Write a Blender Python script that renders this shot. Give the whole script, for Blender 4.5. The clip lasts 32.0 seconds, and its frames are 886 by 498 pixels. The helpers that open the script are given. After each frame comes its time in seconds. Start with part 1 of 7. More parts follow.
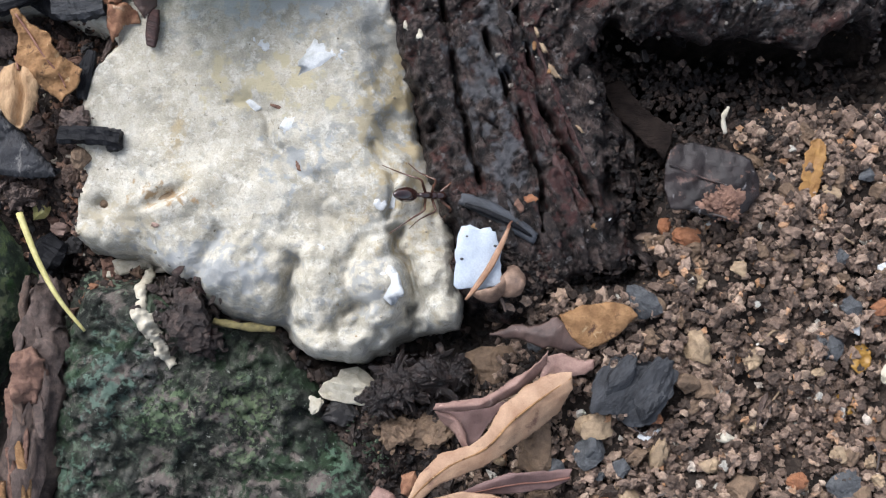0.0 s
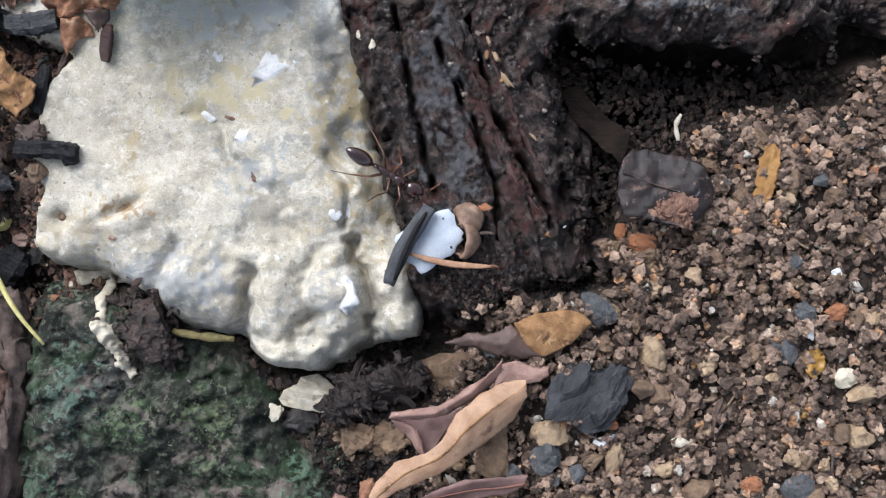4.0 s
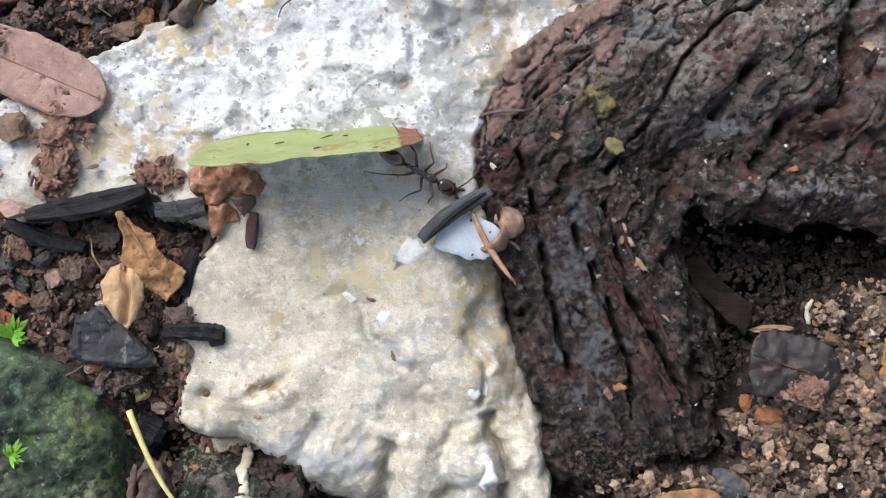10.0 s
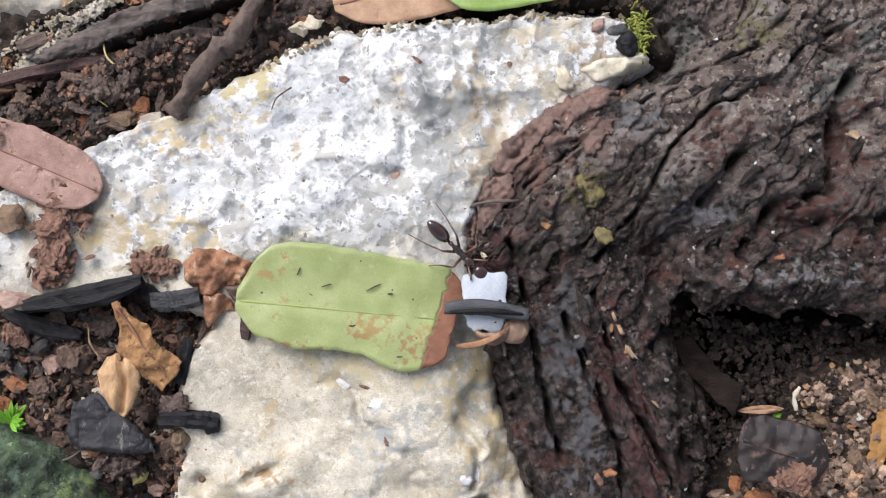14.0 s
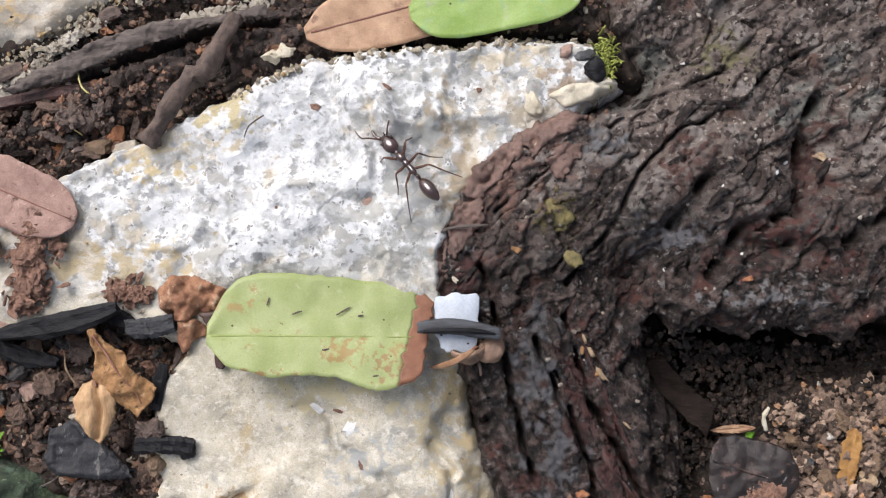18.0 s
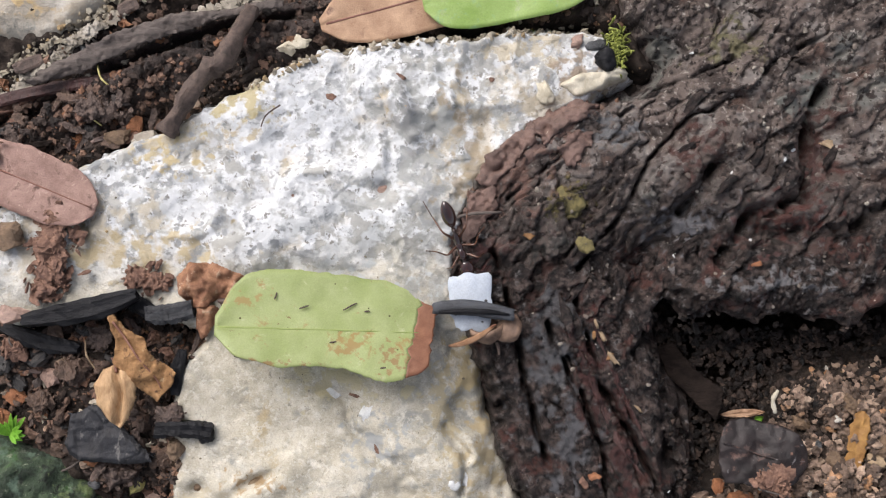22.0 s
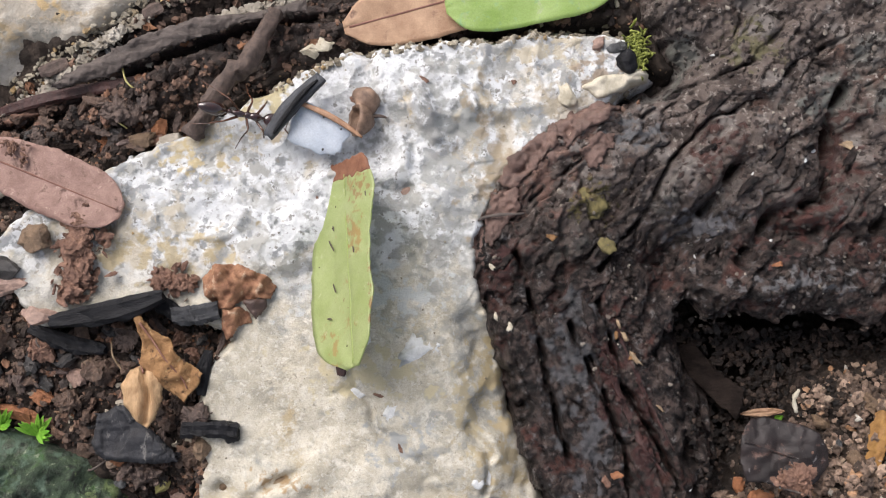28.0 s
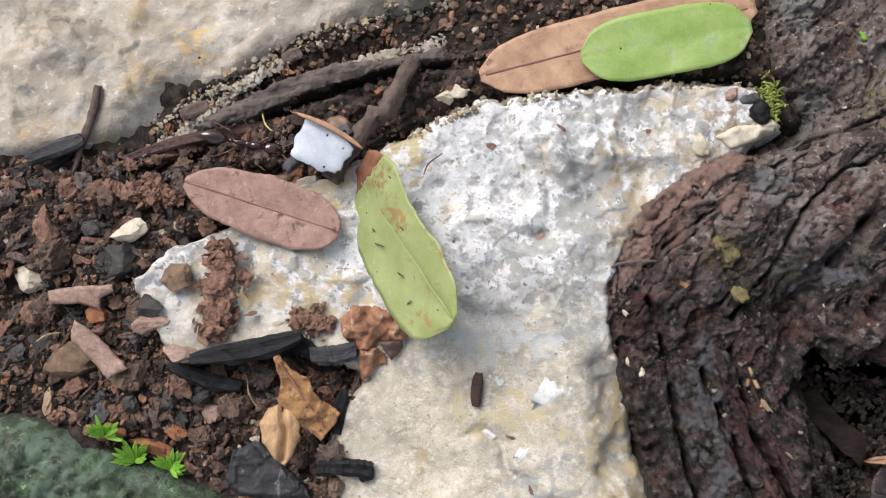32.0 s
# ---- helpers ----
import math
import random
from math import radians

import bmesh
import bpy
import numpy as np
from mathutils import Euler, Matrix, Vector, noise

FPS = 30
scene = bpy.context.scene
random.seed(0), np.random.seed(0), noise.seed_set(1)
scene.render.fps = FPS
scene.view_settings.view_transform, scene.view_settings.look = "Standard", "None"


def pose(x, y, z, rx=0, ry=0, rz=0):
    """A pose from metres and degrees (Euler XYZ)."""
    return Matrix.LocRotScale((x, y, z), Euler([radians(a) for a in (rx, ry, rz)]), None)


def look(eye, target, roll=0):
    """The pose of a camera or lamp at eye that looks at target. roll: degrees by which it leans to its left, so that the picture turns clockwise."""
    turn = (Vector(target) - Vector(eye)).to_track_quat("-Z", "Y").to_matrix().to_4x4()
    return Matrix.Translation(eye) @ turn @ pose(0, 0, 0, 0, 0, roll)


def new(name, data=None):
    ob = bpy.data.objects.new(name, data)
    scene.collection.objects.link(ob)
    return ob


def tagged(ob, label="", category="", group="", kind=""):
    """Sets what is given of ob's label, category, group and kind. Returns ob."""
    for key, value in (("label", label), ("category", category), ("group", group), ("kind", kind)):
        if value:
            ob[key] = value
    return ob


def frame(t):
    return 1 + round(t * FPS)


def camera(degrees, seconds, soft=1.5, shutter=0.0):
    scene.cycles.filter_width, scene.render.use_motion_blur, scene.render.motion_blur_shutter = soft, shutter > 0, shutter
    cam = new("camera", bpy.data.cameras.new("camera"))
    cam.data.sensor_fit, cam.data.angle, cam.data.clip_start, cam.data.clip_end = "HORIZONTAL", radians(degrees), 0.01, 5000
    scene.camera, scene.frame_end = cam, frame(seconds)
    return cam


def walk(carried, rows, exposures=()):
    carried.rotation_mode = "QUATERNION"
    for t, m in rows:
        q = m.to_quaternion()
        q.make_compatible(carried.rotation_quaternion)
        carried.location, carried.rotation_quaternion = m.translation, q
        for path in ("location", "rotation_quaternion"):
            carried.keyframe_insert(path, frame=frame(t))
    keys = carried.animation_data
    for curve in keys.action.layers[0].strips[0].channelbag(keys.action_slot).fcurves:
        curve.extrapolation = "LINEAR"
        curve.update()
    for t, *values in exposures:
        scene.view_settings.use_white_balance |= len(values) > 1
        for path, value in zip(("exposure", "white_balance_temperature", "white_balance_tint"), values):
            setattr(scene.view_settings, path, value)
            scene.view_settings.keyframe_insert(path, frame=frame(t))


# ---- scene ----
cam = camera(45, 32.0, soft=1.2)
PATH = [
    (0, 0.00587, -0.02602, 0.09027, 1.44, -0.74, 0.88),
    (0.5, 0.00540, -0.02761, 0.09056, 1.20, -0.99, 0.87),
    (1, 0.00841, -0.02664, 0.09059, 0.81, -0.70, 0.82),
    (1.5, 0.00841, -0.02754, 0.09044, 1.28, -0.75, 0.75),
    (2, 0.00512, -0.02789, 0.09045, 1.18, -0.96, 0.76),
    (2.5, 0.00838, -0.02631, 0.09040, 0.70, -0.69, 0.53),
    (4.5, 0.01052, -0.02227, 0.09117, -0.35, -0.13, 0.28),
    (5, 0.00934, -0.02198, 0.09142, -0.43, -0.19, 0.33),
    (5.5, 0.00761, -0.02127, 0.09148, -0.31, -0.10, 0.30),
    (6, 0.00779, -0.02061, 0.09164, -0.37, -0.14, 0.32),
    (6.5, 0.00769, -0.01977, 0.09177, -0.15, 0.06, 0.27),
    (7, 0.00605, -0.01695, 0.09234, -0.19, -0.00, 0.17),
    (7.5, 0.00630, -0.01490, 0.09256, -0.20, 0.12, 0.12),
    (8, 0.00425, -0.01298, 0.09281, 0.06, -0.08, 0.08),
    (8.5, 0.00218, -0.01190, 0.09308, 0.04, 0.04, 0.16),
    (9, -0.00070, -0.01039, 0.09320, -0.19, -0.09, 0.27),
    (9.5, -0.00082, -0.00957, 0.09319, 0.14, -0.07, 0.29),
    (10, -0.00121, -0.00760, 0.09348, -0.07, -0.14, 0.23),
    (10.5, -0.00211, -0.00514, 0.09376, -0.32, 0.01, 0.14),
    (11, 0.00075, -0.00289, 0.09377, 0.31, -0.07, 0.01),
    (11.5, 0.00100, -0.00128, 0.09401, 0.22, -0.11, -0.05),
    (12, 0.00104, -0.00067, 0.09413, 0.02, -0.03, -0.07),
    (12.5, 0.00069, -0.00042, 0.09439, 0.09, -0.07, -0.03),
    (13, 0.00000, 0.00000, 0.09464, 0.00, 0.00, 0.00),
    (13.5, -0.00139, 0.00028, 0.09500, 0.01, 0.10, 0.03),
    (14, -0.00028, -0.00057, 0.09475, 0.31, -0.00, -0.01),
    (14.5, 0.00043, -0.00030, 0.09481, 0.13, 0.05, -0.06),
    (16.5, 0.00269, 0.00083, 0.09568, 0.61, 0.01, -0.43),
    (17, 0.00184, 0.00067, 0.09575, 0.65, 0.07, -0.46),
    (17.5, 0.00126, 0.00035, 0.09561, 0.60, 0.06, -0.46),
    (18, 0.00217, 0.00068, 0.09572, 0.85, -0.02, -0.55),
    (18.5, 0.00143, 0.00288, 0.09641, 0.88, 0.09, -0.61),
    (19, -0.00096, 0.00418, 0.09753, 0.76, 0.32, -0.64),
    (19.5, -0.00103, 0.00149, 0.09742, 1.06, 0.30, -0.49),
    (20, -0.00120, 0.00023, 0.09722, 0.87, 0.37, -0.45),
    (20.5, -0.00000, -0.00089, 0.09710, 1.03, 0.19, -0.50),
    (21, 0.00044, -0.00108, 0.09711, 0.92, 0.17, -0.56),
    (21.5, 0.00206, -0.00047, 0.09718, 0.88, 0.17, -0.68),
    (22, 0.00110, -0.00074, 0.09734, 0.99, 0.09, -0.73),
    (22.5, 0.00204, -0.00071, 0.09749, 0.75, 0.18, -0.78),
    (23, 0.00323, -0.00142, 0.09732, 1.23, 0.08, -0.79),
    (23.5, 0.00245, -0.00134, 0.09760, 0.99, 0.16, -0.80),
    (24, 0.00226, -0.00119, 0.09770, 1.02, 0.13, -0.85),
    (24.5, 0.00221, -0.00124, 0.09768, 1.10, 0.20, -0.93),
    (26.5, 0.00189, -0.00131, 0.09792, 1.09, 0.10, -0.95),
    (27, 0.00126, -0.00101, 0.09804, 1.03, 0.04, -0.92),
    (27.5, 0.00059, -0.00083, 0.09811, 0.95, 0.20, -0.93),
    (28, -0.00073, -0.00044, 0.09818, 0.88, 0.24, -0.84),
    (28.5, -0.00246, -0.00011, 0.09844, 0.85, 0.48, -0.76),
    (29, -0.00320, 0.00012, 0.09858, 0.82, 0.40, -0.67),
    (29.5, -0.00453, 0.00009, 0.09867, 0.82, 0.48, -0.53),
    (30, -0.00527, -0.00032, 0.09880, 0.85, 0.54, -0.35),
    (30.5, -0.00763, 0.00059, 0.09901, 1.14, 0.76, -0.25),
    (31, -0.00939, 0.00108, 0.09945, 1.45, 0.76, -0.14),
    (31.5, -0.00913, 0.00193, 0.09967, 1.56, 1.12, -0.05),
    (32, -0.01113, 0.00221, 0.10014, 1.74, 1.30, 0.11),
]
EXPOSURES = ((0.0, 0.16, 5950, 11.5), (7.0, 0.17, 5950, 11.5), (9.0, 0.16, 6100, 12), (13.0, 0.15, 6350, 14), (17.5, 0.14, 6450, 14), (19.0, -0.02, 6500, 14), (32.0, 0.01, 6550, 14))
walk(cam, [(t, pose(x, y, z, rx, ry, rz)) for t, x, y, z, rx, ry, rz in PATH], EXPOSURES)

# ---------------------------------------------------------------- light: bright open shade, brighter towards +y
SUN_FROM = Vector((-0.55, 0.75, 0.95)).normalized()
world = bpy.data.worlds.new("world")
scene.world = world
world.use_nodes = True
wn = world.node_tree
sky = wn.nodes.new("ShaderNodeTexSky")
sky.sky_type, sky.sun_disc = "NISHITA", False
sky.sun_elevation = math.asin(SUN_FROM.z)
sky.sun_rotation = math.atan2(SUN_FROM.x, SUN_FROM.y)
sky.air_density, sky.dust_density, sky.ozone_density = 1.0, 3.0, 0.6
grey = wn.nodes.new("ShaderNodeHueSaturation")
grey.inputs["Saturation"].default_value = 0.45
wn.links.new(sky.outputs[0], grey.inputs["Color"])
wn.links.new(grey.outputs[0], wn.nodes["Background"].inputs[0])
wn.nodes["Background"].inputs[1].default_value = 0.185
sun = new("sun", bpy.data.lights.new("sun", "SUN"))
sun.data.energy, sun.data.angle, sun.data.color = 3.75, radians(42), (1.0, 0.965, 0.92)
sun.matrix_world = look(SUN_FROM * 3, (0, 0, 0))

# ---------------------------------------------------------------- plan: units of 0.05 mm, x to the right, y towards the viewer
U = 5e-5
MM = 1e-3


def P(px, py, z=0.0):
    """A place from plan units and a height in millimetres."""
    return Vector(((px - 784) * U, (441 - py) * U, z * MM))


def lattice(i, j, seed):
    h = (i.astype(np.int64) * 374761393 + j.astype(np.int64) * 668265263 + seed * 974634777) & 0xFFFFFFFF
    h = ((h ^ (h >> 13)) * 1274126177) & 0xFFFFFFFF
    h = ((h ^ (h >> 16)) * 2246822519) & 0xFFFFFFFF
    return ((h ^ (h >> 15)) & 0xFFFFFF) / 16777215.0


def vnoise(x, y, seed=0):
    i, j = np.floor(x), np.floor(y)
    u, v = x - i, y - j
    u, v = u * u * u * (u * (u * 6 - 15) + 10), v * v * v * (v * (v * 6 - 15) + 10)
    a, b = lattice(i, j, seed), lattice(i + 1, j, seed)
    c, d = lattice(i, j + 1, seed), lattice(i + 1, j + 1, seed)
    return (a + (b - a) * u) * (1 - v) + (c + (d - c) * u) * v - 0.5


def fbm(x, y, size, octaves=4, seed=0, gain=0.5):
    out, amp, s = 0.0, 1.0, float(size)
    for n in range(octaves):
        out = out + amp * vnoise(x / s + 17.3 * n, y / s + 9.1 * n, seed + n)
        amp, s = amp * gain, s / 2.03
    return out


def cells(x, y, size, seed=0):
    """Distance to the nearest and the second nearest of scattered points, and the nearest one's own number."""
    x, y = x / size, y / size
    i, j = np.floor(x), np.floor(y)
    first, second, own = np.full(x.shape, 9.0), np.full(x.shape, 9.0), np.zeros(x.shape)
    for di in (-1, 0, 1):
        for dj in (-1, 0, 1):
            a, b = i + di, j + dj
            d = np.hypot(a + lattice(a, b, seed) - x, b + lattice(a, b, seed + 5) - y)
            near = d < first
            second = np.where(near, first, np.minimum(second, d))
            own = np.where(near, lattice(a, b, seed + 11), own)
            first = np.where(near, d, first)
    return first, second, own


def plates(x, y, size, seed=0, tilt=0.9):
    """Broken, tilted plates: a height of about -0.5 to 0.5 with sharp steps, and how far the nearest joint is."""
    x, y = x / size, y / size
    i, j = np.floor(x), np.floor(y)
    first, second, high = np.full(x.shape, 9.0), np.full(x.shape, 9.0), np.zeros(x.shape)
    for di in (-1, 0, 1):
        for dj in (-1, 0, 1):
            a, b = i + di, j + dj
            dx, dy = x - a - lattice(a, b, seed), y - b - lattice(a, b, seed + 5)
            d = np.hypot(dx, dy)
            near = d < first
            second = np.where(near, first, np.minimum(second, d))
            face = lattice(a, b, seed + 11) - 0.5 + tilt * ((lattice(a, b, seed + 17) - 0.5) * dx + (lattice(a, b, seed + 23) - 0.5) * dy)
            high = np.where(near, face, high)
            first = np.where(near, d, first)
    return high, second - first


def inside(x, y, poly):
    """Distance from the outline, positive inside."""
    pts = np.array(poly, float)
    best, odd = np.full(x.shape, 1e18), np.zeros(x.shape, bool)
    for (ax, ay), (bx, by) in zip(pts, np.roll(pts, -1, 0)):
        ex, ey = bx - ax, by - ay
        s = np.clip(((x - ax) * ex + (y - ay) * ey) / (ex * ex + ey * ey), 0, 1)
        best = np.minimum(best, (x - ax - s * ex) ** 2 + (y - ay - s * ey) ** 2)
        if ey:
            odd ^= ((ay > y) != (by > y)) & (x < ax + (y - ay) / ey * ex)
    return np.where(odd, 1, -1) * np.sqrt(best)


def along(x, y, line):
    """Distance from a polyline and the length run along it."""
    best, run, total = np.full(x.shape, 1e18), np.zeros(x.shape), 0.0
    for (ax, ay), (bx, by) in zip(line[:-1], line[1:]):
        ex, ey = bx - ax, by - ay
        length = math.hypot(ex, ey)
        s = np.clip(((x - ax) * ex + (y - ay) * ey) / length**2, 0, 1)
        d = np.hypot(x - ax - s * ex, y - ay - s * ey)
        run = np.where(d < best, total + s * length, run)
        best = np.minimum(best, d)
        total += length
    return best, run


def ease(a, b, v):
    s = np.clip((v - a) / (b - a), 0, 1)
    return s * s * (3 - 2 * s)


def hump(x, y, cx, cy, r, h, squash=1.0, turn=0.0):
    c, s = math.cos(radians(turn)), math.sin(radians(turn))
    u, v = (x - cx) * c + (y - cy) * s, ((y - cy) * c - (x - cx) * s) / squash
    return h * np.exp(-(u * u + v * v) / (r * r))


def set_mesh(name, verts, faces, material, smooth=True):
    me = bpy.data.meshes.new(name)
    me.from_pydata(verts, [], faces)
    if material:
        me.materials.append(material)
    if smooth:
        me.polygons.foreach_set("use_smooth", [True] * len(me.polygons))
    me.update()
    return me


def relief(name, box, step, height, material, keep=None, shift=None):
    """A sheet of relief: height(x, y) in millimetres over plan units, on a grid, kept where keep(x, y) holds."""
    xs, ys = np.arange(box[0], box[2] + step, step), np.arange(box[1], box[3] + step, step)
    x, y = np.meshgrid(xs, ys)
    z = height(x, y)
    hold = np.ones(x.shape, bool) if keep is None else keep(x, y)
    quad = hold[:-1, :-1] & hold[1:, :-1] & hold[:-1, 1:] & hold[1:, 1:]
    number = np.arange(x.size).reshape(x.shape)
    if shift:
        dx, dy = shift(x, y, z)
        x, y = x + dx, y + dy
    faces = np.stack([number[1:, :-1][quad], number[1:, 1:][quad], number[:-1, 1:][quad], number[:-1, :-1][quad]], 1)
    used = np.unique(faces)
    back = np.full(x.size, -1)
    back[used] = np.arange(len(used))
    verts = np.stack([(x.ravel() - 784) * U, (441 - y.ravel()) * U, z.ravel() * MM], 1)[used]
    return new(name, set_mesh(name, verts.tolist(), back[faces].tolist(), material))


def part(name, bm, material, parent, label=""):
    me = bpy.data.meshes.new(name)
    bm.to_mesh(me)
    bm.free()
    me.materials.append(material)
    me.polygons.foreach_set("use_smooth", [True] * len(me.polygons))
    ob = new(name, me)
    ob.parent = parent
    return tagged(ob, label=label)

# ---------------------------------------------------------------- materials
def material(name, colours, size, rough=0.7, bump=0.3, depth=0.15, fine=0.25, spots=None, object_shift=0.0, spec=0.5,
             stretch=(1, 1, 1), second=None, gloss_noise=0.0, coat=0.0, grain_to=(0.7, 1.3)):
    """colours: (position, rgb) stops along a noise of the given size in millimetres; second: (rgb, size, low, high) patches
    laid over; spots: (rgb, size, limit) small flecks; depth: the relief's depth in millimetres."""
    m = bpy.data.materials.new(name)
    m.use_nodes = True
    t = m.node_tree
    N, L = t.nodes.new, t.links.new
    b = t.nodes["Principled BSDF"]
    co = N("ShaderNodeTexCoord")
    mp = N("ShaderNodeMapping")
    mp.inputs["Scale"].default_value = [1000 * s for s in stretch]
    L(co.outputs["Object"], mp.inputs["Vector"])
    vec = mp.outputs["Vector"]
    if object_shift:
        info = N("ShaderNodeObjectInfo")
        mul = N("ShaderNodeVectorMath")
        mul.operation = "MULTIPLY_ADD"
        mul.inputs[1].default_value = (object_shift, object_shift * 0.7, object_shift * 1.3)
        L(info.outputs["Random"], mul.inputs[0])
        L(vec, mul.inputs[2])
        vec = mul.outputs[0]

    def tex(scale_mm, detail=6, rough_=0.6, distort=0.0):
        n = N("ShaderNodeTexNoise")
        n.inputs["Scale"].default_value = 1.0 / scale_mm
        n.inputs["Detail"].default_value = detail
        n.inputs["Roughness"].default_value = rough_
        n.inputs["Distortion"].default_value = distort
        L(vec, n.inputs["Vector"])
        return n.outputs["Fac"]

    def ramp(fac, stops):
        r = N("ShaderNodeValToRGB")
        e = r.color_ramp.elements
        while len(e) < len(stops):
            e.new(0.5)
        for k, (pos, rgb) in enumerate(stops):
            e[k].position, e[k].color = pos, (*rgb, 1)
        L(fac, r.inputs["Fac"])
        return r.outputs["Color"]

    def mix(fac, a, c):
        k = N("ShaderNodeMix")
        k.data_type = "RGBA"
        L(fac, k.inputs["Factor"])
        L(a, k.inputs["A"])
        if isinstance(c, tuple):
            k.inputs["B"].default_value = (*c, 1)
        else:
            L(c, k.inputs["B"])
        return k.outputs["Result"]

    def band(fac, low, high):
        r = N("ShaderNodeMapRange")
        r.inputs["From Min"].default_value, r.inputs["From Max"].default_value = low, high
        L(fac, r.inputs["Value"])
        return r.outputs["Result"]

    col = ramp(tex(size, 7, 0.62, 0.3), colours)
    for rgb, s, low, high in second or ():
        col = mix(band(tex(s, 6, 0.65, 0.4), low, high), col, rgb)
    grain = tex(fine, 4, 0.7)
    val = N("ShaderNodeHueSaturation")
    L(col, val.inputs["Color"])
    r = N("ShaderNodeMapRange")
    r.inputs["To Min"].default_value, r.inputs["To Max"].default_value = grain_to
    L(grain, r.inputs["Value"])
    L(r.outputs["Result"], val.inputs["Value"])
    col = val.outputs["Color"]
    for rgb, s, limit in spots or ():
        v = N("ShaderNodeTexVoronoi")
        v.inputs["Scale"].default_value = 1.0 / s
        L(vec, v.inputs["Vector"])
        col = mix(band(v.outputs["Distance"], limit, limit * 0.7), col, rgb)
    L(col, b.inputs["Base Color"])
    b.inputs["Roughness"].default_value = rough
    b.inputs["Specular IOR Level"].default_value = spec
    if gloss_noise:
        g = N("ShaderNodeMapRange")
        g.inputs["From Min"].default_value, g.inputs["From Max"].default_value = 0.35, 0.65
        g.inputs["To Min"].default_value, g.inputs["To Max"].default_value = rough - gloss_noise, rough + gloss_noise
        L(tex(size * 0.6, 5), g.inputs["Value"])
        L(g.outputs["Result"], b.inputs["Roughness"])
    if coat:
        b.inputs["Coat Weight"].default_value, b.inputs["Coat Roughness"].default_value = coat, 0.15
    add = N("ShaderNodeMath")
    add.operation = "ADD"
    L(tex(fine * 4, 5, 0.65), add.inputs[0])
    half = N("ShaderNodeMath")
    half.operation = "MULTIPLY"
    half.inputs[1].default_value = 0.45
    L(tex(fine, 4, 0.7), half.inputs[0])
    L(half.outputs[0], add.inputs[1])
    bp = N("ShaderNodeBump")
    bp.inputs["Strength"].default_value = bump
    bp.inputs["Distance"].default_value = depth * MM
    L(add.outputs[0], bp.inputs["Height"])
    L(bp.outputs["Normal"], b.inputs["Normal"])
    return m


def zoned(m, over, low, high, wander):
    """Lays another material's colours over m towards +y, from the plan line low to the line high, with a wandering border."""
    t = m.node_tree
    b = t.nodes["Principled BSDF"]
    base = b.inputs["Base Color"].links[0].from_socket
    co, sep, n = t.nodes.new("ShaderNodeTexCoord"), t.nodes.new("ShaderNodeSeparateXYZ"), t.nodes.new("ShaderNodeTexNoise")
    n.inputs["Scale"].default_value, n.inputs["Detail"].default_value = 170, 6
    add, rng_, mixer = t.nodes.new("ShaderNodeMath"), t.nodes.new("ShaderNodeMapRange"), t.nodes.new("ShaderNodeMix")
    add.operation = "MULTIPLY_ADD"
    add.inputs[1].default_value = wander * U
    t.links.new(co.outputs["Object"], sep.inputs[0])
    t.links.new(co.outputs["Object"], n.inputs["Vector"])
    t.links.new(n.outputs["Fac"], add.inputs[0])
    t.links.new(sep.outputs["Y"], add.inputs[2])
    rng_.inputs["From Min"].default_value = (441 - low + wander / 2) * U
    rng_.inputs["From Max"].default_value = (441 - high + wander / 2) * U
    t.links.new(add.outputs[0], rng_.inputs["Value"])
    mixer.data_type = "RGBA"
    t.links.new(rng_.outputs["Result"], mixer.inputs["Factor"])
    t.links.new(base, mixer.inputs["A"])
    prev = None
    for rgb, size, lo, hi in over:
        n2, r2 = t.nodes.new("ShaderNodeTexNoise"), t.nodes.new("ShaderNodeMapRange")
        n2.inputs["Scale"].default_value, n2.inputs["Detail"].default_value, n2.inputs["Roughness"].default_value = 1000 / size, 7, 0.56
        n2.inputs["Distortion"].default_value = 0.15
        t.links.new(co.outputs["Object"], n2.inputs["Vector"])
        r2.inputs["From Min"].default_value, r2.inputs["From Max"].default_value = lo, hi
        t.links.new(n2.outputs["Fac"], r2.inputs["Value"])
        k = t.nodes.new("ShaderNodeMix")
        k.data_type = "RGBA"
        if prev is None:
            k.inputs["A"].default_value = (*rgb, 1)
            k.inputs["Factor"].default_value = 0
        else:
            t.links.new(prev, k.inputs["A"])
            t.links.new(r2.outputs["Result"], k.inputs["Factor"])
        k.inputs["B"].default_value = (*rgb, 1)
        prev = k.outputs["Result"]
    t.links.new(prev, mixer.inputs["B"])
    t.links.new(mixer.outputs["Result"], b.inputs["Base Color"])
    return m


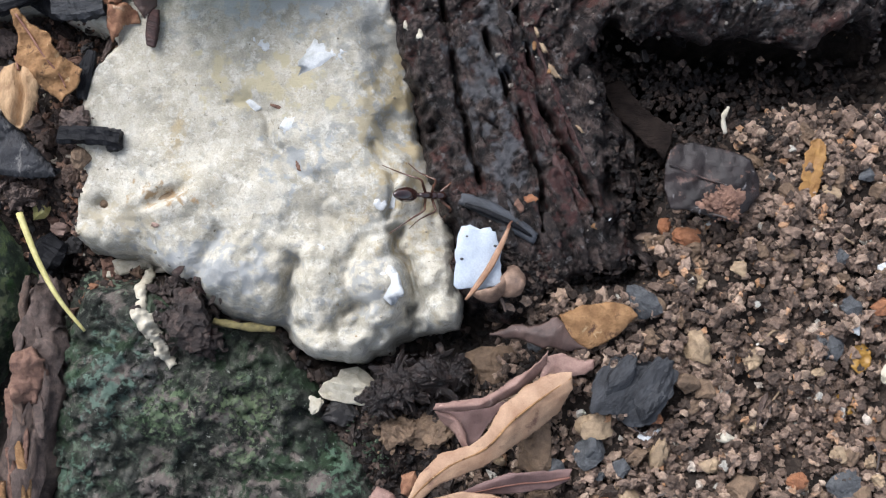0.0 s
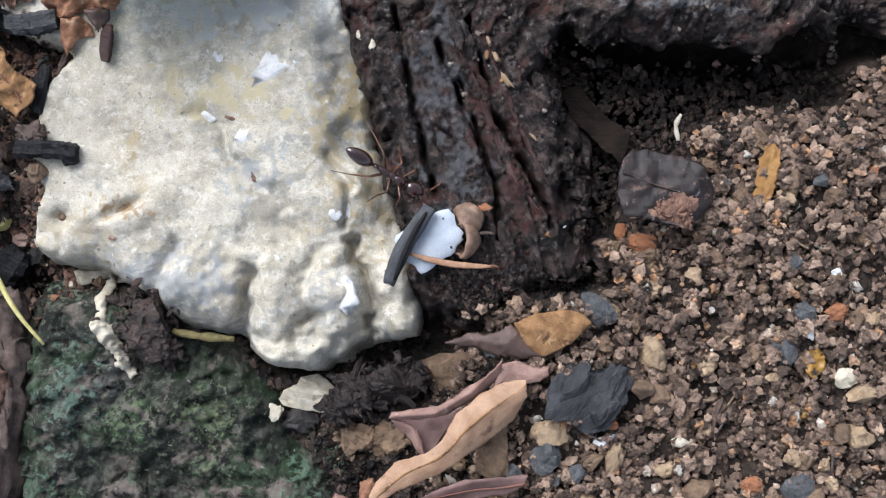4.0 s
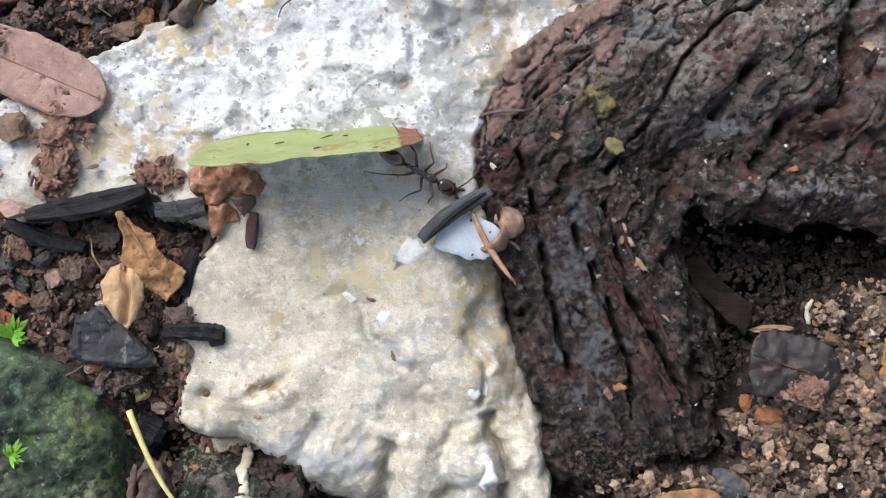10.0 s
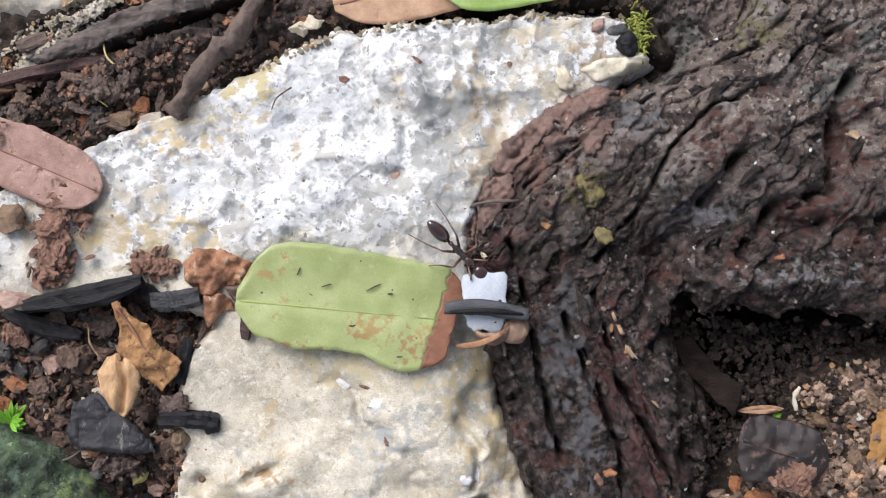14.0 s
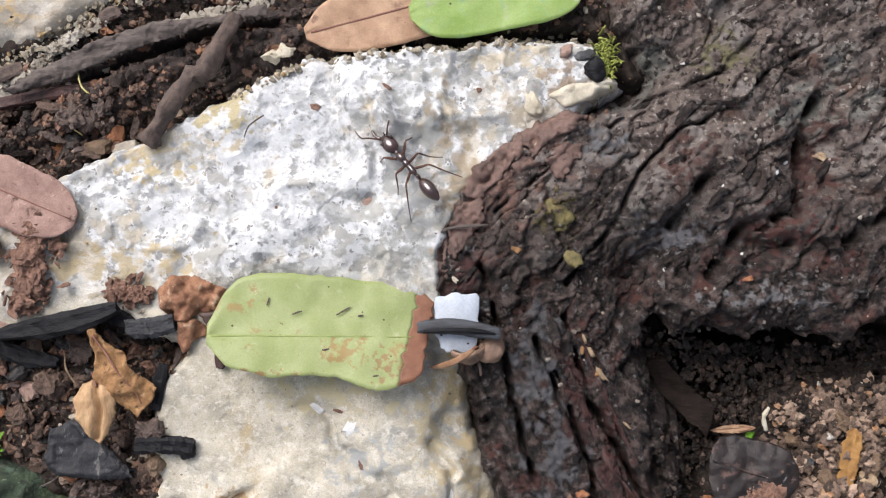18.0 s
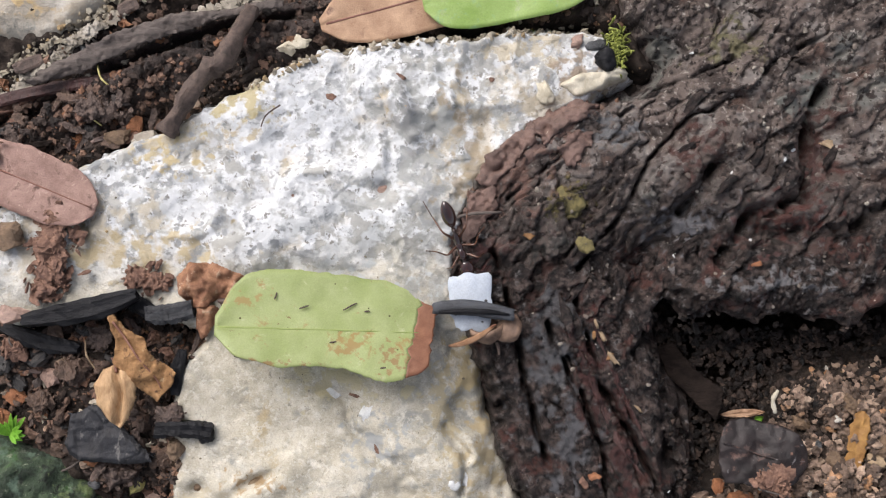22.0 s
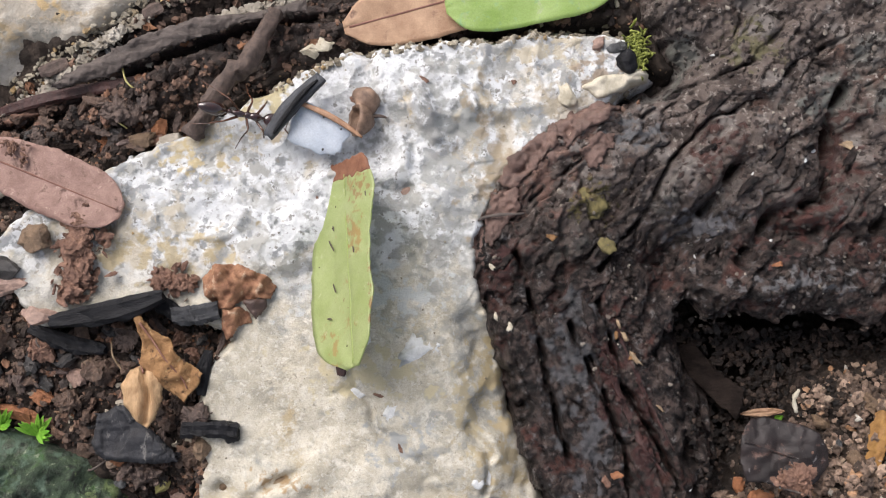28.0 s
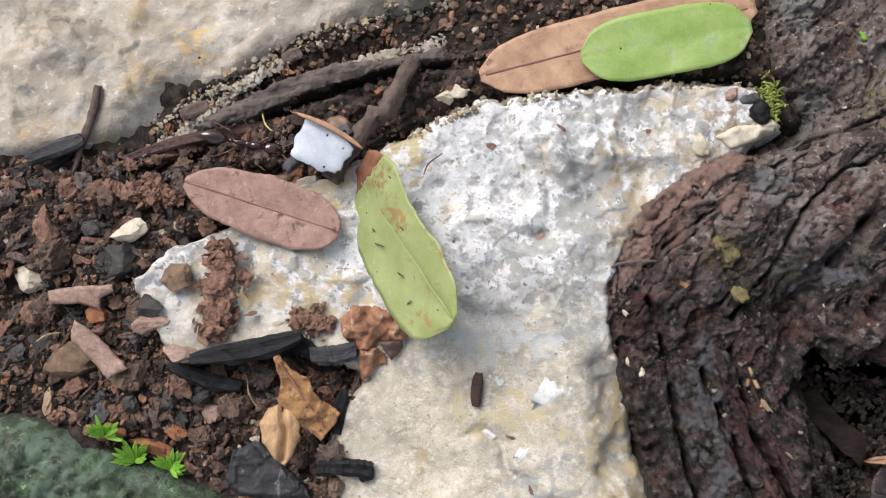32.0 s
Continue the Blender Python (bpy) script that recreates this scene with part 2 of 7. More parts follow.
def patch(m, rgb, px, py, rx, ry, size=1.2, share=0.85):
    """A blotch of its own shape round a plan place, for stains and for shade: rx, ry in plan units, frayed by a noise
    of the given size in millimetres.
    """
    t = m.node_tree
    b = t.nodes["Principled BSDF"]
    base = b.inputs["Base Color"].links[0].from_socket
    N, L = t.nodes.new, t.links.new
    co, mp, ln, n, k, r, x = (N("ShaderNode" + s) for s in ("TexCoord", "Mapping", "VectorMath", "TexNoise", "Math", "MapRange", "Mix"))
    mp.vector_type = "TEXTURE"
    mp.inputs["Location"].default_value = P(px, py)
    mp.inputs["Scale"].default_value = (rx * U, ry * U, 1)
    ln.operation, k.operation = "LENGTH", "MULTIPLY_ADD"
    n.inputs["Scale"].default_value, n.inputs["Detail"].default_value, n.inputs["Roughness"].default_value = 1000 / size, 6, 0.54
    k.inputs[1].default_value = -6.0
    r.inputs["From Min"].default_value, r.inputs["From Max"].default_value, r.inputs["To Max"].default_value = -2.35, -2.95, share
    L(co.outputs["Object"], mp.inputs["Vector"])
    L(mp.outputs[0], ln.inputs[0])
    L(co.outputs["Object"], n.inputs["Vector"])
    L(n.outputs["Fac"], k.inputs[0])
    L(ln.outputs["Value"], k.inputs[2])
    L(k.outputs[0], r.inputs["Value"])
    x.data_type = "RGBA"
    L(r.outputs["Result"], x.inputs["Factor"])
    L(base, x.inputs["A"])
    x.inputs["B"].default_value = (*rgb, 1)
    L(x.outputs["Result"], b.inputs["Base Color"])


LIMESTONE = material("pale_limestone", [(0.3, (0.30, 0.28, 0.225)), (0.48, (0.44, 0.405, 0.325)), (0.7, (0.58, 0.545, 0.46))], 2.4, 0.85, 0.85, 0.22, 0.15,
                     second=[((0.38, 0.30, 0.17), 6.0, 0.58, 0.72), ((0.29, 0.29, 0.265), 3.4, 0.52, 0.66), ((0.57, 0.545, 0.475), 0.8, 0.50, 0.66), ((0.30, 0.275, 0.225), 0.5, 0.58, 0.68)],
                     grain_to=(0.62, 1.42), spec=0.2)
zoned(LIMESTONE, [((0.36, 0.36, 0.34), 1, 0, 1), ((0.27, 0.28, 0.275), 3.0, 0.50, 0.56), ((0.54, 0.555, 0.56), 3.2, 0.48, 0.53), ((0.62, 0.635, 0.645), 1.2, 0.51, 0.56), ((0.27, 0.28, 0.285), 1.5, 0.55, 0.60),
                  ((0.44, 0.37, 0.25), 5.0, 0.60, 0.74), ((0.23, 0.225, 0.21), 0.6, 0.60, 0.64)], 520, 400, 160)
for stain_or_shade in (((0.64, 0.655, 0.67), 560, 225, 330, 180, 1.4, 0.55), ((0.64, 0.655, 0.67), 640, 120, 220, 100, 1.0, 0.55), ((0.54, 0.555, 0.565), 420, 330, 200, 60, 1.0, 0.55), ((0.29, 0.30, 0.29), 800, 240, 150, 260, 1.4, 0.6), ((0.27, 0.275, 0.255), 805, 400, 210, 460, 1.4, 0.6),
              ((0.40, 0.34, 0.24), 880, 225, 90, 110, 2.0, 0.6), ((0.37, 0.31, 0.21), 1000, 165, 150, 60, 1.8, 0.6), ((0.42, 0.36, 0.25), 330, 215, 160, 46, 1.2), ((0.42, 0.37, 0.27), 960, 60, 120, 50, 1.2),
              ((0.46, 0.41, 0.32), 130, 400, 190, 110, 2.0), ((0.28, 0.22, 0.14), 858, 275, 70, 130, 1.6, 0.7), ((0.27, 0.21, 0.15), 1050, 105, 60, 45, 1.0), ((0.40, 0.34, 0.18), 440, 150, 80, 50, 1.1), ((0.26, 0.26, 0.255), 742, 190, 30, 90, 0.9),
              ((0.44, 0.36, 0.2), 300, 245, 70, 40, 1.0), ((0.30, 0.31, 0.31), 610, 130, 60, 40, 1.0), ((0.33, 0.22, 0.11), 452, 838, 60, 22, 0.9), ((0.40, 0.33, 0.2), 250, 420, 160, 60, 1.4), ((0.30, 0.31, 0.31), 780, 330, 40, 70, 1.0),
              ((0.42, 0.34, 0.19), 850, 640, 36, 110, 1.3), ((0.38, 0.31, 0.19), 870, 810, 55, 130, 1.3), ((0.33, 0.345, 0.345), 680, 770, 70, 60, 1.0), ((0.32, 0.33, 0.325), 520, 930, 130, 40, 1.1), ((0.34, 0.345, 0.335), 800, 990, 60, 60, 0.9), ((0.40, 0.34, 0.22), 800, 700, 40, 110, 1.0), ((0.42, 0.37, 0.27), 380, 880, 90, 40, 1.0), ((0.30, 0.30, 0.28), 640, 1040, 120, 30, 0.9), ((0.44, 0.465, 0.465), 640, 505, 160, 60, 1.0), ((0.30, 0.31, 0.31), 560, 960, 160, 50, 1.5), ((0.48, 0.42, 0.27), 620, 640, 130, 60, 1.4)):
    patch(LIMESTONE, *stain_or_shade)
BACK_STONE = material("weathered_limestone", [(0.3, (0.21, 0.185, 0.145)), (0.5, (0.345, 0.31, 0.255)), (0.7, (0.49, 0.465, 0.415))], 4.0, 0.75, 0.7, 0.3, 0.22,
                      second=[((0.34, 0.26, 0.15), 5.0, 0.56, 0.7), ((0.24, 0.24, 0.215), 2.2, 0.56, 0.68), ((0.56, 0.54, 0.49), 1.2, 0.6, 0.68)], grain_to=(0.78, 1.18))
# the darker olive patches at the ledge's crease have its shade painted in
for stain_or_shade in (((0.46, 0.33, 0.16), 37, -65, 60, 50, 1.2), ((0.22, 0.21, 0.18), 5, 20, 90, 40, 1.2), ((0.22, 0.19, 0.14), -251, -87, 90, 50, 1.2), ((0.2, 0.17, 0.12), -57, 137, 110, 36, 1.0), ((0.24, 0.23, 0.2), -187, -33, 60, 40, 1.0)):
    patch(BACK_STONE, *stain_or_shade)
BARK = material("wet_dark_bark", [(0.40, (0.005, 0.0037, 0.0034)), (0.49, (0.021, 0.0145, 0.0128)), (0.6, (0.074, 0.055, 0.048))], 1.0, 0.46, 0.8, 0.45, 0.14,
                second=[((0.06, 0.026, 0.021), 3.0, 0.55, 0.64), ((0.13, 0.122, 0.12), 0.8, 0.58, 0.65), ((0.008, 0.006, 0.006), 0.7, 0.55, 0.6)],
                spots=[((0.42, 0.38, 0.32), 1.7, 0.055)], gloss_noise=0.16, spec=0.3)
zoned(BARK, [((0.135, 0.108, 0.095), 1, 0, 1), ((0.05, 0.038, 0.033), 2.2, 0.50, 0.58), ((0.20, 0.178, 0.163), 3.0, 0.51, 0.60), ((0.105, 0.066, 0.053), 4.4, 0.57, 0.66), ((0.15, 0.15, 0.135), 6.0, 0.55, 0.65),
             ((0.035, 0.027, 0.024), 0.8, 0.54, 0.59), ((0.33, 0.30, 0.27), 0.5, 0.60, 0.66)], 440, 240, 180)
for stain_or_shade in (((0.17, 0.10, 0.08), 905, 275, 120, 95, 1.6), ((0.19, 0.115, 0.09), 960, 235, 90, 50, 1.4), ((0.125, 0.13, 0.138), 1095, 215, 75, 45, 1.0), ((0.13, 0.13, 0.14), 1240, 380, 90, 50, 1.0), ((0.125, 0.115, 0.06), 1325, 62, 60, 45, 1.0), ((0.15, 0.155, 0.14), 1455, 160, 90, 45, 1.2),
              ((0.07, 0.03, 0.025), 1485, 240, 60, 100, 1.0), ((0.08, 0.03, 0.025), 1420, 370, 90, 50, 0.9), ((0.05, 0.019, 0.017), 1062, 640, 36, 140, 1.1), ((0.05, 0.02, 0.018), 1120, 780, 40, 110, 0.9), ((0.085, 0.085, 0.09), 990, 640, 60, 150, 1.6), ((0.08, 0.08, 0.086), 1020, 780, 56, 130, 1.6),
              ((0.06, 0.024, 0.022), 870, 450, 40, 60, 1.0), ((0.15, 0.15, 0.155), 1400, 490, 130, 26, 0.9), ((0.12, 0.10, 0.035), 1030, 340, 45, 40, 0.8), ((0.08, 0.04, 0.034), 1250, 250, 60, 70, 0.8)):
    patch(BARK, *stain_or_shade)
SOIL = material("damp_brown_soil", [(0.3, (0.010, 0.0075, 0.006)), (0.5, (0.026, 0.019, 0.015)), (0.7, (0.065, 0.048, 0.037))], 1.4, 0.8, 0.9, 0.4, 0.25, spec=0.25,
                spots=[((0.24, 0.16, 0.09), 1.3, 0.11)])
MOSS_ROCK = material("dark_mossy_rock", [(0.38, (0.008, 0.010, 0.007)), (0.5, (0.024, 0.027, 0.02)), (0.64, (0.085, 0.085, 0.07))], 1.4, 0.65, 0.8, 0.4, 0.22,
                     second=[((0.02, 0.036, 0.017), 5.0, 0.52, 0.62), ((0.085, 0.11, 0.075), 1.8, 0.57, 0.65), ((0.125, 0.105, 0.092), 3.0, 0.54, 0.62), ((0.010, 0.012, 0.009), 1.6, 0.53, 0.59), ((0.22, 0.225, 0.195), 0.5, 0.63, 0.69)], spec=0.25)
for stain_or_shade in (((0.15, 0.23, 0.18), 369, 1144, 60, 100, 1.2), ((0.24, 0.32, 0.22), 333, 971, 70, 28, 1.0), ((0.15, 0.20, 0.10), 593, 1187, 70, 50, 0.8), ((0.15, 0.21, 0.11), 463, 1198, 50, 60, 0.8), ((0.14, 0.19, 0.10), 590, 1276, 40, 30, 0.8),
              ((0.17, 0.145, 0.13), 573, 1347, 90, 40, 1.0), ((0.11, 0.18, 0.13), 302, 1303, 60, 40, 1.0), ((0.02, 0.05, 0.02), 270, 1126, 50, 130, 1.5), ((0.12, 0.20, 0.13), 768, 1288, 50, 70, 0.9), ((0.17, 0.155, 0.145), 438, 1124, 40, 80, 0.9), ((0.012, 0.02, 0.009), 620, 1110, 90, 60, 1.3)):
    patch(MOSS_ROCK, *stain_or_shade[:-1], stain_or_shade[-1] * 0.6, 0.5)
GREEN_ROCK = material("green_mossy_rock", [(0.3, (0.009, 0.017, 0.010)), (0.48, (0.03, 0.052, 0.027)), (0.68, (0.095, 0.14, 0.072))], 1.8, 0.7, 1.0, 0.4, 0.2,
                      second=[((0.09, 0.10, 0.075), 2.4, 0.54, 0.63), ((0.04, 0.10, 0.025), 1.8, 0.56, 0.64), ((0.28, 0.31, 0.22), 0.9, 0.60, 0.67), ((0.012, 0.02, 0.011), 1.2, 0.56, 0.62)], grain_to=(0.6, 1.4))
for stain_or_shade in (((0.10, 0.155, 0.11), -200, 745, 260, 160, 1.5), ((0.24, 0.27, 0.15), 151, 1035, 60, 60, 1.0), ((0.14, 0.19, 0.07), 141, 909, 60, 90, 1.0)):
    patch(GREEN_ROCK, *stain_or_shade)
CRUMB_STOPS = ((0.0, (0.075, 0.054, 0.042)), (0.3, (0.185, 0.13, 0.099)), (0.55, (0.305, 0.215, 0.162)), (0.78, (0.45, 0.32, 0.242)), (0.92, (0.60, 0.445, 0.33)),
               (0.97, (0.64, 0.34, 0.165)), (0.99, (0.80, 0.76, 0.67)))


def island_material(name, stops, rough=0.75, depth=0.2, fine=0.2):
    """One colour for each loose piece, with grain on it."""
    m = material(name, [(0.34, (0.32, 0.31, 0.30)), (0.5, (0.75, 0.75, 0.75)), (0.66, (1, 1, 1))], 1.7, rough, 0.8, depth, fine, spec=0.35)
    t = m.node_tree
    b = t.nodes["Principled BSDF"]
    base = b.inputs["Base Color"].links[0].from_socket
    geo, ramp, mul = t.nodes.new("ShaderNodeNewGeometry"), t.nodes.new("ShaderNodeValToRGB"), t.nodes.new("ShaderNodeMix")
    e = ramp.color_ramp.elements
    while len(e) < len(stops):
        e.new(0.5)
    for k, (pos, rgb) in enumerate(stops):
        e[k].position, e[k].color = pos, (*rgb, 1)
    t.links.new(geo.outputs["Random Per Island"], ramp.inputs["Fac"])
    mul.data_type, mul.blend_type = "RGBA", "MULTIPLY"
    mul.inputs["Factor"].default_value = 1.0
    t.links.new(ramp.outputs["Color"], mul.inputs["A"])
    t.links.new(base, mul.inputs["B"])
    t.links.new(mul.outputs["Result"], b.inputs["Base Color"])
    return m


CRUMB = island_material("soil_crumbs", CRUMB_STOPS, 0.4, 0.6, 0.14)
DARK_CRUMB = island_material("dark_soil_crumbs", ((0.0, (0.014, 0.010, 0.008)), (0.42, (0.055, 0.036, 0.028)), (0.65, (0.15, 0.095, 0.07)), (0.86, (0.25, 0.15, 0.105)),
                                                  (0.96, (0.26, 0.12, 0.06)), (0.985, (0.45, 0.4, 0.32))))
# darker copy of the soil crumbs: the hollow's shade is in their colour
SHADED_CRUMB = island_material("shade_toned_crumbs", ((0.0, (0.007, 0.005, 0.004)), (0.5, (0.024, 0.0165, 0.013)), (0.85, (0.06, 0.04, 0.031)), (0.97, (0.13, 0.09, 0.07))), 0.6)
CHALK_CRUMB = island_material("limestone_crumbs", ((0.0, (0.22, 0.19, 0.14)), (0.5, (0.33, 0.29, 0.215)), (0.8, (0.46, 0.42, 0.34)), (0.95, (0.36, 0.25, 0.12))))


def plain(name, a, b, size=1.5, rough=0.6, bump=0.5, depth=0.12, fine=0.15, **more):
    """A surface between two colours."""
    return material(name, [(0.32, a), (0.68, b)], size, rough, bump, depth, fine, **more)


CHARCOAL = plain("charcoal", (0.004, 0.004, 0.005), (0.015, 0.0155, 0.018), 0.8, 0.4, 0.8, 0.2, 0.15, stretch=(0.35, 1, 1), spec=0.14)
SLIVER_CHAR = plain("blue_black_charcoal", (0.014, 0.015, 0.018), (0.055, 0.06, 0.07), 0.8, 0.5, 0.8, 0.2, 0.12, stretch=(0.4, 1, 1))
FLAKY_CHAR = plain("flaky_charcoal", (0.006, 0.006, 0.008), (0.02, 0.021, 0.026), 0.8, 0.6, 0.8, 0.2, 0.15, second=[((0.11, 0.105, 0.10), 0.9, 0.61, 0.66)], stretch=(1, 0.4, 1))
BROWN_ROT = plain("rotten_leaf_brown", (0.035, 0.02, 0.016), (0.10, 0.06, 0.048), 1.6, 0.55, 0.6, 0.12, 0.12, second=[((0.2, 0.14, 0.12), 0.9, 0.6, 0.68)])
GREY_CHAR = plain("grey_charcoal", (0.008, 0.0085, 0.010), (0.045, 0.047, 0.052), 0.8, 0.5, 0.8, 0.25, 0.15, stretch=(0.4, 1, 1), spec=0.3)
BROWN_EARTH = plain("brown_earth", (0.045, 0.028, 0.02), (0.15, 0.095, 0.068), 0.8, 0.6, 0.9, 0.3, 0.14, object_shift=30)
TAN_LEAF = plain("dry_tan_leaf", (0.17, 0.085, 0.035), (0.45, 0.26, 0.12), 1.3, 0.7, 0.9, 0.2, 0.16, second=[((0.09, 0.045, 0.025), 1.2, 0.56, 0.66), ((0.55, 0.38, 0.21), 0.8, 0.6, 0.68)], spec=0.3)
ROSE_LEAF = plain("dry_rose_brown_leaf", (0.225, 0.13, 0.105), (0.39, 0.25, 0.205), 1.6, 0.6, 0.7, 0.15, 0.14, second=[((0.11, 0.06, 0.045), 1.3, 0.57, 0.67), ((0.48, 0.33, 0.27), 0.9, 0.60, 0.68)])
MAUVE_LEAF = plain("dry_mauve_brown_leaf", (0.09, 0.05, 0.045), (0.2, 0.12, 0.105), 2.5, 0.6, 0.5, 0.1, 0.12)
DARK_LEAF = plain("dark_wet_leaf", (0.008, 0.006, 0.006), (0.028, 0.020, 0.019), 2.0, 0.45, 0.6, 0.15, 0.12, second=[((0.12, 0.07, 0.055), 1.6, 0.57, 0.66), ((0.16, 0.15, 0.15), 0.9, 0.62, 0.68)], spec=0.4)
ORANGE_LEAF = plain("orange_leaf_scrap", (0.22, 0.105, 0.03), (0.42, 0.23, 0.07), 1.0, 0.65, 0.5, 0.1, 0.12)
RUST = plain("rust_brown_bark", (0.085, 0.042, 0.03), (0.25, 0.14, 0.095), 0.7, 0.75, 0.9, 0.25, 0.15)
GREEN_LEAF = plain("yellow_green_leaf", (0.34, 0.41, 0.155), (0.44, 0.50, 0.24), 3.0, 0.42, 0.3, 0.08, 0.12,
                   second=[((0.40, 0.27, 0.11), 2.4, 0.60, 0.68), ((0.50, 0.54, 0.30), 1.2, 0.6, 0.7), ((0.22, 0.13, 0.06), 0.7, 0.66, 0.70)], spots=[((0.10, 0.09, 0.03), 1.9, 0.06)])
for stain_or_shade in (((0.40, 0.26, 0.10), 824, 470, 42, 26, 0.8), ((0.36, 0.22, 0.10), 900, 500, 30, 40, 0.6), ((0.42, 0.30, 0.12), 640, 392, 40, 14, 0.7), ((0.34, 0.20, 0.09), 690, 506, 90, 7, 0.6)):
    patch(GREEN_LEAF, *stain_or_shade)
LEAF_TIP = plain("brown_leaf_tip", (0.2, 0.085, 0.05), (0.36, 0.17, 0.10), 1.5, 0.55, 0.4, 0.1, 0.12)
FRESH_LEAF = plain("fresh_green_leaf", (0.27, 0.42, 0.09), (0.42, 0.56, 0.2), 3.0, 0.42, 0.35, 0.08, 0.14, second=[((0.50, 0.50, 0.38), 2.6, 0.60, 0.72), ((0.30, 0.48, 0.22), 1.4, 0.56, 0.66)],
                   spots=[((0.06, 0.08, 0.03), 2.4, 0.05)])
VEIN = plain("leaf_vein", (0.34, 0.42, 0.13), (0.42, 0.50, 0.2))
RED_VEIN = plain("brown_leaf_vein", (0.13, 0.05, 0.035), (0.2, 0.09, 0.06))
STRAW = plain("pale_straw", (0.36, 0.32, 0.10), (0.55, 0.50, 0.22), 1.0, 0.5)
TWIG = plain("dark_twig_bark", (0.035, 0.023, 0.019), (0.13, 0.09, 0.072), 0.8, 0.65, 0.9, 0.2, 0.15)
DARK_WOOD = plain("dark_wet_wood", (0.007, 0.005, 0.0045), (0.025, 0.018, 0.015), 0.8, 0.9, 0.9, 0.3, 0.15, stretch=(0.4, 1, 1), spec=0.12)
GREY_WOOD = plain("weathered_grey_wood", (0.034, 0.026, 0.023), (0.115, 0.092, 0.08), 0.8, 0.7, 0.8, 0.2, 0.15, stretch=(0.3, 1, 1))
RED_WOOD = plain("red_brown_wood", (0.020, 0.008, 0.007), (0.062, 0.022, 0.018), 0.7, 0.5, 0.9, 0.25, 0.15, stretch=(1, 0.35, 1))
WET_BLACK = plain("wet_black_wood", (0.006, 0.004, 0.004), (0.03, 0.021, 0.018), 0.8, 0.35, 0.9, 0.3, 0.15, second=[((0.07, 0.045, 0.036), 0.9, 0.6, 0.68)])
ROT_BARK = plain("rotten_dark_bark", (0.012, 0.008, 0.007), (0.062, 0.042, 0.034), 1.3, 0.6, 0.9, 0.4, 0.16, second=[((0.10, 0.07, 0.056), 1.0, 0.57, 0.66), ((0.055, 0.02, 0.015), 2.6, 0.58, 0.68), ((0.16, 0.15, 0.14), 0.6, 0.63, 0.69)])
PURPLE_BARK = plain("peeled_red_brown_bark", (0.07, 0.042, 0.034), (0.18, 0.11, 0.088), 1.4, 0.55, 0.8, 0.2, 0.15)
WHITE_CHIP = plain("white_mineral", (0.46, 0.475, 0.47), (0.64, 0.645, 0.64), 0.8, 0.5, 0.5, 0.15, 0.12, object_shift=30)
CREAM_CHIP = plain("cream_mineral", (0.36, 0.32, 0.235), (0.56, 0.52, 0.42), 1.0, 0.65, 0.6, 0.15, 0.15, object_shift=30)
PEBBLE_BROWN = plain("brown_pebble", (0.10, 0.065, 0.04), (0.24, 0.16, 0.10), 0.8, 0.65, 0.9, 0.35, 0.14, object_shift=30)
PEBBLE_TAN = plain("tan_pebble", (0.18, 0.125, 0.075), (0.37, 0.27, 0.165), 0.8, 0.6, 0.7, 0.18, 0.15, object_shift=30)
PEBBLE_RED = plain("orange_red_pebble", (0.20, 0.075, 0.032), (0.38, 0.165, 0.075), 0.8, 0.6, 0.9, 0.35, 0.14, object_shift=30)
PEBBLE_DARK = plain("dark_pebble", (0.012, 0.011, 0.011), (0.05, 0.045, 0.042), 0.8, 0.5, 0.8, 0.2, 0.15, object_shift=30)
PEBBLE_GREY = plain("blue_grey_stone", (0.035, 0.037, 0.04), (0.12, 0.125, 0.13), 0.8, 0.5, 0.9, 0.35, 0.14, object_shift=30)
PINK_STONE = plain("pinkish_stone", (0.15, 0.095, 0.075), (0.32, 0.215, 0.17), 0.6, 0.6, 0.6, 0.15, 0.15, object_shift=30)
PALE_TAN = plain("dry_pale_tan_leaf", (0.26, 0.15, 0.07), (0.50, 0.33, 0.18), 0.7, 0.7, 0.9, 0.2, 0.14, stretch=(1, 0.4, 1))
OCHRE = plain("translucent_ochre", (0.22, 0.11, 0.015), (0.42, 0.24, 0.05), 0.9, 0.35, 0.4, 0.1, 0.15)
SPROUT = plain("bright_green_sprout", (0.16, 0.42, 0.035), (0.32, 0.62, 0.08), 1.0, 0.5, 0.3, 0.08, 0.12)
MOSS = plain("yellow_green_moss", (0.09, 0.11, 0.015), (0.30, 0.33, 0.07), 0.6, 0.7)
CHITIN = plain("red_brown_chitin", (0.010, 0.0035, 0.003), (0.034, 0.009, 0.006), 0.8, 0.12, 0.3, 0.03, 0.1, coat=1.0)
LEG_CHITIN = plain("brown_leg_chitin", (0.035, 0.014, 0.009), (0.12, 0.055, 0.032), 0.7, 0.25, 0.2, 0.03, 0.1)
NACRE = plain("bluish_white_film", (0.44, 0.50, 0.58), (0.60, 0.65, 0.71), 2.0, 0.4, 0.2, 0.05, 0.15, spots=[((0.12, 0.11, 0.11), 1.6, 0.05)])
STEM = plain("orange_brown_stem", (0.20, 0.10, 0.05), (0.36, 0.21, 0.125), 0.8, 0.5, 0.5, 0.1, 0.1)
HUSK = plain("brown_husk", (0.085, 0.05, 0.034), (0.27, 0.175, 0.12), 1.0, 0.6, 0.6, 0.15, 0.12)
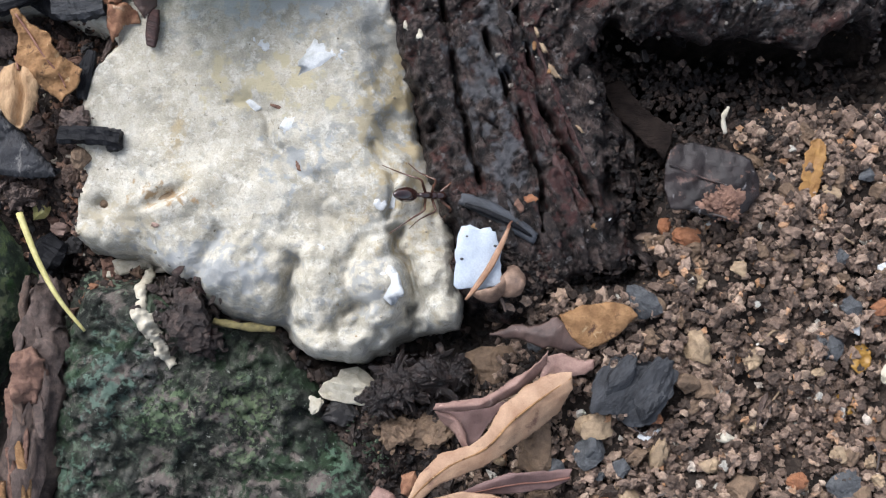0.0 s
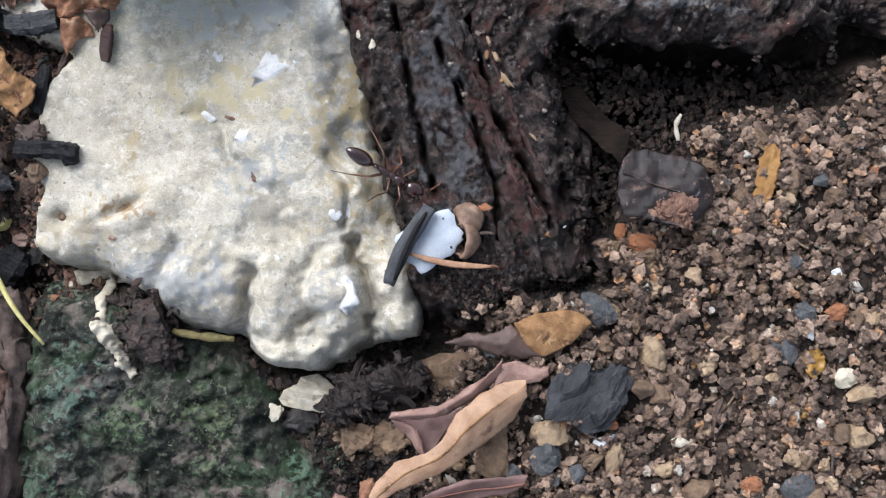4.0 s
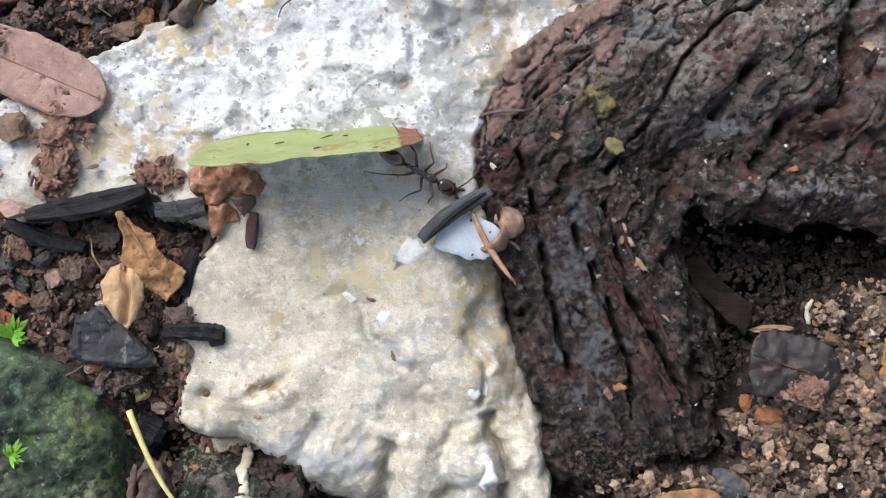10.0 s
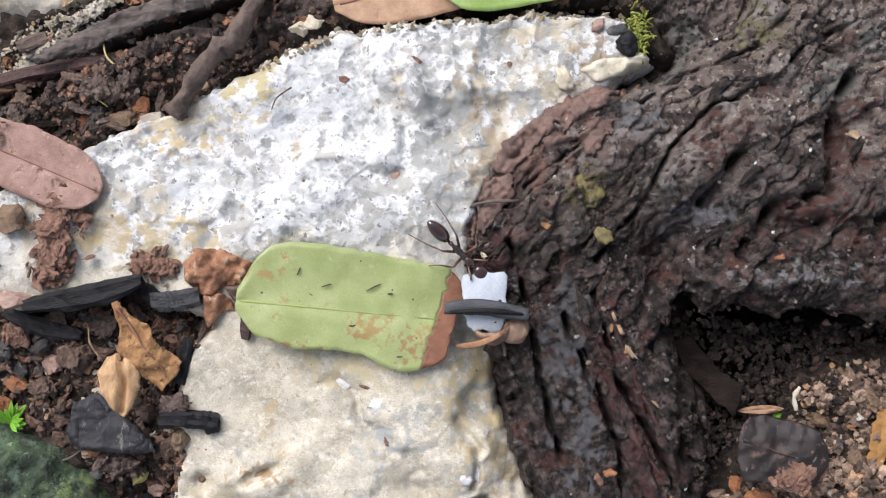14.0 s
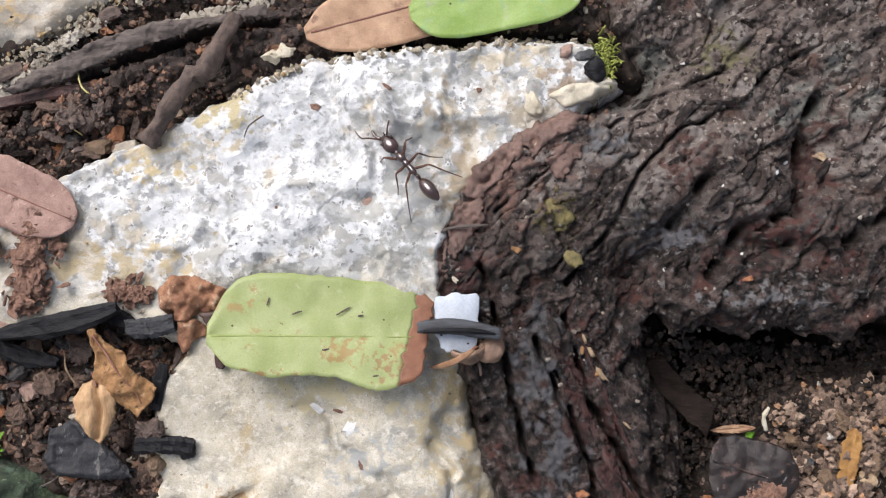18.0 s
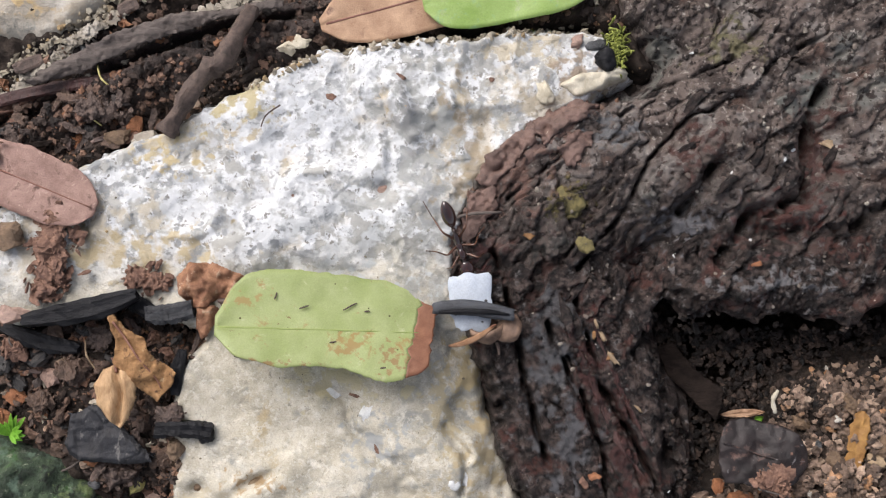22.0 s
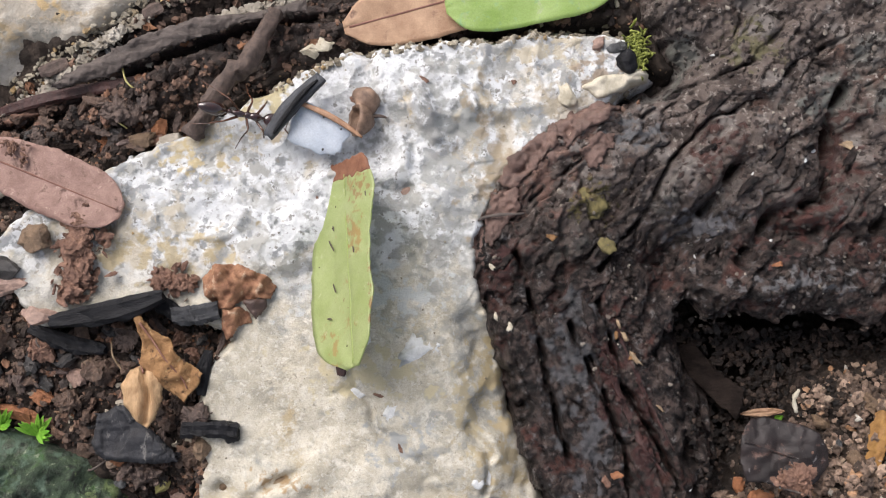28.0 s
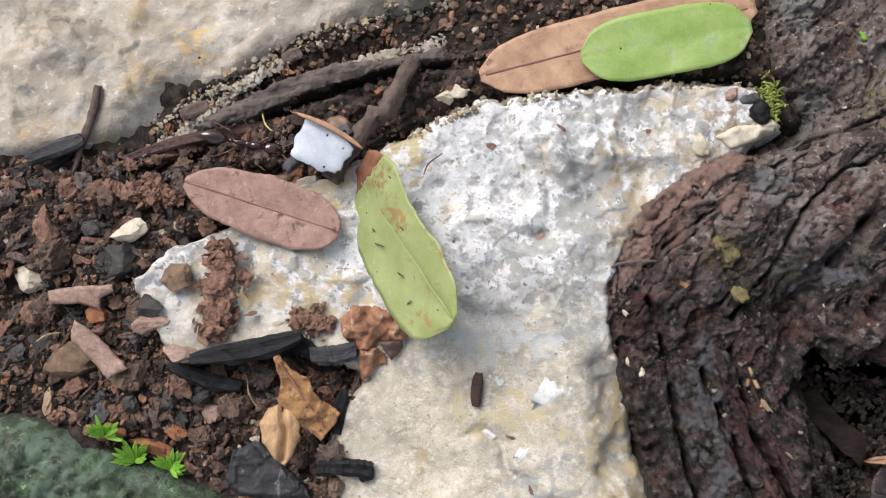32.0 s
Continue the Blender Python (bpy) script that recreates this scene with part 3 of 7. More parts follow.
SCRAP = plain("orange_brown_scrap", (0.17, 0.075, 0.045), (0.44, 0.24, 0.14), 0.9, 0.75, 0.9, 0.2, 0.15, second=[((0.55, 0.40, 0.28), 1.1, 0.58, 0.66)], spec=0.3)

PINK_TAN = plain("dry_pinkish_tan_leaf", (0.30, 0.17, 0.10), (0.52, 0.345, 0.22), 2.6, 0.6, 0.5, 0.12, 0.12, second=[((0.16, 0.085, 0.06), 2.0, 0.58, 0.7)])


def thin(m, share=0.4):
    """Lets light through a leaf blade: part of what falls on one side leaves by the other."""
    t = m.node_tree
    b, out = t.nodes["Principled BSDF"], t.nodes["Material Output"]
    tr, mx = t.nodes.new("ShaderNodeBsdfTranslucent"), t.nodes.new("ShaderNodeMixShader")
    t.links.new(b.inputs["Base Color"].links[0].from_socket, tr.inputs["Color"])
    mx.inputs["Fac"].default_value = share
    t.links.new(b.outputs[0], mx.inputs[1])
    t.links.new(tr.outputs[0], mx.inputs[2])
    t.links.new(mx.outputs[0], out.inputs["Surface"])


for leafy in (GREEN_LEAF, FRESH_LEAF, SPROUT, LEAF_TIP, VEIN):
    thin(leafy, 0.42)
thin(NACRE, 0.3)
for leafy in (TAN_LEAF, PINK_TAN, ROSE_LEAF, ORANGE_LEAF, SCRAP, OCHRE):
    thin(leafy, 0.2)

# ---------------------------------------------------------------- the ground and the large forms
WHITE_ROCK = ((-45, 470), (-65, 390), (20, 320), (120, 270), (200, 215), (300, 185), (400, 130), (490, 92), (590, 45), (690, 38), (800, 28),
              (950, 18), (1075, 4), (1142, 35), (1144, 82), (1176, 112), (1062, 192), (980, 224), (922, 264), (882, 306), (858, 354), (842, 408),
              (832, 470), (840, 525), (864, 550), (872, 600), (884, 660), (892, 725), (932, 810), (955, 890), (965, 1011), (961, 1060), (894, 1066), (827, 1104),
              (788, 1123), (710, 1128), (671, 1094), (642, 1056), (560, 1040), (500, 1010), (450, 975), (390, 950), (309, 935), (277, 902), (295, 850),
              (310, 800), (285, 720), (315, 630), (360, 580), (240, 525), (120, 545), (20, 560))
BACK_ROCK = ((-520, 190), (-338, 169), (-207, 169), (-92, 144), (11, 82), (125, 17), (261, -56), (423, -113), (531, -151), (640, -420), (-520, -420))
ROOT = ((1112, -420), (1138, 0), (1190, 88), (1112, 168), (1030, 188), (960, 205), (905, 250), (862, 300), (838, 360), (832, 430), (850, 520),
        (888, 600), (920, 690), (950, 790), (965, 890), (985, 980), (1040, 1010), (1130, 990), (1230, 985), (1310, 960), (1262, 880), (1235, 760),
        (1222, 650), (1185, 600), (1212, 560), (1290, 602), (1400, 610), (1568, 596), (1950, 565), (1950, -420))
MOSSY = ((300, 985), (420, 965), (480, 990), (540, 1030), (640, 1060), (690, 1110), (725, 1160), (745, 1220), (800, 1290), (850, 1380), (930, 1600),
         (200, 1600), (235, 1400), (232, 1250), (250, 1100))
GREEN = ((-420, 640), (-250, 660), (-100, 722), (0, 765), (90, 800), (150, 860), (185, 950), (190, 1050), (150, 1150), (100, 1300), (60, 1600), (-420, 1600))


def ground_z(x, y):
    z = -1.5 + 0.0016 * (y - 441) + 0.0011 * (x - 784)
    z = np.minimum(z, 0.5)
    z = z + 2.2 * fbm(x, y, 150, 5, 3) + 0.5 * fbm(x, y, 26, 3, 9)
    f1, f2, own = cells(x, y, 17, 12)
    z = z + 0.45 * (0.5 - f1) + 0.3 * own
    wx, wy = x + 60 * fbm(x, y, 70, 4, 14), y + 60 * fbm(x, y, 70, 4, 15)
    # hollows beside and under the root and the rocks
    z = z - hump(wx, wy, 1235, 600, 105, 15.0, 0.9, 40) - hump(wx, wy, 1222, 730, 62, 9.0, 2.0) - hump(wx, wy, 1245, 860, 45, 4.0) - hump(wx, wy, 1268, 790, 80, 6.0, 1.3) - hump(wx, wy, 1490, 612, 230, 11.0, 0.27)
    z = z - hump(wx, wy, 1310, 690, 135, 7.5, 0.85)
    z = z - hump(x, y, 995, 1050, 90, 5.0, 0.5) - hump(x, y, 890, 1105, 90, 4.5, 0.5) - hump(x, y, 300, 1000, 80, 3.5)
    z = z - hump(x, y, 330, 40, 260, 2.6, 0.3, -25) - hump(x, y, 560, 1450, 420, 6.0, 0.9) - hump(x, y, -150, 1150, 330, 7.0)
    z = z - hump(x, y, 225, 960, 70, 3.0, 1.6) - 6.0 * ease(-15, 30, inside(x, y, WHITE_ROCK))
    z = z - (6.0 + 6.0 * ease(1040, 960, x)) * ease(-10 - 60 * ease(1040, 960, x), 50, inside(x, y, ROOT))
    return z


ground = relief("ground", (-620, -500, 2050, 1700), 6, ground_z, SOIL)
tagged(ground, "damp dark brown sandy soil under the stones and roots", "ground", kind="structure")

RIM = [(-620, -500), (2050, -500), (2050, 1700), (-620, 1700)]
outer = [P(*q, -2.5) for q in RIM] + [Vector((sx * 400, sy * 400, -2.5 * MM)) for sx, sy in ((-1, 1), (1, 1), (1, -1), (-1, -1))]
far = new("ground_beyond", set_mesh("ground_beyond", outer, [(4, 5, 1, 0), (5, 6, 2, 1), (6, 7, 3, 2), (7, 4, 0, 3)], SOIL, False))
tagged(far, "damp brown soil reaching away on all sides", "ground", kind="structure")


LOBES = ((573, 962, 82, 2.0, 0.8), (480, 915, 60, 0.9, 0.9), (714, 985, 72, 2.0, 1.1), (664, 900, 60, 0.7, 0.8), (815, 965, 62, 1.8, 1.0), (728, 1080, 66, 2.4, 0.75),
         (815, 1040, 46, 1.3, 0.9), (922, 940, 46, 1.4, 1.7), (932, 1040, 46, 1.8, 0.8), (352, 905, 50, 0.9, 0.7), (425, 850, 60, 0.7, 0.6), (545, 870, 70, 0.6, 0.7))
CREASES = ((((642, 1066), (648, 1000), (672, 925)), 15, 1.5), (((772, 1030), (768, 925)), 16, 0.7), (((868, 1072), (870, 967), (853, 890)), 13, 1.6),
           (((805, 1110), (810, 1048), (858, 1022)), 12, 1.3), (((812, 752), (836, 812), (826, 862)), 8, 0.7), (((592, 676), (650, 753), (712, 790), (745, 868)), 20, 0.7),
           (((806, 545), (818, 640), (838, 720)), 22, 0.35), (((505, 1012), (520, 950), (560, 905)), 13, 0.7), (((680, 1040), (740, 1046), (790, 1020)), 12, 0.8))
RIBS = ((((793, 95), (828, 176)), 15, 1.0), (((722, 140), (762, 228)), 17, 0.9), (((655, 190), (700, 262)), 14, 0.6), (((845, 110), (862, 190)), 13, 0.7), (((560, 300), (690, 262)), 16, 0.5))


def rock_z(x, y):
    d = inside(x, y, WHITE_ROCK) + 15 * fbm(x, y, 70, 4, 21) + (6 + 6 * ease(300, 120, y)) * fbm(x, y, 24, 3, 22)
    low = ease(800, 960, y)
    chalk = ease(560, 420, y)
    top = 0.9 + 0.0013 * (y - 300) + 1.2 * fbm(x, y, 260, 3, 31) + 0.9 * fbm(x, y, 120, 2, 33) + 0.035 * fbm(x, y, 18, 3, 35)
    lx, ly = x + 34 * fbm(x, y, 60, 3, 36), y + 34 * fbm(x, y, 60, 3, 37)
    for cx, cy, r, h, tall in LOBES:
        top = top + 1.55 * hump(lx, ly, cx, cy, 0.84 * r, h, tall)
    top = top - 2.6 * low + 0.5 * low * fbm(x, y, 42, 3, 41)
    for line, wide, deep in CREASES:
        off, run = along(lx, ly, line)
        top = top - 1.3 * deep * np.exp(-(off / wide) ** 2)
    for line, wide, high in RIBS:
        off, run = along(lx, ly, line)
        top = top + high * np.exp(-(off / wide) ** 2)
    # crusts: broken and chalky towards the top, grainy below
    h1, e1 = plates(x + 20 * fbm(x, y, 40, 3, 48), y + 20 * fbm(x, y, 40, 3, 49), 46, 50)
    h2, e2 = plates(x + 9 * fbm(x, y, 16, 2, 42), y + 9 * fbm(x, y, 16, 2, 43), 17, 44)
    top = top + (0.05 + 0.13 * chalk) * h1 + (0.02 + 0.05 * chalk) * h2 + 0.03 * plates(x, y, 8, 46)[0]
    top = top + chalk * 0.8 * (1.0 - 2.2 * np.abs(fbm(lx, ly, 110, 2, 45)))
    # the lower shelf along the root, the slot, the pits
    top = top - 3.2 * ease(110, 0, inside(lx, ly, WHITE_ROCK)) * ease(520, 600, y) * ease(700, 800, x) * ease(960, 860, y)
    top = top - hump(x, y, 455, 838, 42, 1.5, 0.25, -25) - hump(x, y, 352, 850, 13, 1.0) - hump(x, y, 697, 312, 18, 0.9) - hump(x, y, 537, 324, 7, 0.5)
    wall = np.clip(d / (24 + 16 * ease(900, 1000, x) * ease(300, 100, y) + 8 * ease(560, 700, y) + 6 * low), 0, 1)
    return -8 + (top + 8) * np.sqrt(1 - (1 - wall) ** 2)


rock = relief("white_rock", (-110, -40, 1190, 1180), 3, rock_z, LIMESTONE, lambda x, y: inside(x, y, WHITE_ROCK) > -22)
tagged(rock, "pale cream limestone rock with knobbly lower end and chalky top", "rock")


def back_rock_z(x, y):
    d = inside(x, y, BACK_ROCK) + 12 * fbm(x, y, 60, 3, 51)
    top = -1.4 + 1.7 * fbm(x, y, 210, 4, 53) + 0.5 * fbm(x, y, 50, 4, 55) + 0.3 * plates(x + 30 * fbm(x, y, 50, 3, 57), y, 60, 58)[0] + 0.1 * plates(x + 12 * fbm(x, y, 20, 2, 56), y, 22, 60)[0]
    top = top - hump(x, y, -25, 75, 95, 2.2, 0.45, -42) + 0.8 * ease(90, 20, np.hypot(x + 200, y + 60)) * plates(x, y, 34, 62)[0]
    return -6 + (top + 6) * np.sqrt(1 - (1 - np.clip(d / 50, 0, 1)) ** 2)


tagged(relief("white_rock", (-560, -460, 540, 190), 5, back_rock_z, BACK_STONE, lambda x, y: inside(x, y, BACK_ROCK) > -25),
       "pale weathered limestone rock behind the fallen wood", "rock")

GROOVES = (
    (((894, 429), (927, 553), (947, 666), (979, 789), (987, 815)), 8, 2.2),
    (((988, 558), (1039, 686), (1090, 788), (1091, 880)), 6, 1.8),
    (((1038, 513), (1090, 686), (1151, 788), (1181, 860)), 6, 1.9),
    (((1022, 616), (1085, 776), (1100, 861)), 5, 1.2),
    (((1093, 681), (1142, 766), (1176, 841)), 5, 1.3),
    (((1046, 462), (1095, 398), (1136, 347), (1176, 267), (1247, 196), (1337, 156)), 5, 1.3),
    (((1237, 362), (1268, 316), (1300, 262)), 13, 1.5),
    (((1300, 452), (1327, 415), (1357, 366), (1440, 347)), 16, 1.8),
    (((1492, 140), (1472, 200), (1466, 270), (1456, 345)), 15, 2.4),
    (((1545, 395), (1617, 345), (1700, 330)), 16, 1.6),
    (((1380, 110), (1440, 70), (1520, 40)), 6, 1.0),
    (((1369, 433), (1446, 399)), 12, 0.9),
    (((923, 334), (971, 295), (1038, 246)), 5, 0.7),
    (((1125, 190), (1197, 138), (1329, 86)), 5, 0.9),
)


def root_z(x, y):
    d = inside(x, y, ROOT) + 18 * fbm(x, y, 70, 4, 61) + (47 + 5 * ease(350, 470, y)) * ease(1250, 1050, x) + 12 * fbm(x, y, 22, 3, 64) + 70 * ease(1150, 1250, x) * ease(380, 520, y) * fbm(x, y, 95, 4, 62) + 40 * ease(560, 640, y) * fbm(x, y, 60, 3, 60)
    leg = ease(500, 640, y) * (1 - ease(1230, 1300, x))
    # bark plates drawn out along the limb, upwards to the right
    u, v = (x - y) * 0.7071, (x + y) * 0.7071
    wu, wv = u + 34 * fbm(x, y, 60, 3, 68), v + 34 * fbm(x, y, 60, 3, 69)
    limb = 1 - leg
    top = 1.8 + 0.9 * fbm(x, y, 260, 3, 63) + (1 - 0.6 * leg) * 0.9 * fbm(wu * 0.5, wv, 80, 4, 65) + 0.2 * fbm(x, y, 12, 3, 67)
    h1, e1 = plates(wu * 0.34, wv, 42, 71)
    h2, e2 = plates(wu * 0.6 + 9, wv - 4, 20, 75)
    h3, e3 = plates(x + 5 * fbm(x, y, 12, 2, 70), y, 9, 85)
    top = top + limb * (1.2 * h1 + 0.5 * h2 + 0.8 * fbm(wu * 0.25, wv, 60, 2, 86)) + (0.24 - 0.06 * leg) * h3
    top = top - limb * (0.5 * np.clip(1 - e1 / 0.10, 0, 1) * ease(-0.05, 0.2, fbm(x, y, 60, 2, 78)) + 0.3 * np.clip(1 - e2 / 0.14, 0, 1) * ease(-0.1, 0.2, fbm(x, y, 40, 2, 79)))
    top = top - hump(x, y, 1400, 405, 62, 3.0, 0.6) - hump(x, y, 1185, 430, 105, 3.0, 0.42, -58) - hump(x, y, 1475, 240, 95, 2.2, 0.32, 82) + hump(x, y, 1060, 290, 120, 1.4, 0.6, -45) + hump(x, y, 1330, 230, 140, 1.6, 0.5, -35) + hump(x, y, 1330, 500, 120, 1.5, 0.3, -8)
    # long fibres and split plates down the leg
    across = x - 0.36 * (y - 560) + 14 * fbm(x, y, 140, 2, 73)
    k1, f1 = plates(across + 5 * fbm(x, y, 20, 2, 72), y * 0.16, 30, 77)
    k2, f2 = plates(across + 4 * fbm(x, y, 14, 2, 74), y * 0.3, 13, 80)
    top = top + leg * (0.6 * k1 + 0.3 * k2 - 0.7 * np.clip(1 - f1 / 0.06, 0, 1) * ease(-0.1, 0.2, fbm(x, y, 70, 2, 81)) + 0.2 * fbm(across, y * 0.14, 9, 2, 79))
    for line, wide, deep in GROOVES:
        off, run = along(x + 7 * fbm(x, y, 30, 3, 74), y + 7 * fbm(x, y, 30, 3, 76), line)
        top = top - 1.5 * deep * (0.25 + 1.6 * np.clip(fbm(run, off * 0.2, 46, 3, 66) + 0.3, 0, 0.75)) * np.exp(-(off / (0.62 * wide)) ** 2)
    top = top - leg * 1.6 * ease(860, 1000, y)
    wall = np.clip(d / (48 + 30 * ease(1000, 1200, x)), 0, 1)
    return -15 + (top + 15) * np.sqrt(1 - (1 - wall) ** 2)


def undercut(x, y, z):
    """The lower lip of the thick branch leans out over the hollow."""
    low = ease(1130, 1230, x) * ease(380, 480, y) * np.clip((1.0 - z) / 10, 0, 1)
    return 0 * x, -95 * low


root = tagged(relief("tree_root", (800, -300, 1900, 1040), 3, root_z, BARK, lambda x, y: inside(x, y, ROOT) > -55, undercut),
       "thick dark wet tree root with cracked furrowed bark", "root")


def mossy_z(x, y):
    d = inside(x, y, MOSSY) + 14 * fbm(x, y, 70, 3, 81)
    top = -0.2 + 2.6 * fbm(x, y, 190, 4, 83) + 0.9 * fbm(x, y, 55, 4, 85) + 0.9 * plates(x + 30 * fbm(x, y, 40, 3, 88), y + 30 * fbm(x, y, 40, 3, 89), 60, 86)[0] + 0.6 * plates(x + 8 * fbm(x, y, 14, 2, 90), y, 20, 84)[0] + 0.4 * fbm(x, y, 14, 3, 87)
    return -6 + (top + 6) * np.sqrt(1 - (1 - np.clip(d / 70, 0, 1)) ** 2)


tagged(relief("mossy_rock", (180, 930, 980, 1480), 4, mossy_z, MOSS_ROCK, lambda x, y: inside(x, y, MOSSY) > -25),
       "dark rough rock with green algae and moss", "rock")


def green_z(x, y):
    d = inside(x, y, GREEN) + 10 * fbm(x, y, 70, 3, 91)
    top = 1.4 + 1.6 * fbm(x, y, 150, 4, 93) + 1.1 * fbm(x, y, 40, 5, 95, 0.6) + 0.7 * plates(x + 20 * fbm(x, y, 30, 3, 96), y, 44, 97)[0] + 0.4 * plates(x + 8 * fbm(x, y, 14, 2, 98), y, 17, 99)[0]
    return -6 + (top + 6) * np.sqrt(1 - (1 - np.clip(d / 90, 0, 1)) ** 2)


tagged(relief("mossy_rock", (-460, 600, 230, 1640), 5, green_z, GREEN_ROCK, lambda x, y: inside(x, y, GREEN) > -25),
       "rounded dark green mossy rock", "rock")


THIN_ROOT = ((-360, 305), (-170, 250), (37, 185), (138, 140), (239, 88), (339, 54), (440, 26), (521, 12), (640, -12), (860, -70))
SPLIT = ((-360, 275), (-170, 222), (37, 156), (138, 110), (239, 55), (339, 20), (440, -8), (521, -18), (591, -21), (860, -95))


def thin_root_z(x, y):
    wx, wy = x + 14 * fbm(x, y, 60, 3, 101), y + 14 * fbm(x, y, 60, 3, 102)
    off, run = along(wx, wy, THIN_ROOT)
    wide = 72 + 10 * np.sin(run / 90) + 8 * fbm(x, y, 50, 3, 105)
    split, run2 = along(x + 6 * fbm(x, y, 24, 3, 106), y + 6 * fbm(x, y, 24, 3, 107), SPLIT)
    rot = plates(x + 10 * fbm(x, y, 20, 2, 108), y, 24, 109)[0]
    top = -1.1 - 0.0009 * np.abs(run - 600) + 0.5 * fbm(run * 0.12, off, 16, 3, 103) + 0.4 * fbm(x, y, 20, 3, 104) + 0.9 * rot - 3.4 * np.exp(-(split / 8) ** 2)
    return np.where(off < wide, -6 + (top + 6) * np.maximum(0, 1 - (off / wide) ** 2) ** 0.35, -6.5)


tagged(relief("root", (-400, -200, 900, 410), 4, thin_root_z, ROT_BARK, lambda x, y: along(x, y, THIN_ROOT)[0] < 96), "thin dark rotten root split along its length in the crevice", "root")


def skyline(x, y):
    z = ground_z(x, y)
    for poly, height in ((WHITE_ROCK, rock_z), (BACK_ROCK, back_rock_z), (ROOT, root_z), (MOSSY, mossy_z), (GREEN, green_z)):
        z = np.maximum(z, np.where(inside(x, y, poly) > -10, height(x, y), -99))
    return np.maximum(z, thin_root_z(x, y))


MAP_X, MAP_Y = np.arange(-700, 2100, 4.0), np.arange(-560, 1760, 4.0)
MAP_Z = skyline(*np.meshgrid(MAP_X, MAP_Y))


def surface(x, y):
    """The height of whatever lies on top, in millimetres."""
    x, y = np.atleast_1d(np.asarray(x, float)), np.atleast_1d(np.asarray(y, float))
    i, j = (np.clip(v, 0, n - 1.001) for v, n in (((x + 700) / 4, len(MAP_X)), ((y + 560) / 4, len(MAP_Y))))
    a, b = i.astype(int), j.astype(int)
    u, v = i - a, j - b
    return (MAP_Z[b, a] * (1 - u) + MAP_Z[b, a + 1] * u) * (1 - v) + (MAP_Z[b + 1, a] * (1 - u) + MAP_Z[b + 1, a + 1] * u) * v


def rest(px, py):
    return float(surface(px, py)[0])

# ---------------------------------------------------------------- makers of things
def thing(name, label, category, group="", at=(784, 441, 0), turn=0.0):
    ob = new(name)
    ob.matrix_basis = Matrix.Translation(P(*at)) @ pose(0, 0, 0, 0, 0, turn)
    return tagged(ob, label, category, group)


def ball(level):
    bm = bmesh.new()
    bmesh.ops.create_icosphere(bm, subdivisions=level, radius=1.0)
    verts = np.array([v.co for v in bm.verts])
    faces = np.array([[v.index for v in f.verts] for f in bm.faces])
    bm.free()
    return verts, faces


BALL = {n: ball(n) for n in (1, 2, 3, 4)}


def lumpy(level, rng, rough=0.3, size=1.0, facets=0):
    """A rounded or angular lump of radius about one."""
    v, f = BALL[level]
    v = v.copy()
    s = rng.uniform(0, 99)
    bump = np.array([noise.noise(Vector(p) * 1.4 / size + Vector((s, s, s))) + 0.5 * noise.noise(Vector(p) * 3.7 / size + Vector((s, 0, s))) for p in v])
    v *= (1 + rough * bump)[:, None]
    for _ in range(facets):
        n = rng.normal(size=3)
        n /= np.linalg.norm(n)
        over = np.maximum(0, v @ n - rng.uniform(0.5, 0.8))
        v -= 0.9 * over[:, None] * n
    if level > 2:
        fine = np.array([noise.noise(Vector(p) * 6.3 / size + Vector((0, s, s))) + 0.5 * noise.noise(Vector(p) * 13 / size + Vector((s, s, 0))) for p in v])
        v *= (1 + 0.2 * min(rough, 0.8) * fine)[:, None]
    return v, f


def stone(name, label, px, py, r, mat, squash=(1, 0.8, 0.6), turn=0.0, seed=0, rough=0.3, facets=3, level=3, sink=0.35, category="stone", group="", z=None):
    """A stone lying in the soil; r in plan units."""
    rng = np.random.default_rng(abs(seed + int(px * 7 + py * 13)))
    v, f = lumpy(level, rng, rough, facets=facets)
    v = v * np.array(squash) * r * U
    ob = new(name, set_mesh(name, v.tolist(), f.tolist(), mat, facets < 5))
    top = rest(px, py) if z is None else z
    ob.matrix_basis = Matrix.Translation(P(px, py, top + (1 - 2 * sink) * squash[2] * r * 0.05)) @ pose(0, 0, 0, rng.uniform(-8, 8), rng.uniform(-8, 8), turn)
    return tagged(ob, label, category, group)


def sliver_mesh(length, width, height, rng, rough=0.12, taper=0.35, steps=18, ridges=2):
    """A broken splinter along x with a faceted section, blunt uneven ends and grooves; sizes in plan units."""
    k = 12
    bm = bmesh.new()
    rings = []
    phase = rng.uniform(0, 6)
    for i in range(steps + 1):
        s = i / steps
        thin = 1 - taper * abs(2 * s - 1) ** 2.5
        bend = 0.05 * length * math.sin(s * 3 + phase)
        ring = []
        for j in range(k):
            a = 2 * math.pi * j / k
            c, d = math.cos(a), math.sin(a)
            box = 1 / max(abs(c), abs(d)) ** 0.7
            groove = 1 - 0.16 * (j % (k // (2 * ridges) or 1) == 0)
            w = 1 + rough * (noise.noise(Vector((s * 5 + phase, j * 0.9, 0))) + 0.6 * noise.noise(Vector((s * 17 + phase, j * 2.1, 5))))
            x = (s - 0.5) * length + (0.04 * length * noise.noise(Vector((j * 1.3, phase, 9))) if i in (0, steps) else 0)
            ring.append(bm.verts.new((x * U, (c * box * width / 2 * thin * w * groove + bend) * U, d * box * height / 2 * thin * w * groove * U)))
        rings.append(ring)
    for a, b in zip(rings[:-1], rings[1:]):
        for j in range(k):
            bm.faces.new((a[j], b[j], b[(j + 1) % k], a[(j + 1) % k]))
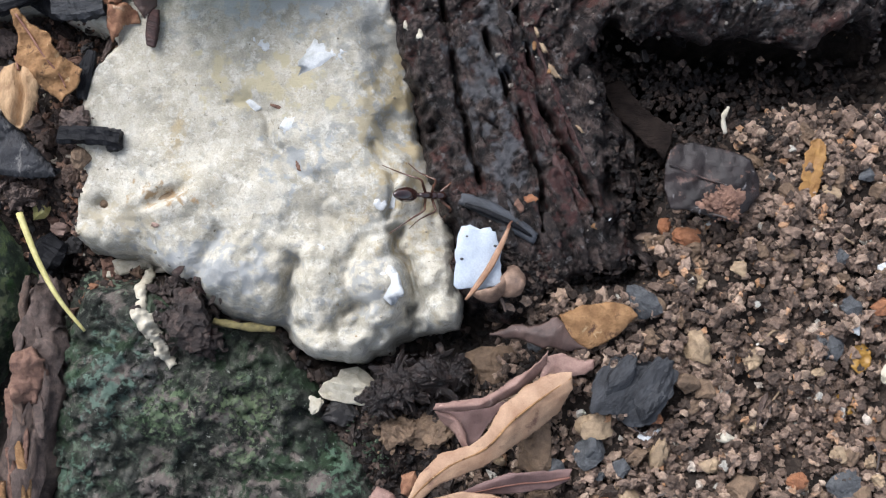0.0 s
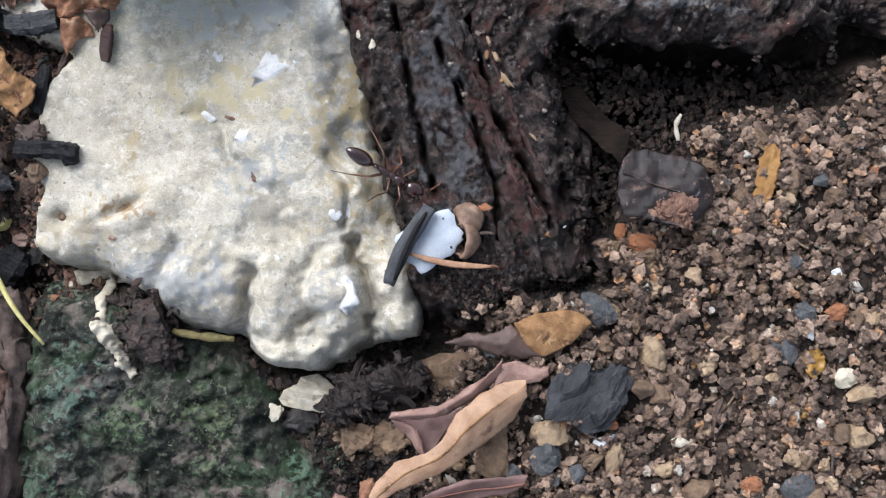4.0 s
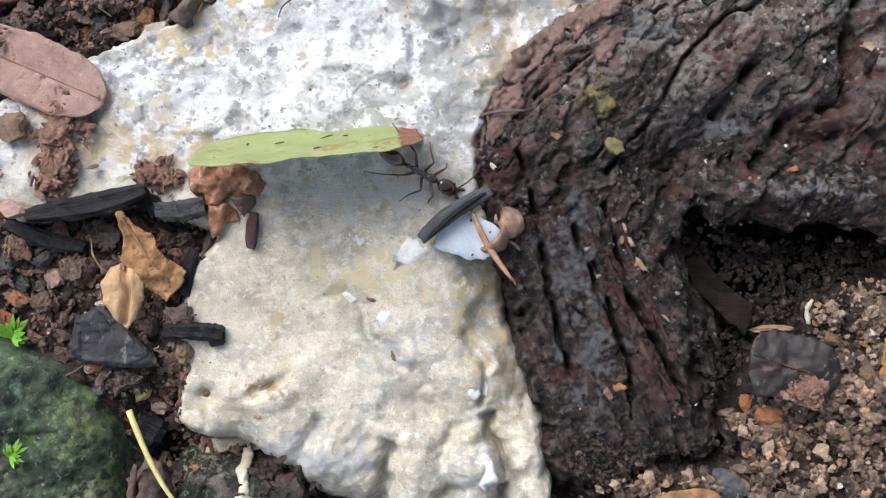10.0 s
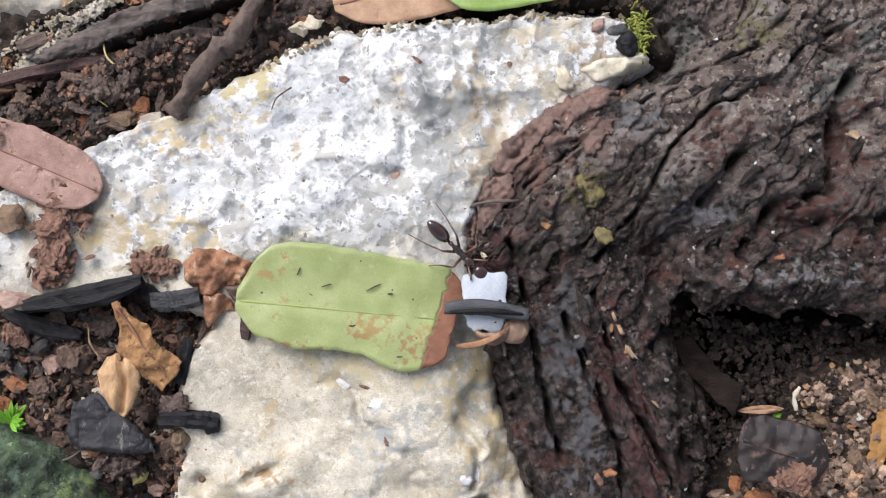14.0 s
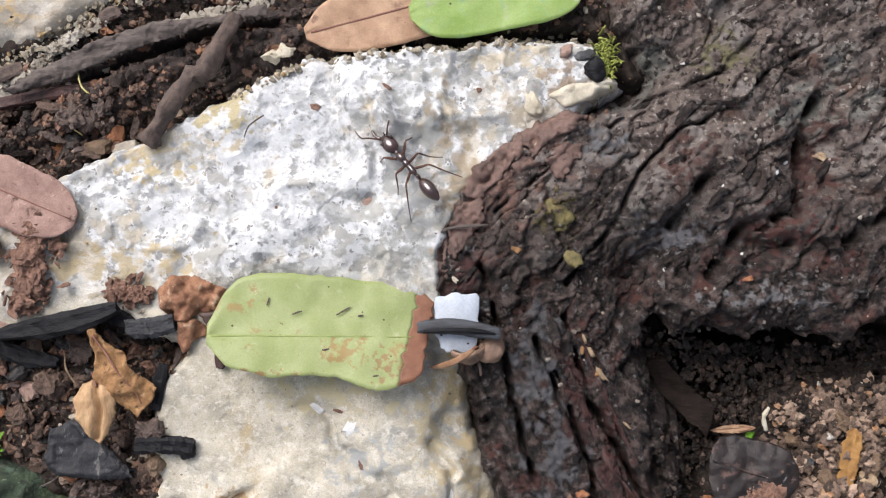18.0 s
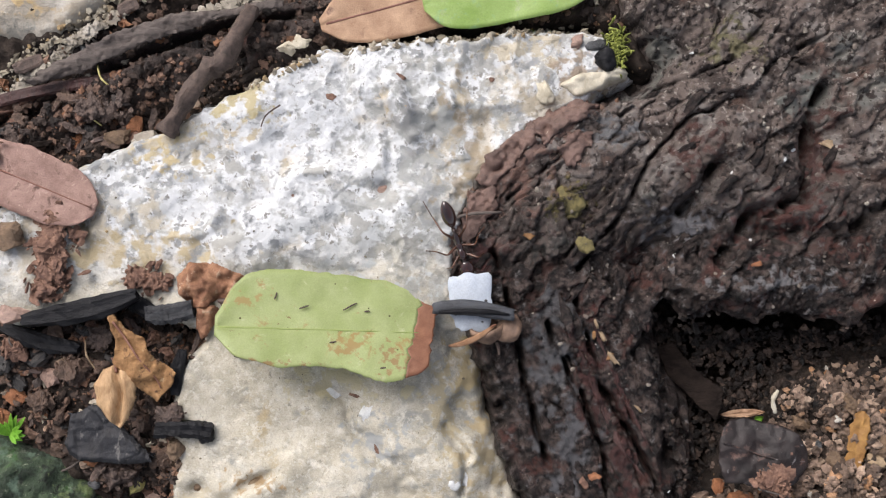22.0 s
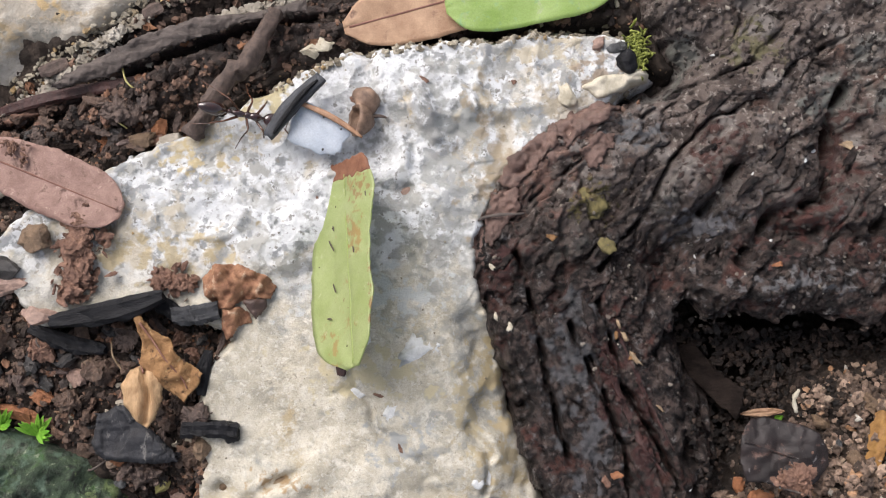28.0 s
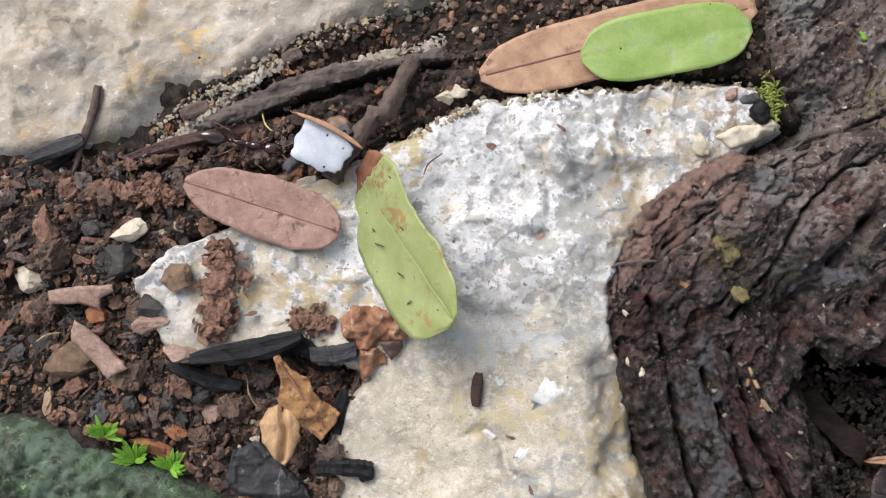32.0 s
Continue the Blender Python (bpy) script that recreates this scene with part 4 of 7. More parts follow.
    bm.faces.new(rings[0])
    bm.faces.new(rings[-1][::-1])
    bmesh.ops.recalc_face_normals(bm, faces=bm.faces)
    return bm


def splinter(name, label, x0, y0, x1, y1, width, mat, category="wood", height=None, z=None, tilt=0.0, seed=1, rough=0.15, taper=0.35, group="", sink=0.0):
    """A splinter that lies from one place to the other."""
    rng = np.random.default_rng(abs(seed + int(x0 + 3 * y0)))
    length, turn = math.hypot(x1 - x0, y1 - y0), math.degrees(math.atan2(y0 - y1, x1 - x0))
    bm = sliver_mesh(length, width, height or width * 0.7, rng, rough, taper)
    me = bpy.data.meshes.new(name)
    bm.to_mesh(me)
    bm.free()
    me.materials.append(mat)
    cx, cy = (x0 + x1) / 2, (y0 + y1) / 2
    if z is None:
        z = float(np.quantile(surface(np.linspace(x0, x1, 9), np.linspace(y0, y1, 9)), 0.7)) + (height or width * 0.7) * 0.025 * (1 - sink)
    ob = new(name, me)
    ob.matrix_basis = Matrix.Translation(P(cx, cy, z)) @ pose(0, 0, 0, 0, tilt, turn)
    return tagged(ob, label, category, group)


def tube(points, radii, sides=8, wobble=0.0, seed=0.0):
    """A limb through points (x, y in plan units, z in mm) with a radius at each."""
    bm = bmesh.new()
    pts = [P(*p) for p in points]
    fine, rad = [], []
    for i in range(len(pts) - 1):
        for s in np.linspace(0, 1, 5)[: 5 if i == len(pts) - 2 else 4]:
            a, b, c, d = pts[max(i - 1, 0)], pts[i], pts[i + 1], pts[min(i + 2, len(pts) - 1)]
            q = 0.5 * ((2 * b) + (c - a) * s + (2 * a - 5 * b + 4 * c - d) * s * s + (3 * b - a - 3 * c + d) * s**3)
            fine.append(q)
            rad.append(radii[i] + (radii[i + 1] - radii[i]) * s)
    rings = []
    for i, (q, r) in enumerate(zip(fine, rad)):
        way = (fine[min(i + 1, len(fine) - 1)] - fine[max(i - 1, 0)]).normalized()
        side = way.cross(Vector((0, 0, 1)))
        side = side.normalized() if side.length > 1e-4 else Vector((1, 0, 0))
        up = side.cross(way)
        ring = []
        for j in range(sides):
            a = 2 * math.pi * j / sides
            w = 1 + wobble * (noise.noise(Vector((i * 0.6, j * 1.1, seed))) + 0.7 * noise.noise(Vector((i * 1.9, j * 2.3, seed + 3))))
            ring.append(bm.verts.new(q + (side * math.cos(a) + up * math.sin(a)) * r * U * w))
        rings.append(ring)
    for a, b in zip(rings[:-1], rings[1:]):
        for j in range(sides):
            bm.faces.new((a[j], a[(j + 1) % sides], b[(j + 1) % sides], b[j]))
    bm.faces.new(rings[0][::-1])
    bm.faces.new(rings[-1])
    bmesh.ops.recalc_face_normals(bm, faces=bm.faces)
    return bm


def stick(name, label, points, radii, mat, category="twig", wobble=0.25, sides=9, seed=1.0):
    bm = tube(points, radii, sides, wobble, seed)
    me = bpy.data.meshes.new(name)
    bm.to_mesh(me)
    bm.free()
    me.materials.append(mat)
    me.polygons.foreach_set("use_smooth", [True] * len(me.polygons))
    return tagged(new(name, me), label, category)


def width_at(s, shape):
    """Half-width of a blade from 0 (base) to 1 (tip): shape is a row of (place, half-width)."""
    xs, ws = zip(*shape)
    return float(np.mean(np.interp([s - 0.03, s - 0.015, s, s + 0.015, s + 0.03], xs, ws)))


def blade(length, shape, curl=0.0, bow=0.0, wave=0.0, twist=0.0, rag=0.0, seed=0, n=46, m=14, start=0.0, stop=1.0, thick=2.2, sway=0.0, lower=None, slant=(0.0, 0.0), fold=0.0):
    """A leaf blade along x, from -length/2 to length/2, with thickness; sizes in plan units. curl lifts the margins, bow bends it
    along its length, rag frays the margin; lower: the other margin's shape; slant: how the two ends run askew."""
    bm = bmesh.new()
    grid = {}
    for i in range(n + 1):
        for j in range(m + 1):
            v = 2 * j / m - 1
            s0, s1 = (e + k * v + (0.35 * k * noise.noise(Vector((v * 3, 5, seed))) + 0.5 * k * noise.noise(Vector((v * 9, 5, seed))) if k else 0) for e, k in ((start, slant[0]), (stop, slant[1])))
            s = s0 + (s1 - s0) * i / n
            w = width_at(s, shape if v > 0 or not lower else lower)
            k = 1 if v > 0 else 7
            w *= 1 + rag * noise.noise(Vector((s * 9, k, seed))) + rag * 0.6 * noise.noise(Vector((s * 27, k, seed))) + rag * 0.35 * noise.noise(Vector((s * 70, k, seed)))
            y = v * w
            x = (s - 0.5) * length
            z = curl * y * y / 100 + bow * ((2 * s - 1) ** 2) * length / 10 + wave * noise.noise(Vector((s * 4, v * 1.2, seed))) + 0.35 * wave * noise.noise(Vector((s * 11, v * 3, seed)))
            z += fold * abs(y) + twist * (s - 0.5) * y - 1.2 * math.exp(-((v * 9) ** 2))
            y += sway * math.sin((s - 0.5) * math.pi) * length * 0.1
            for side in (0, 1):
                grid[i, j, side] = bm.verts.new((x * U, y * U, (z - side * thick) * U))
    for i in range(n):
        for j in range(m):
            bm.faces.new((grid[i, j, 0], grid[i + 1, j, 0], grid[i + 1, j + 1, 0], grid[i, j + 1, 0]))
            bm.faces.new((grid[i, j, 1], grid[i, j + 1, 1], grid[i + 1, j + 1, 1], grid[i + 1, j, 1]))
    for i in range(n):
        for j in (0, m):
            bm.faces.new((grid[i, j, 0], grid[i, j, 1], grid[i + 1, j, 1], grid[i + 1, j, 0]))
    for j in range(m):
        for i in (0, n):
            bm.faces.new((grid[i, j, 0], grid[i, j + 1, 0], grid[i, j + 1, 1], grid[i, j, 1]))
    bmesh.ops.remove_doubles(bm, verts=bm.verts, dist=1e-7)
    bmesh.ops.recalc_face_normals(bm, faces=bm.faces)
    return bm


def midrib(length, bow=0.0, wave=0.0, seed=0, width=2.6, start=0.02, stop=0.97, lift=0.6, sway=0.0):
    bm = bmesh.new()
    rings = []
    for i in range(31):
        s = start + (stop - start) * i / 30
        z = bow * ((2 * s - 1) ** 2) * length / 10 + wave * noise.noise(Vector((s * 4, 0, seed)))
        y0 = sway * math.sin((s - 0.5) * math.pi) * length * 0.1
        w = width * (1.2 - 0.8 * s)
        rings.append([bm.verts.new(((s - 0.5) * length * U, (y0 + w * c) * U, (z - 1.2 + lift + w * 0.7 * d) * U)) for c, d in ((-1, -1), (-0.5, 0.4), (0.5, 0.4), (1, -1))])
    for a, b in zip(rings[:-1], rings[1:]):
        for j in range(4):
            bm.faces.new((a[j], b[j], b[(j + 1) % 4], a[(j + 1) % 4]))
    bm.faces.new(rings[0])
    bm.faces.new(rings[-1][::-1])
    bmesh.ops.recalc_face_normals(bm, faces=bm.faces)
    return bm


OVAL = tuple((k / 24, max(4, 100 * (1 - abs(k / 12 - 1) ** 2.1) ** 0.75)) for k in range(25))
BLUNT = tuple((k / 24, max(8, 100 * (1 - abs(k / 12 - 1) ** 4.0) ** 0.5)) for k in range(25))


def scaled(shape, half):
    return tuple((s, w * half / 100) for s, w in shape)


def leaf(name, label, x0, y0, x1, y1, half, mat, shape=OVAL, vein=None, z=None, tilt=0.0, roll=0.0, category="leaf", lift=0.3, **bend):
    """A leaf lying from its base to its tip."""
    length, turn = math.hypot(x1 - x0, y1 - y0), math.degrees(math.atan2(y0 - y1, x1 - x0))
    cx, cy = (x0 + x1) / 2, (y0 + y1) / 2
    if z is None:
        z = float(surface(np.linspace(x0, x1, 9), np.linspace(y0, y1, 9)).max()) + lift - 0.5
    ob = new(name)
    ob.matrix_basis = Matrix.Translation(P(cx, cy, z)) @ pose(0, 0, 0, roll, tilt, turn)
    tagged(ob, label, category)
    part("blade", blade(length, scaled(shape, half), **bend), mat, ob)
    if vein:
        part("midrib", midrib(length, bend.get("bow", 0.0), bend.get("wave", 0.0), bend.get("seed", 0), sway=bend.get("sway", 0.0)), vein, ob)
    return ob


def crumbs(name, label, spots, mat, seed, category="soil", rough=0.45, level=1):
    """Many small crumbs in one mesh of loose pieces; spots: rows of x, y, radius in plan units, and a lift in millimetres."""
    rng = np.random.default_rng(seed)
    forms = [lumpy(level, rng, rough, facets=3) for _ in range(14)]
    spots = np.asarray(spots, float)
    z = surface(spots[:, 0], spots[:, 1])
    verts, faces, n = [], [], 0
    for (px, py, r, up), h in zip(spots, z):
        v, f = forms[rng.integers(len(forms))]
        q, _ = np.linalg.qr(rng.normal(size=(3, 3)))
        w = (v * rng.uniform(0.65, 1.15, 3)) @ q * r * U
        w = w * (1, 1, 0.8) + np.array(P(px, py, h + up + r * 0.05 * 0.3))
        verts.append(w)
        faces.append(f + n)
        n += len(v)
    ob = new(name, set_mesh(name, np.concatenate(verts).tolist(), np.concatenate(faces).tolist(), mat, level > 2))
    return tagged(ob, label, category, kind="stuff")


def scatter(rng, n, box, keep, small, large, power=2.2):
    """Places in a box where keep holds, with radii that are mostly small."""
    out = np.empty((0, 4))
    while len(out) < n:
        x, y = rng.uniform(box[0], box[2], n), rng.uniform(box[1], box[3], n)
        r = small + (large - small) * rng.uniform(0, 1, n) ** power
        ok = keep(x, y)
        out = np.concatenate([out, np.stack([x, y, r, 0 * r], 1)[ok]])
    return out[:n]


def crumble(name, label, line, half, n, mat, seed=0, small=4, large=13, category="soil", group="", stretch=1.0, z=None, core=0.6):
    """One thing that has fallen to bits along a line: many rough lumps grown together."""
    rng = np.random.default_rng(seed)
    pts = np.array(line, float)
    run = np.concatenate([[0], np.cumsum(np.hypot(*np.diff(pts, axis=0).T))])
    s = rng.uniform(0, 1, n)
    x, y = (np.interp(s * run[-1], run, pts[:, k]) for k in (0, 1))
    w = half * (1 - 0.6 * np.abs(2 * s - 1) ** 2)
    x, y = x + rng.normal(0, 0.5, n) * w, y + rng.normal(0, 0.5, n) * w
    h = surface(x, y) if z is None else np.full(n, z)
    h = np.maximum(h, np.quantile(h, 0.4))
    verts, faces, c = [], [], 0
    count = max(3, int(run[-1] / half * 1.6)) if core else 0
    for k in range(count + n):
        if k < count:
            v, f = lumpy(4, rng, 0.7, facets=5)
            g = (k + 0.5) / count
            px, py = (np.interp(g * run[-1], run, pts[:, m]) for m in (0, 1))
            r = half * rng.uniform(0.6, 0.85) * (1 - 0.4 * abs(2 * g - 1) ** 2)
            v = v * (1, 1, core) * r * U + np.array(P(px, py, (rest(px, py) if z is None else z) + r * 0.026))
        else:
            v, f = lumpy(2, rng, 0.7, facets=4)
            q, _ = np.linalg.qr(rng.normal(size=(3, 3)))
            r = 0.55 * (small + (large - small) * rng.uniform() ** 2)
            e = k - count
            v = (v * (stretch * 1.3, 1, 0.5)) @ q * r * U + np.array(P(x[e], y[e], h[e] + r * 0.025 + rng.uniform(0, 0.7 if core else 0.3)))
        verts.append(v)
        faces.append(f + c)
        c += len(v)
    centre = np.concatenate(verts).mean(0)
    ob = new(name, set_mesh(name, (np.concatenate(verts) - centre).tolist(), np.concatenate(faces).tolist(), mat, False))
    ob.location = centre
    return tagged(ob, label, category, group, "stuff")


def flake(name, label, outline, mat, height, category="", step=3, thick=0.12, parent=None, rag=2.5, seed=0):
    """A leaf, flake or slab of any outline (plan units); height(x, y, d) gives its upper face in millimetres, d: the distance from the rim."""
    pts = np.array(outline, float)
    xs, ys = (np.arange(pts[:, k].min() - 9, pts[:, k].max() + 9, step) for k in (0, 1))
    x, y = np.meshgrid(xs, ys)

    def depth(a, b):
        return inside(a, b, outline) + rag * (fbm(a, b, 16, 3, seed) + fbm(a, b, 50, 2, seed + 4))

    d = depth(x, y)
    gx, gy = depth(x + 0.5, y) - depth(x - 0.5, y), depth(x, y + 0.5) - depth(x, y - 0.5)
    size = np.maximum(gx * gx + gy * gy, 0.3)
    out = np.where(d < 0, -d, 0)
    x2, y2 = x + out * gx / size, y + out * gy / size
    z = height(x2, y2, np.maximum(d, 0))
    hold = d > -step * 0.9
    quad = hold[:-1, :-1] & hold[1:, :-1] & hold[:-1, 1:] & hold[1:, 1:]
    number = np.arange(x.size).reshape(x.shape)
    faces = np.stack([number[1:, :-1][quad], number[1:, 1:][quad], number[:-1, 1:][quad], number[:-1, :-1][quad]], 1)
    used = np.unique(faces)
    back = np.full(x.size, -1)
    back[used] = np.arange(len(used))
    centre = np.array(P(pts[:, 0].mean(), pts[:, 1].mean(), float(np.median(z))))
    if parent:
        centre = np.array(parent.location)
    verts = np.stack([(x2.ravel() - 784) * U, (441 - y2.ravel()) * U, z.ravel() * MM], 1)[used] - centre
    ob = new(name, set_mesh(name, verts.tolist(), back[faces].tolist(), mat))
    mod = ob.modifiers.new("thickness", "SOLIDIFY")
    mod.thickness, mod.offset = thick * MM, -1
    if parent:
        ob.parent = parent
        return tagged(ob, label)
    ob.location = centre
    return tagged(ob, label, category)


def tilted(z0, px, py, sx=0.0, sy=0.0, wave=0.3, size=60, seed=0, dome=0.0, wide=30):
    """A sloping, uneven face for flake(): z0 at the place (px, py), rising sx and sy millimetres in 100 units; dome sinks (or lifts) the rim."""
    return lambda x, y, d: z0 + sx * (x - px) / 100 + sy * (y - py) / 100 + wave * fbm(x, y, size, 4, seed) + dome * (np.sqrt(np.clip(d / wide, 0, 1)) - 1)


def draped(up=0.1, wave=0.15, seed=0, dome=0.3, wide=14):
    """A face for flake() that lies on what is below it."""
    return lambda x, y, d: np.maximum.reduce([surface(x.ravel() + a, y.ravel() + b) for a, b in ((0, 0), (8, 0), (-8, 0), (0, 8), (0, -8))]).reshape(x.shape) + up + wave * fbm(x, y, 24, 3, seed) + dome * (np.sqrt(np.clip(d / wide, 0, 1)) - 1)

# ---------------------------------------------------------------- parts of the root and of the rock
def on_body(name, label, parent, px, py, r, mat, squash, turn, seed, up=0.0, rough=0.3, facets=2, level=3):
    """A piece grown on or stuck to a large body."""
    rng = np.random.default_rng(abs(seed))
    v, f = lumpy(level, rng, rough, facets=facets)
    c, s = math.cos(radians(turn)), math.sin(radians(turn))
    v = v * np.array(squash) * r * U
    v = v @ np.array([[c, s, 0], [-s, c, 0], [0, 0, 1]])
    ob = new(name, set_mesh(name, v.tolist(), f.tolist(), mat))
    ob.location = P(px, py, rest(px, py) + up)
    ob.parent = parent
    return tagged(ob, label)


def strip_on_body(name, label, parent, line, half, mat, up=0.15, seed=0):
    """A strip of bark or wood that follows the body's relief along a line."""
    bm, rows, n = bmesh.new(), [], 40
    pts = np.array(line, float)
    run = np.concatenate([[0], np.cumsum(np.hypot(*np.diff(pts, axis=0).T))])
    for i in range(n + 1):
        s = i / n
        x, y = (float(np.interp(s * run[-1], run, pts[:, k])) for k in (0, 1))
        e = min(run[-1], s * run[-1] + 2), max(0, s * run[-1] - 2)
        dx, dy = (np.interp(e[0], run, pts[:, k]) - np.interp(e[1], run, pts[:, k]) for k in (0, 1))
        d = math.hypot(dx, dy)
        w = half * (1 - abs(2 * s - 1) ** 3) * (1 + 0.5 * noise.noise(Vector((s * 9, seed, 0)))) + 1
        row = []
        for j in range(7):
            v = (j / 3 - 1) * w
            qx, qy = x - dy / d * v, y + dx / d * v
            edge = 1 - abs(j / 3 - 1) ** 4
            row.append((qx, qy, up * edge - 0.5 * (1 - edge) + 0.25 * noise.noise(Vector((s * 14, j * 0.8, seed)))))
        rows.append(row)
    flat = np.array(rows).reshape(-1, 3)
    ground_h = surface(flat[:, 0], flat[:, 1]).reshape(n + 1, 7)
    smooth = np.array([np.convolve(np.pad(ground_h[:, j], 2, "edge"), np.ones(5) / 5, "valid") for j in range(7)]).T
    grid = [[bm.verts.new(P(q[0], q[1], max(h, g) + q[2])) for q, h, g in zip(r, hs, gs)] for r, hs, gs in zip(rows, smooth, ground_h)]
    for a, b in zip(grid[:-1], grid[1:]):
        for j in range(6):
            bm.faces.new((a[j], a[j + 1], b[j + 1], b[j]))
    bmesh.ops.recalc_face_normals(bm, faces=bm.faces)
    return part(name, bm, mat, parent, label)


strip_on_body("wood_strip", "red-brown bare wood between furrows", root, ((1011, 542), (1060, 645), (1120, 788), (1162, 841)), 8, RED_WOOD, 0.05, 1)
strip_on_body("wood_strip", "red-brown bare wood between furrows", root, ((1060, 542), (1121, 686), (1171, 788)), 6, RED_WOOD, 0.05, 2)
strip_on_body("bark_flap", "peeled reddish bark along the root's edge", root, ((864, 334), (903, 285), (980, 236), (1052, 179), (1115, 153)), 26, PURPLE_BARK, 0.0, 3)
strip_on_body("bark_flap", "peeled reddish bark along the root's edge", root, ((836, 353), (824, 421), (828, 499)), 14, PURPLE_BARK, 0.0, 4)
strip_on_body("bark_flap", "rusty red bark in a hollow", root, ((1340, 467), (1388, 433), (1456, 408)), 22, RED_WOOD, 0.0, 5)
strip_on_body("bark_flap", "rusty red bark in a hollow", root, ((1465, 340), (1480, 282), (1489, 234)), 18, RED_WOOD, 0.0, 6)
for k, outline in enumerate((((862, 300), (884, 254), (925, 226), (968, 200), (985, 222), (950, 252), (922, 290), (888, 326)), ((960, 205), (1000, 178), (1045, 158), (1085, 166), (1060, 196), (1018, 216), (985, 240)),
                             ((838, 372), (856, 326), (892, 312), (900, 344), (872, 384), (846, 420)), ((1000, 250), (1040, 214), (1075, 214), (1066, 246), (1030, 282)))):
    flake("bark_flap", "peeled red-brown bark plate with a broken rim", outline, PURPLE_BARK, draped(0.35, 0.5, 30 + k, 0.25, 8), parent=root, thick=0.4, rag=9, seed=50 + k)
rng = np.random.default_rng(5)
for px, py, r, mat, label in ((848, 452, 9, CREAM_CHIP, "cream chip on the bark"), (957, 401, 13, TAN_LEAF, "tan chip on the bark"), (1069, 578, 9, TAN_LEAF, "tan splinter on the bark"),
                              (1096, 618, 10, TAN_LEAF, "tan splinter on the bark"), (1436, 252, 7, WHITE_CHIP, "white grain"), (1415, 271, 5, WHITE_CHIP, "white grain"),
                              (1361, 414, 5, WHITE_CHIP, "white grain"), (1359, 457, 12, PEBBLE_RED, "rusty chip"), (1066, 832, 14, PEBBLE_RED, "rusty chip"),
                              (1256, 75, 5, WHITE_CHIP, "white grain"), (1289, -57, 12, SPROUT, "tiny green leaf"), (1319, 294, 5, WHITE_CHIP, "white grain"),
                              (1224, 439, 5, WHITE_CHIP, "white grain"), (1190, 441, 5, WHITE_CHIP, "white grain"), (1504, 243, 20, PEBBLE_TAN, "tan crust"),
                              (1173, 875, 8, TAN_LEAF, "tan chip on the bark"), (1202, 862, 4, WHITE_CHIP, "white grain"), (880, 561, 10, CREAM_CHIP, "cream chip on the bark"),
                              (1048, 843, 14, RUST, "reddish bark flake"), (1251, -81, 8, PEBBLE_TAN, "tan grain"), (855, 543, 9, CREAM_CHIP, "pale lichen")):
    on_body("bark_chip", label, root, px, py, r * 0.85, mat, (1, 0.6, 0.2), rng.uniform(0, 180), int(px), 0.1, 0.9, 6)
for n in range(46):
    px, py = rng.uniform(870, 1560), rng.uniform(-80, 960)
    if float(inside(np.array([px]), np.array([py]), ROOT)[0]) < 35:
        continue
    on_body("bark_plate", "", root, px, py, rng.uniform(12, 30), BARK, (1, rng.uniform(0.3, 0.6), 0.09), rng.uniform(25, 60) if py < 520 else rng.uniform(95, 120), n, 0.06, 0.9, 7)
for n, (px, py) in enumerate(((1072, 560), (1086, 584), (1101, 618), (1148, 712))):
    on_body("bark_splinter", "tan splintered fibre along a crack", root, px, py, 9 + 3 * (n % 3), PEBBLE_TAN, (1, 0.35, 0.35), 112 + 9 * (n % 4), 300 + n, 0.25, 0.9, 6)
moss_lichen = plain("olive_lichen", (0.06, 0.05, 0.02), (0.17, 0.14, 0.05), 0.6, 0.8)
on_body("lichen", "olive yellow lichen patch", root, 1029, 343, 30, moss_lichen, (0.8, 1, 0.12), 20, 77, 0.1, 0.5, 0)
on_body("lichen", "olive yellow lichen patch", root, 1054, 420, 16, moss_lichen, (0.8, 1, 0.12), 50, 78, 0.1, 0.5, 0)

for px, py, r, mat, squash, turn in ((616, 574, 17, WHITE_CHIP, (0.85, 1, 0.4), 8), (603, 675, 20, WHITE_CHIP, (0.8, 1, 0.35), 20), (667, 712, 19, WHITE_CHIP, (0.8, 1, 0.4), -20),
                                     (720, 602, 40, WHITE_CHIP, (1, 0.6, 0.25), 25), (548, 591, 9, WHITE_CHIP, (1, 0.8, 0.4), 0), (816, 842, 15, WHITE_CHIP, (0.8, 1, 0.5), 0),
                                     (841, 835, 14, WHITE_CHIP, (0.7, 1, 0.5), 0), (720, 918, 11, WHITE_CHIP, (1, 0.7, 0.4), -20), (838, 978, 30, WHITE_CHIP, (0.8, 1, 0.3), -30),
                                     (579, 883, 15, WHITE_CHIP, (1, 0.7, 0.25), 0), (741, 595, 14, WHITE_CHIP, (1, 0.7, 0.3), 0), (601, 570, 16, WHITE_CHIP, (0.7, 1, 0.3), 0)):
    on_body("mineral_chip", "white mineral chip in the stone", rock, px, py, r, mat, (squash[0], squash[1], squash[2] * 0.5), turn, int(px + py), -0.12, 0.7, 2)
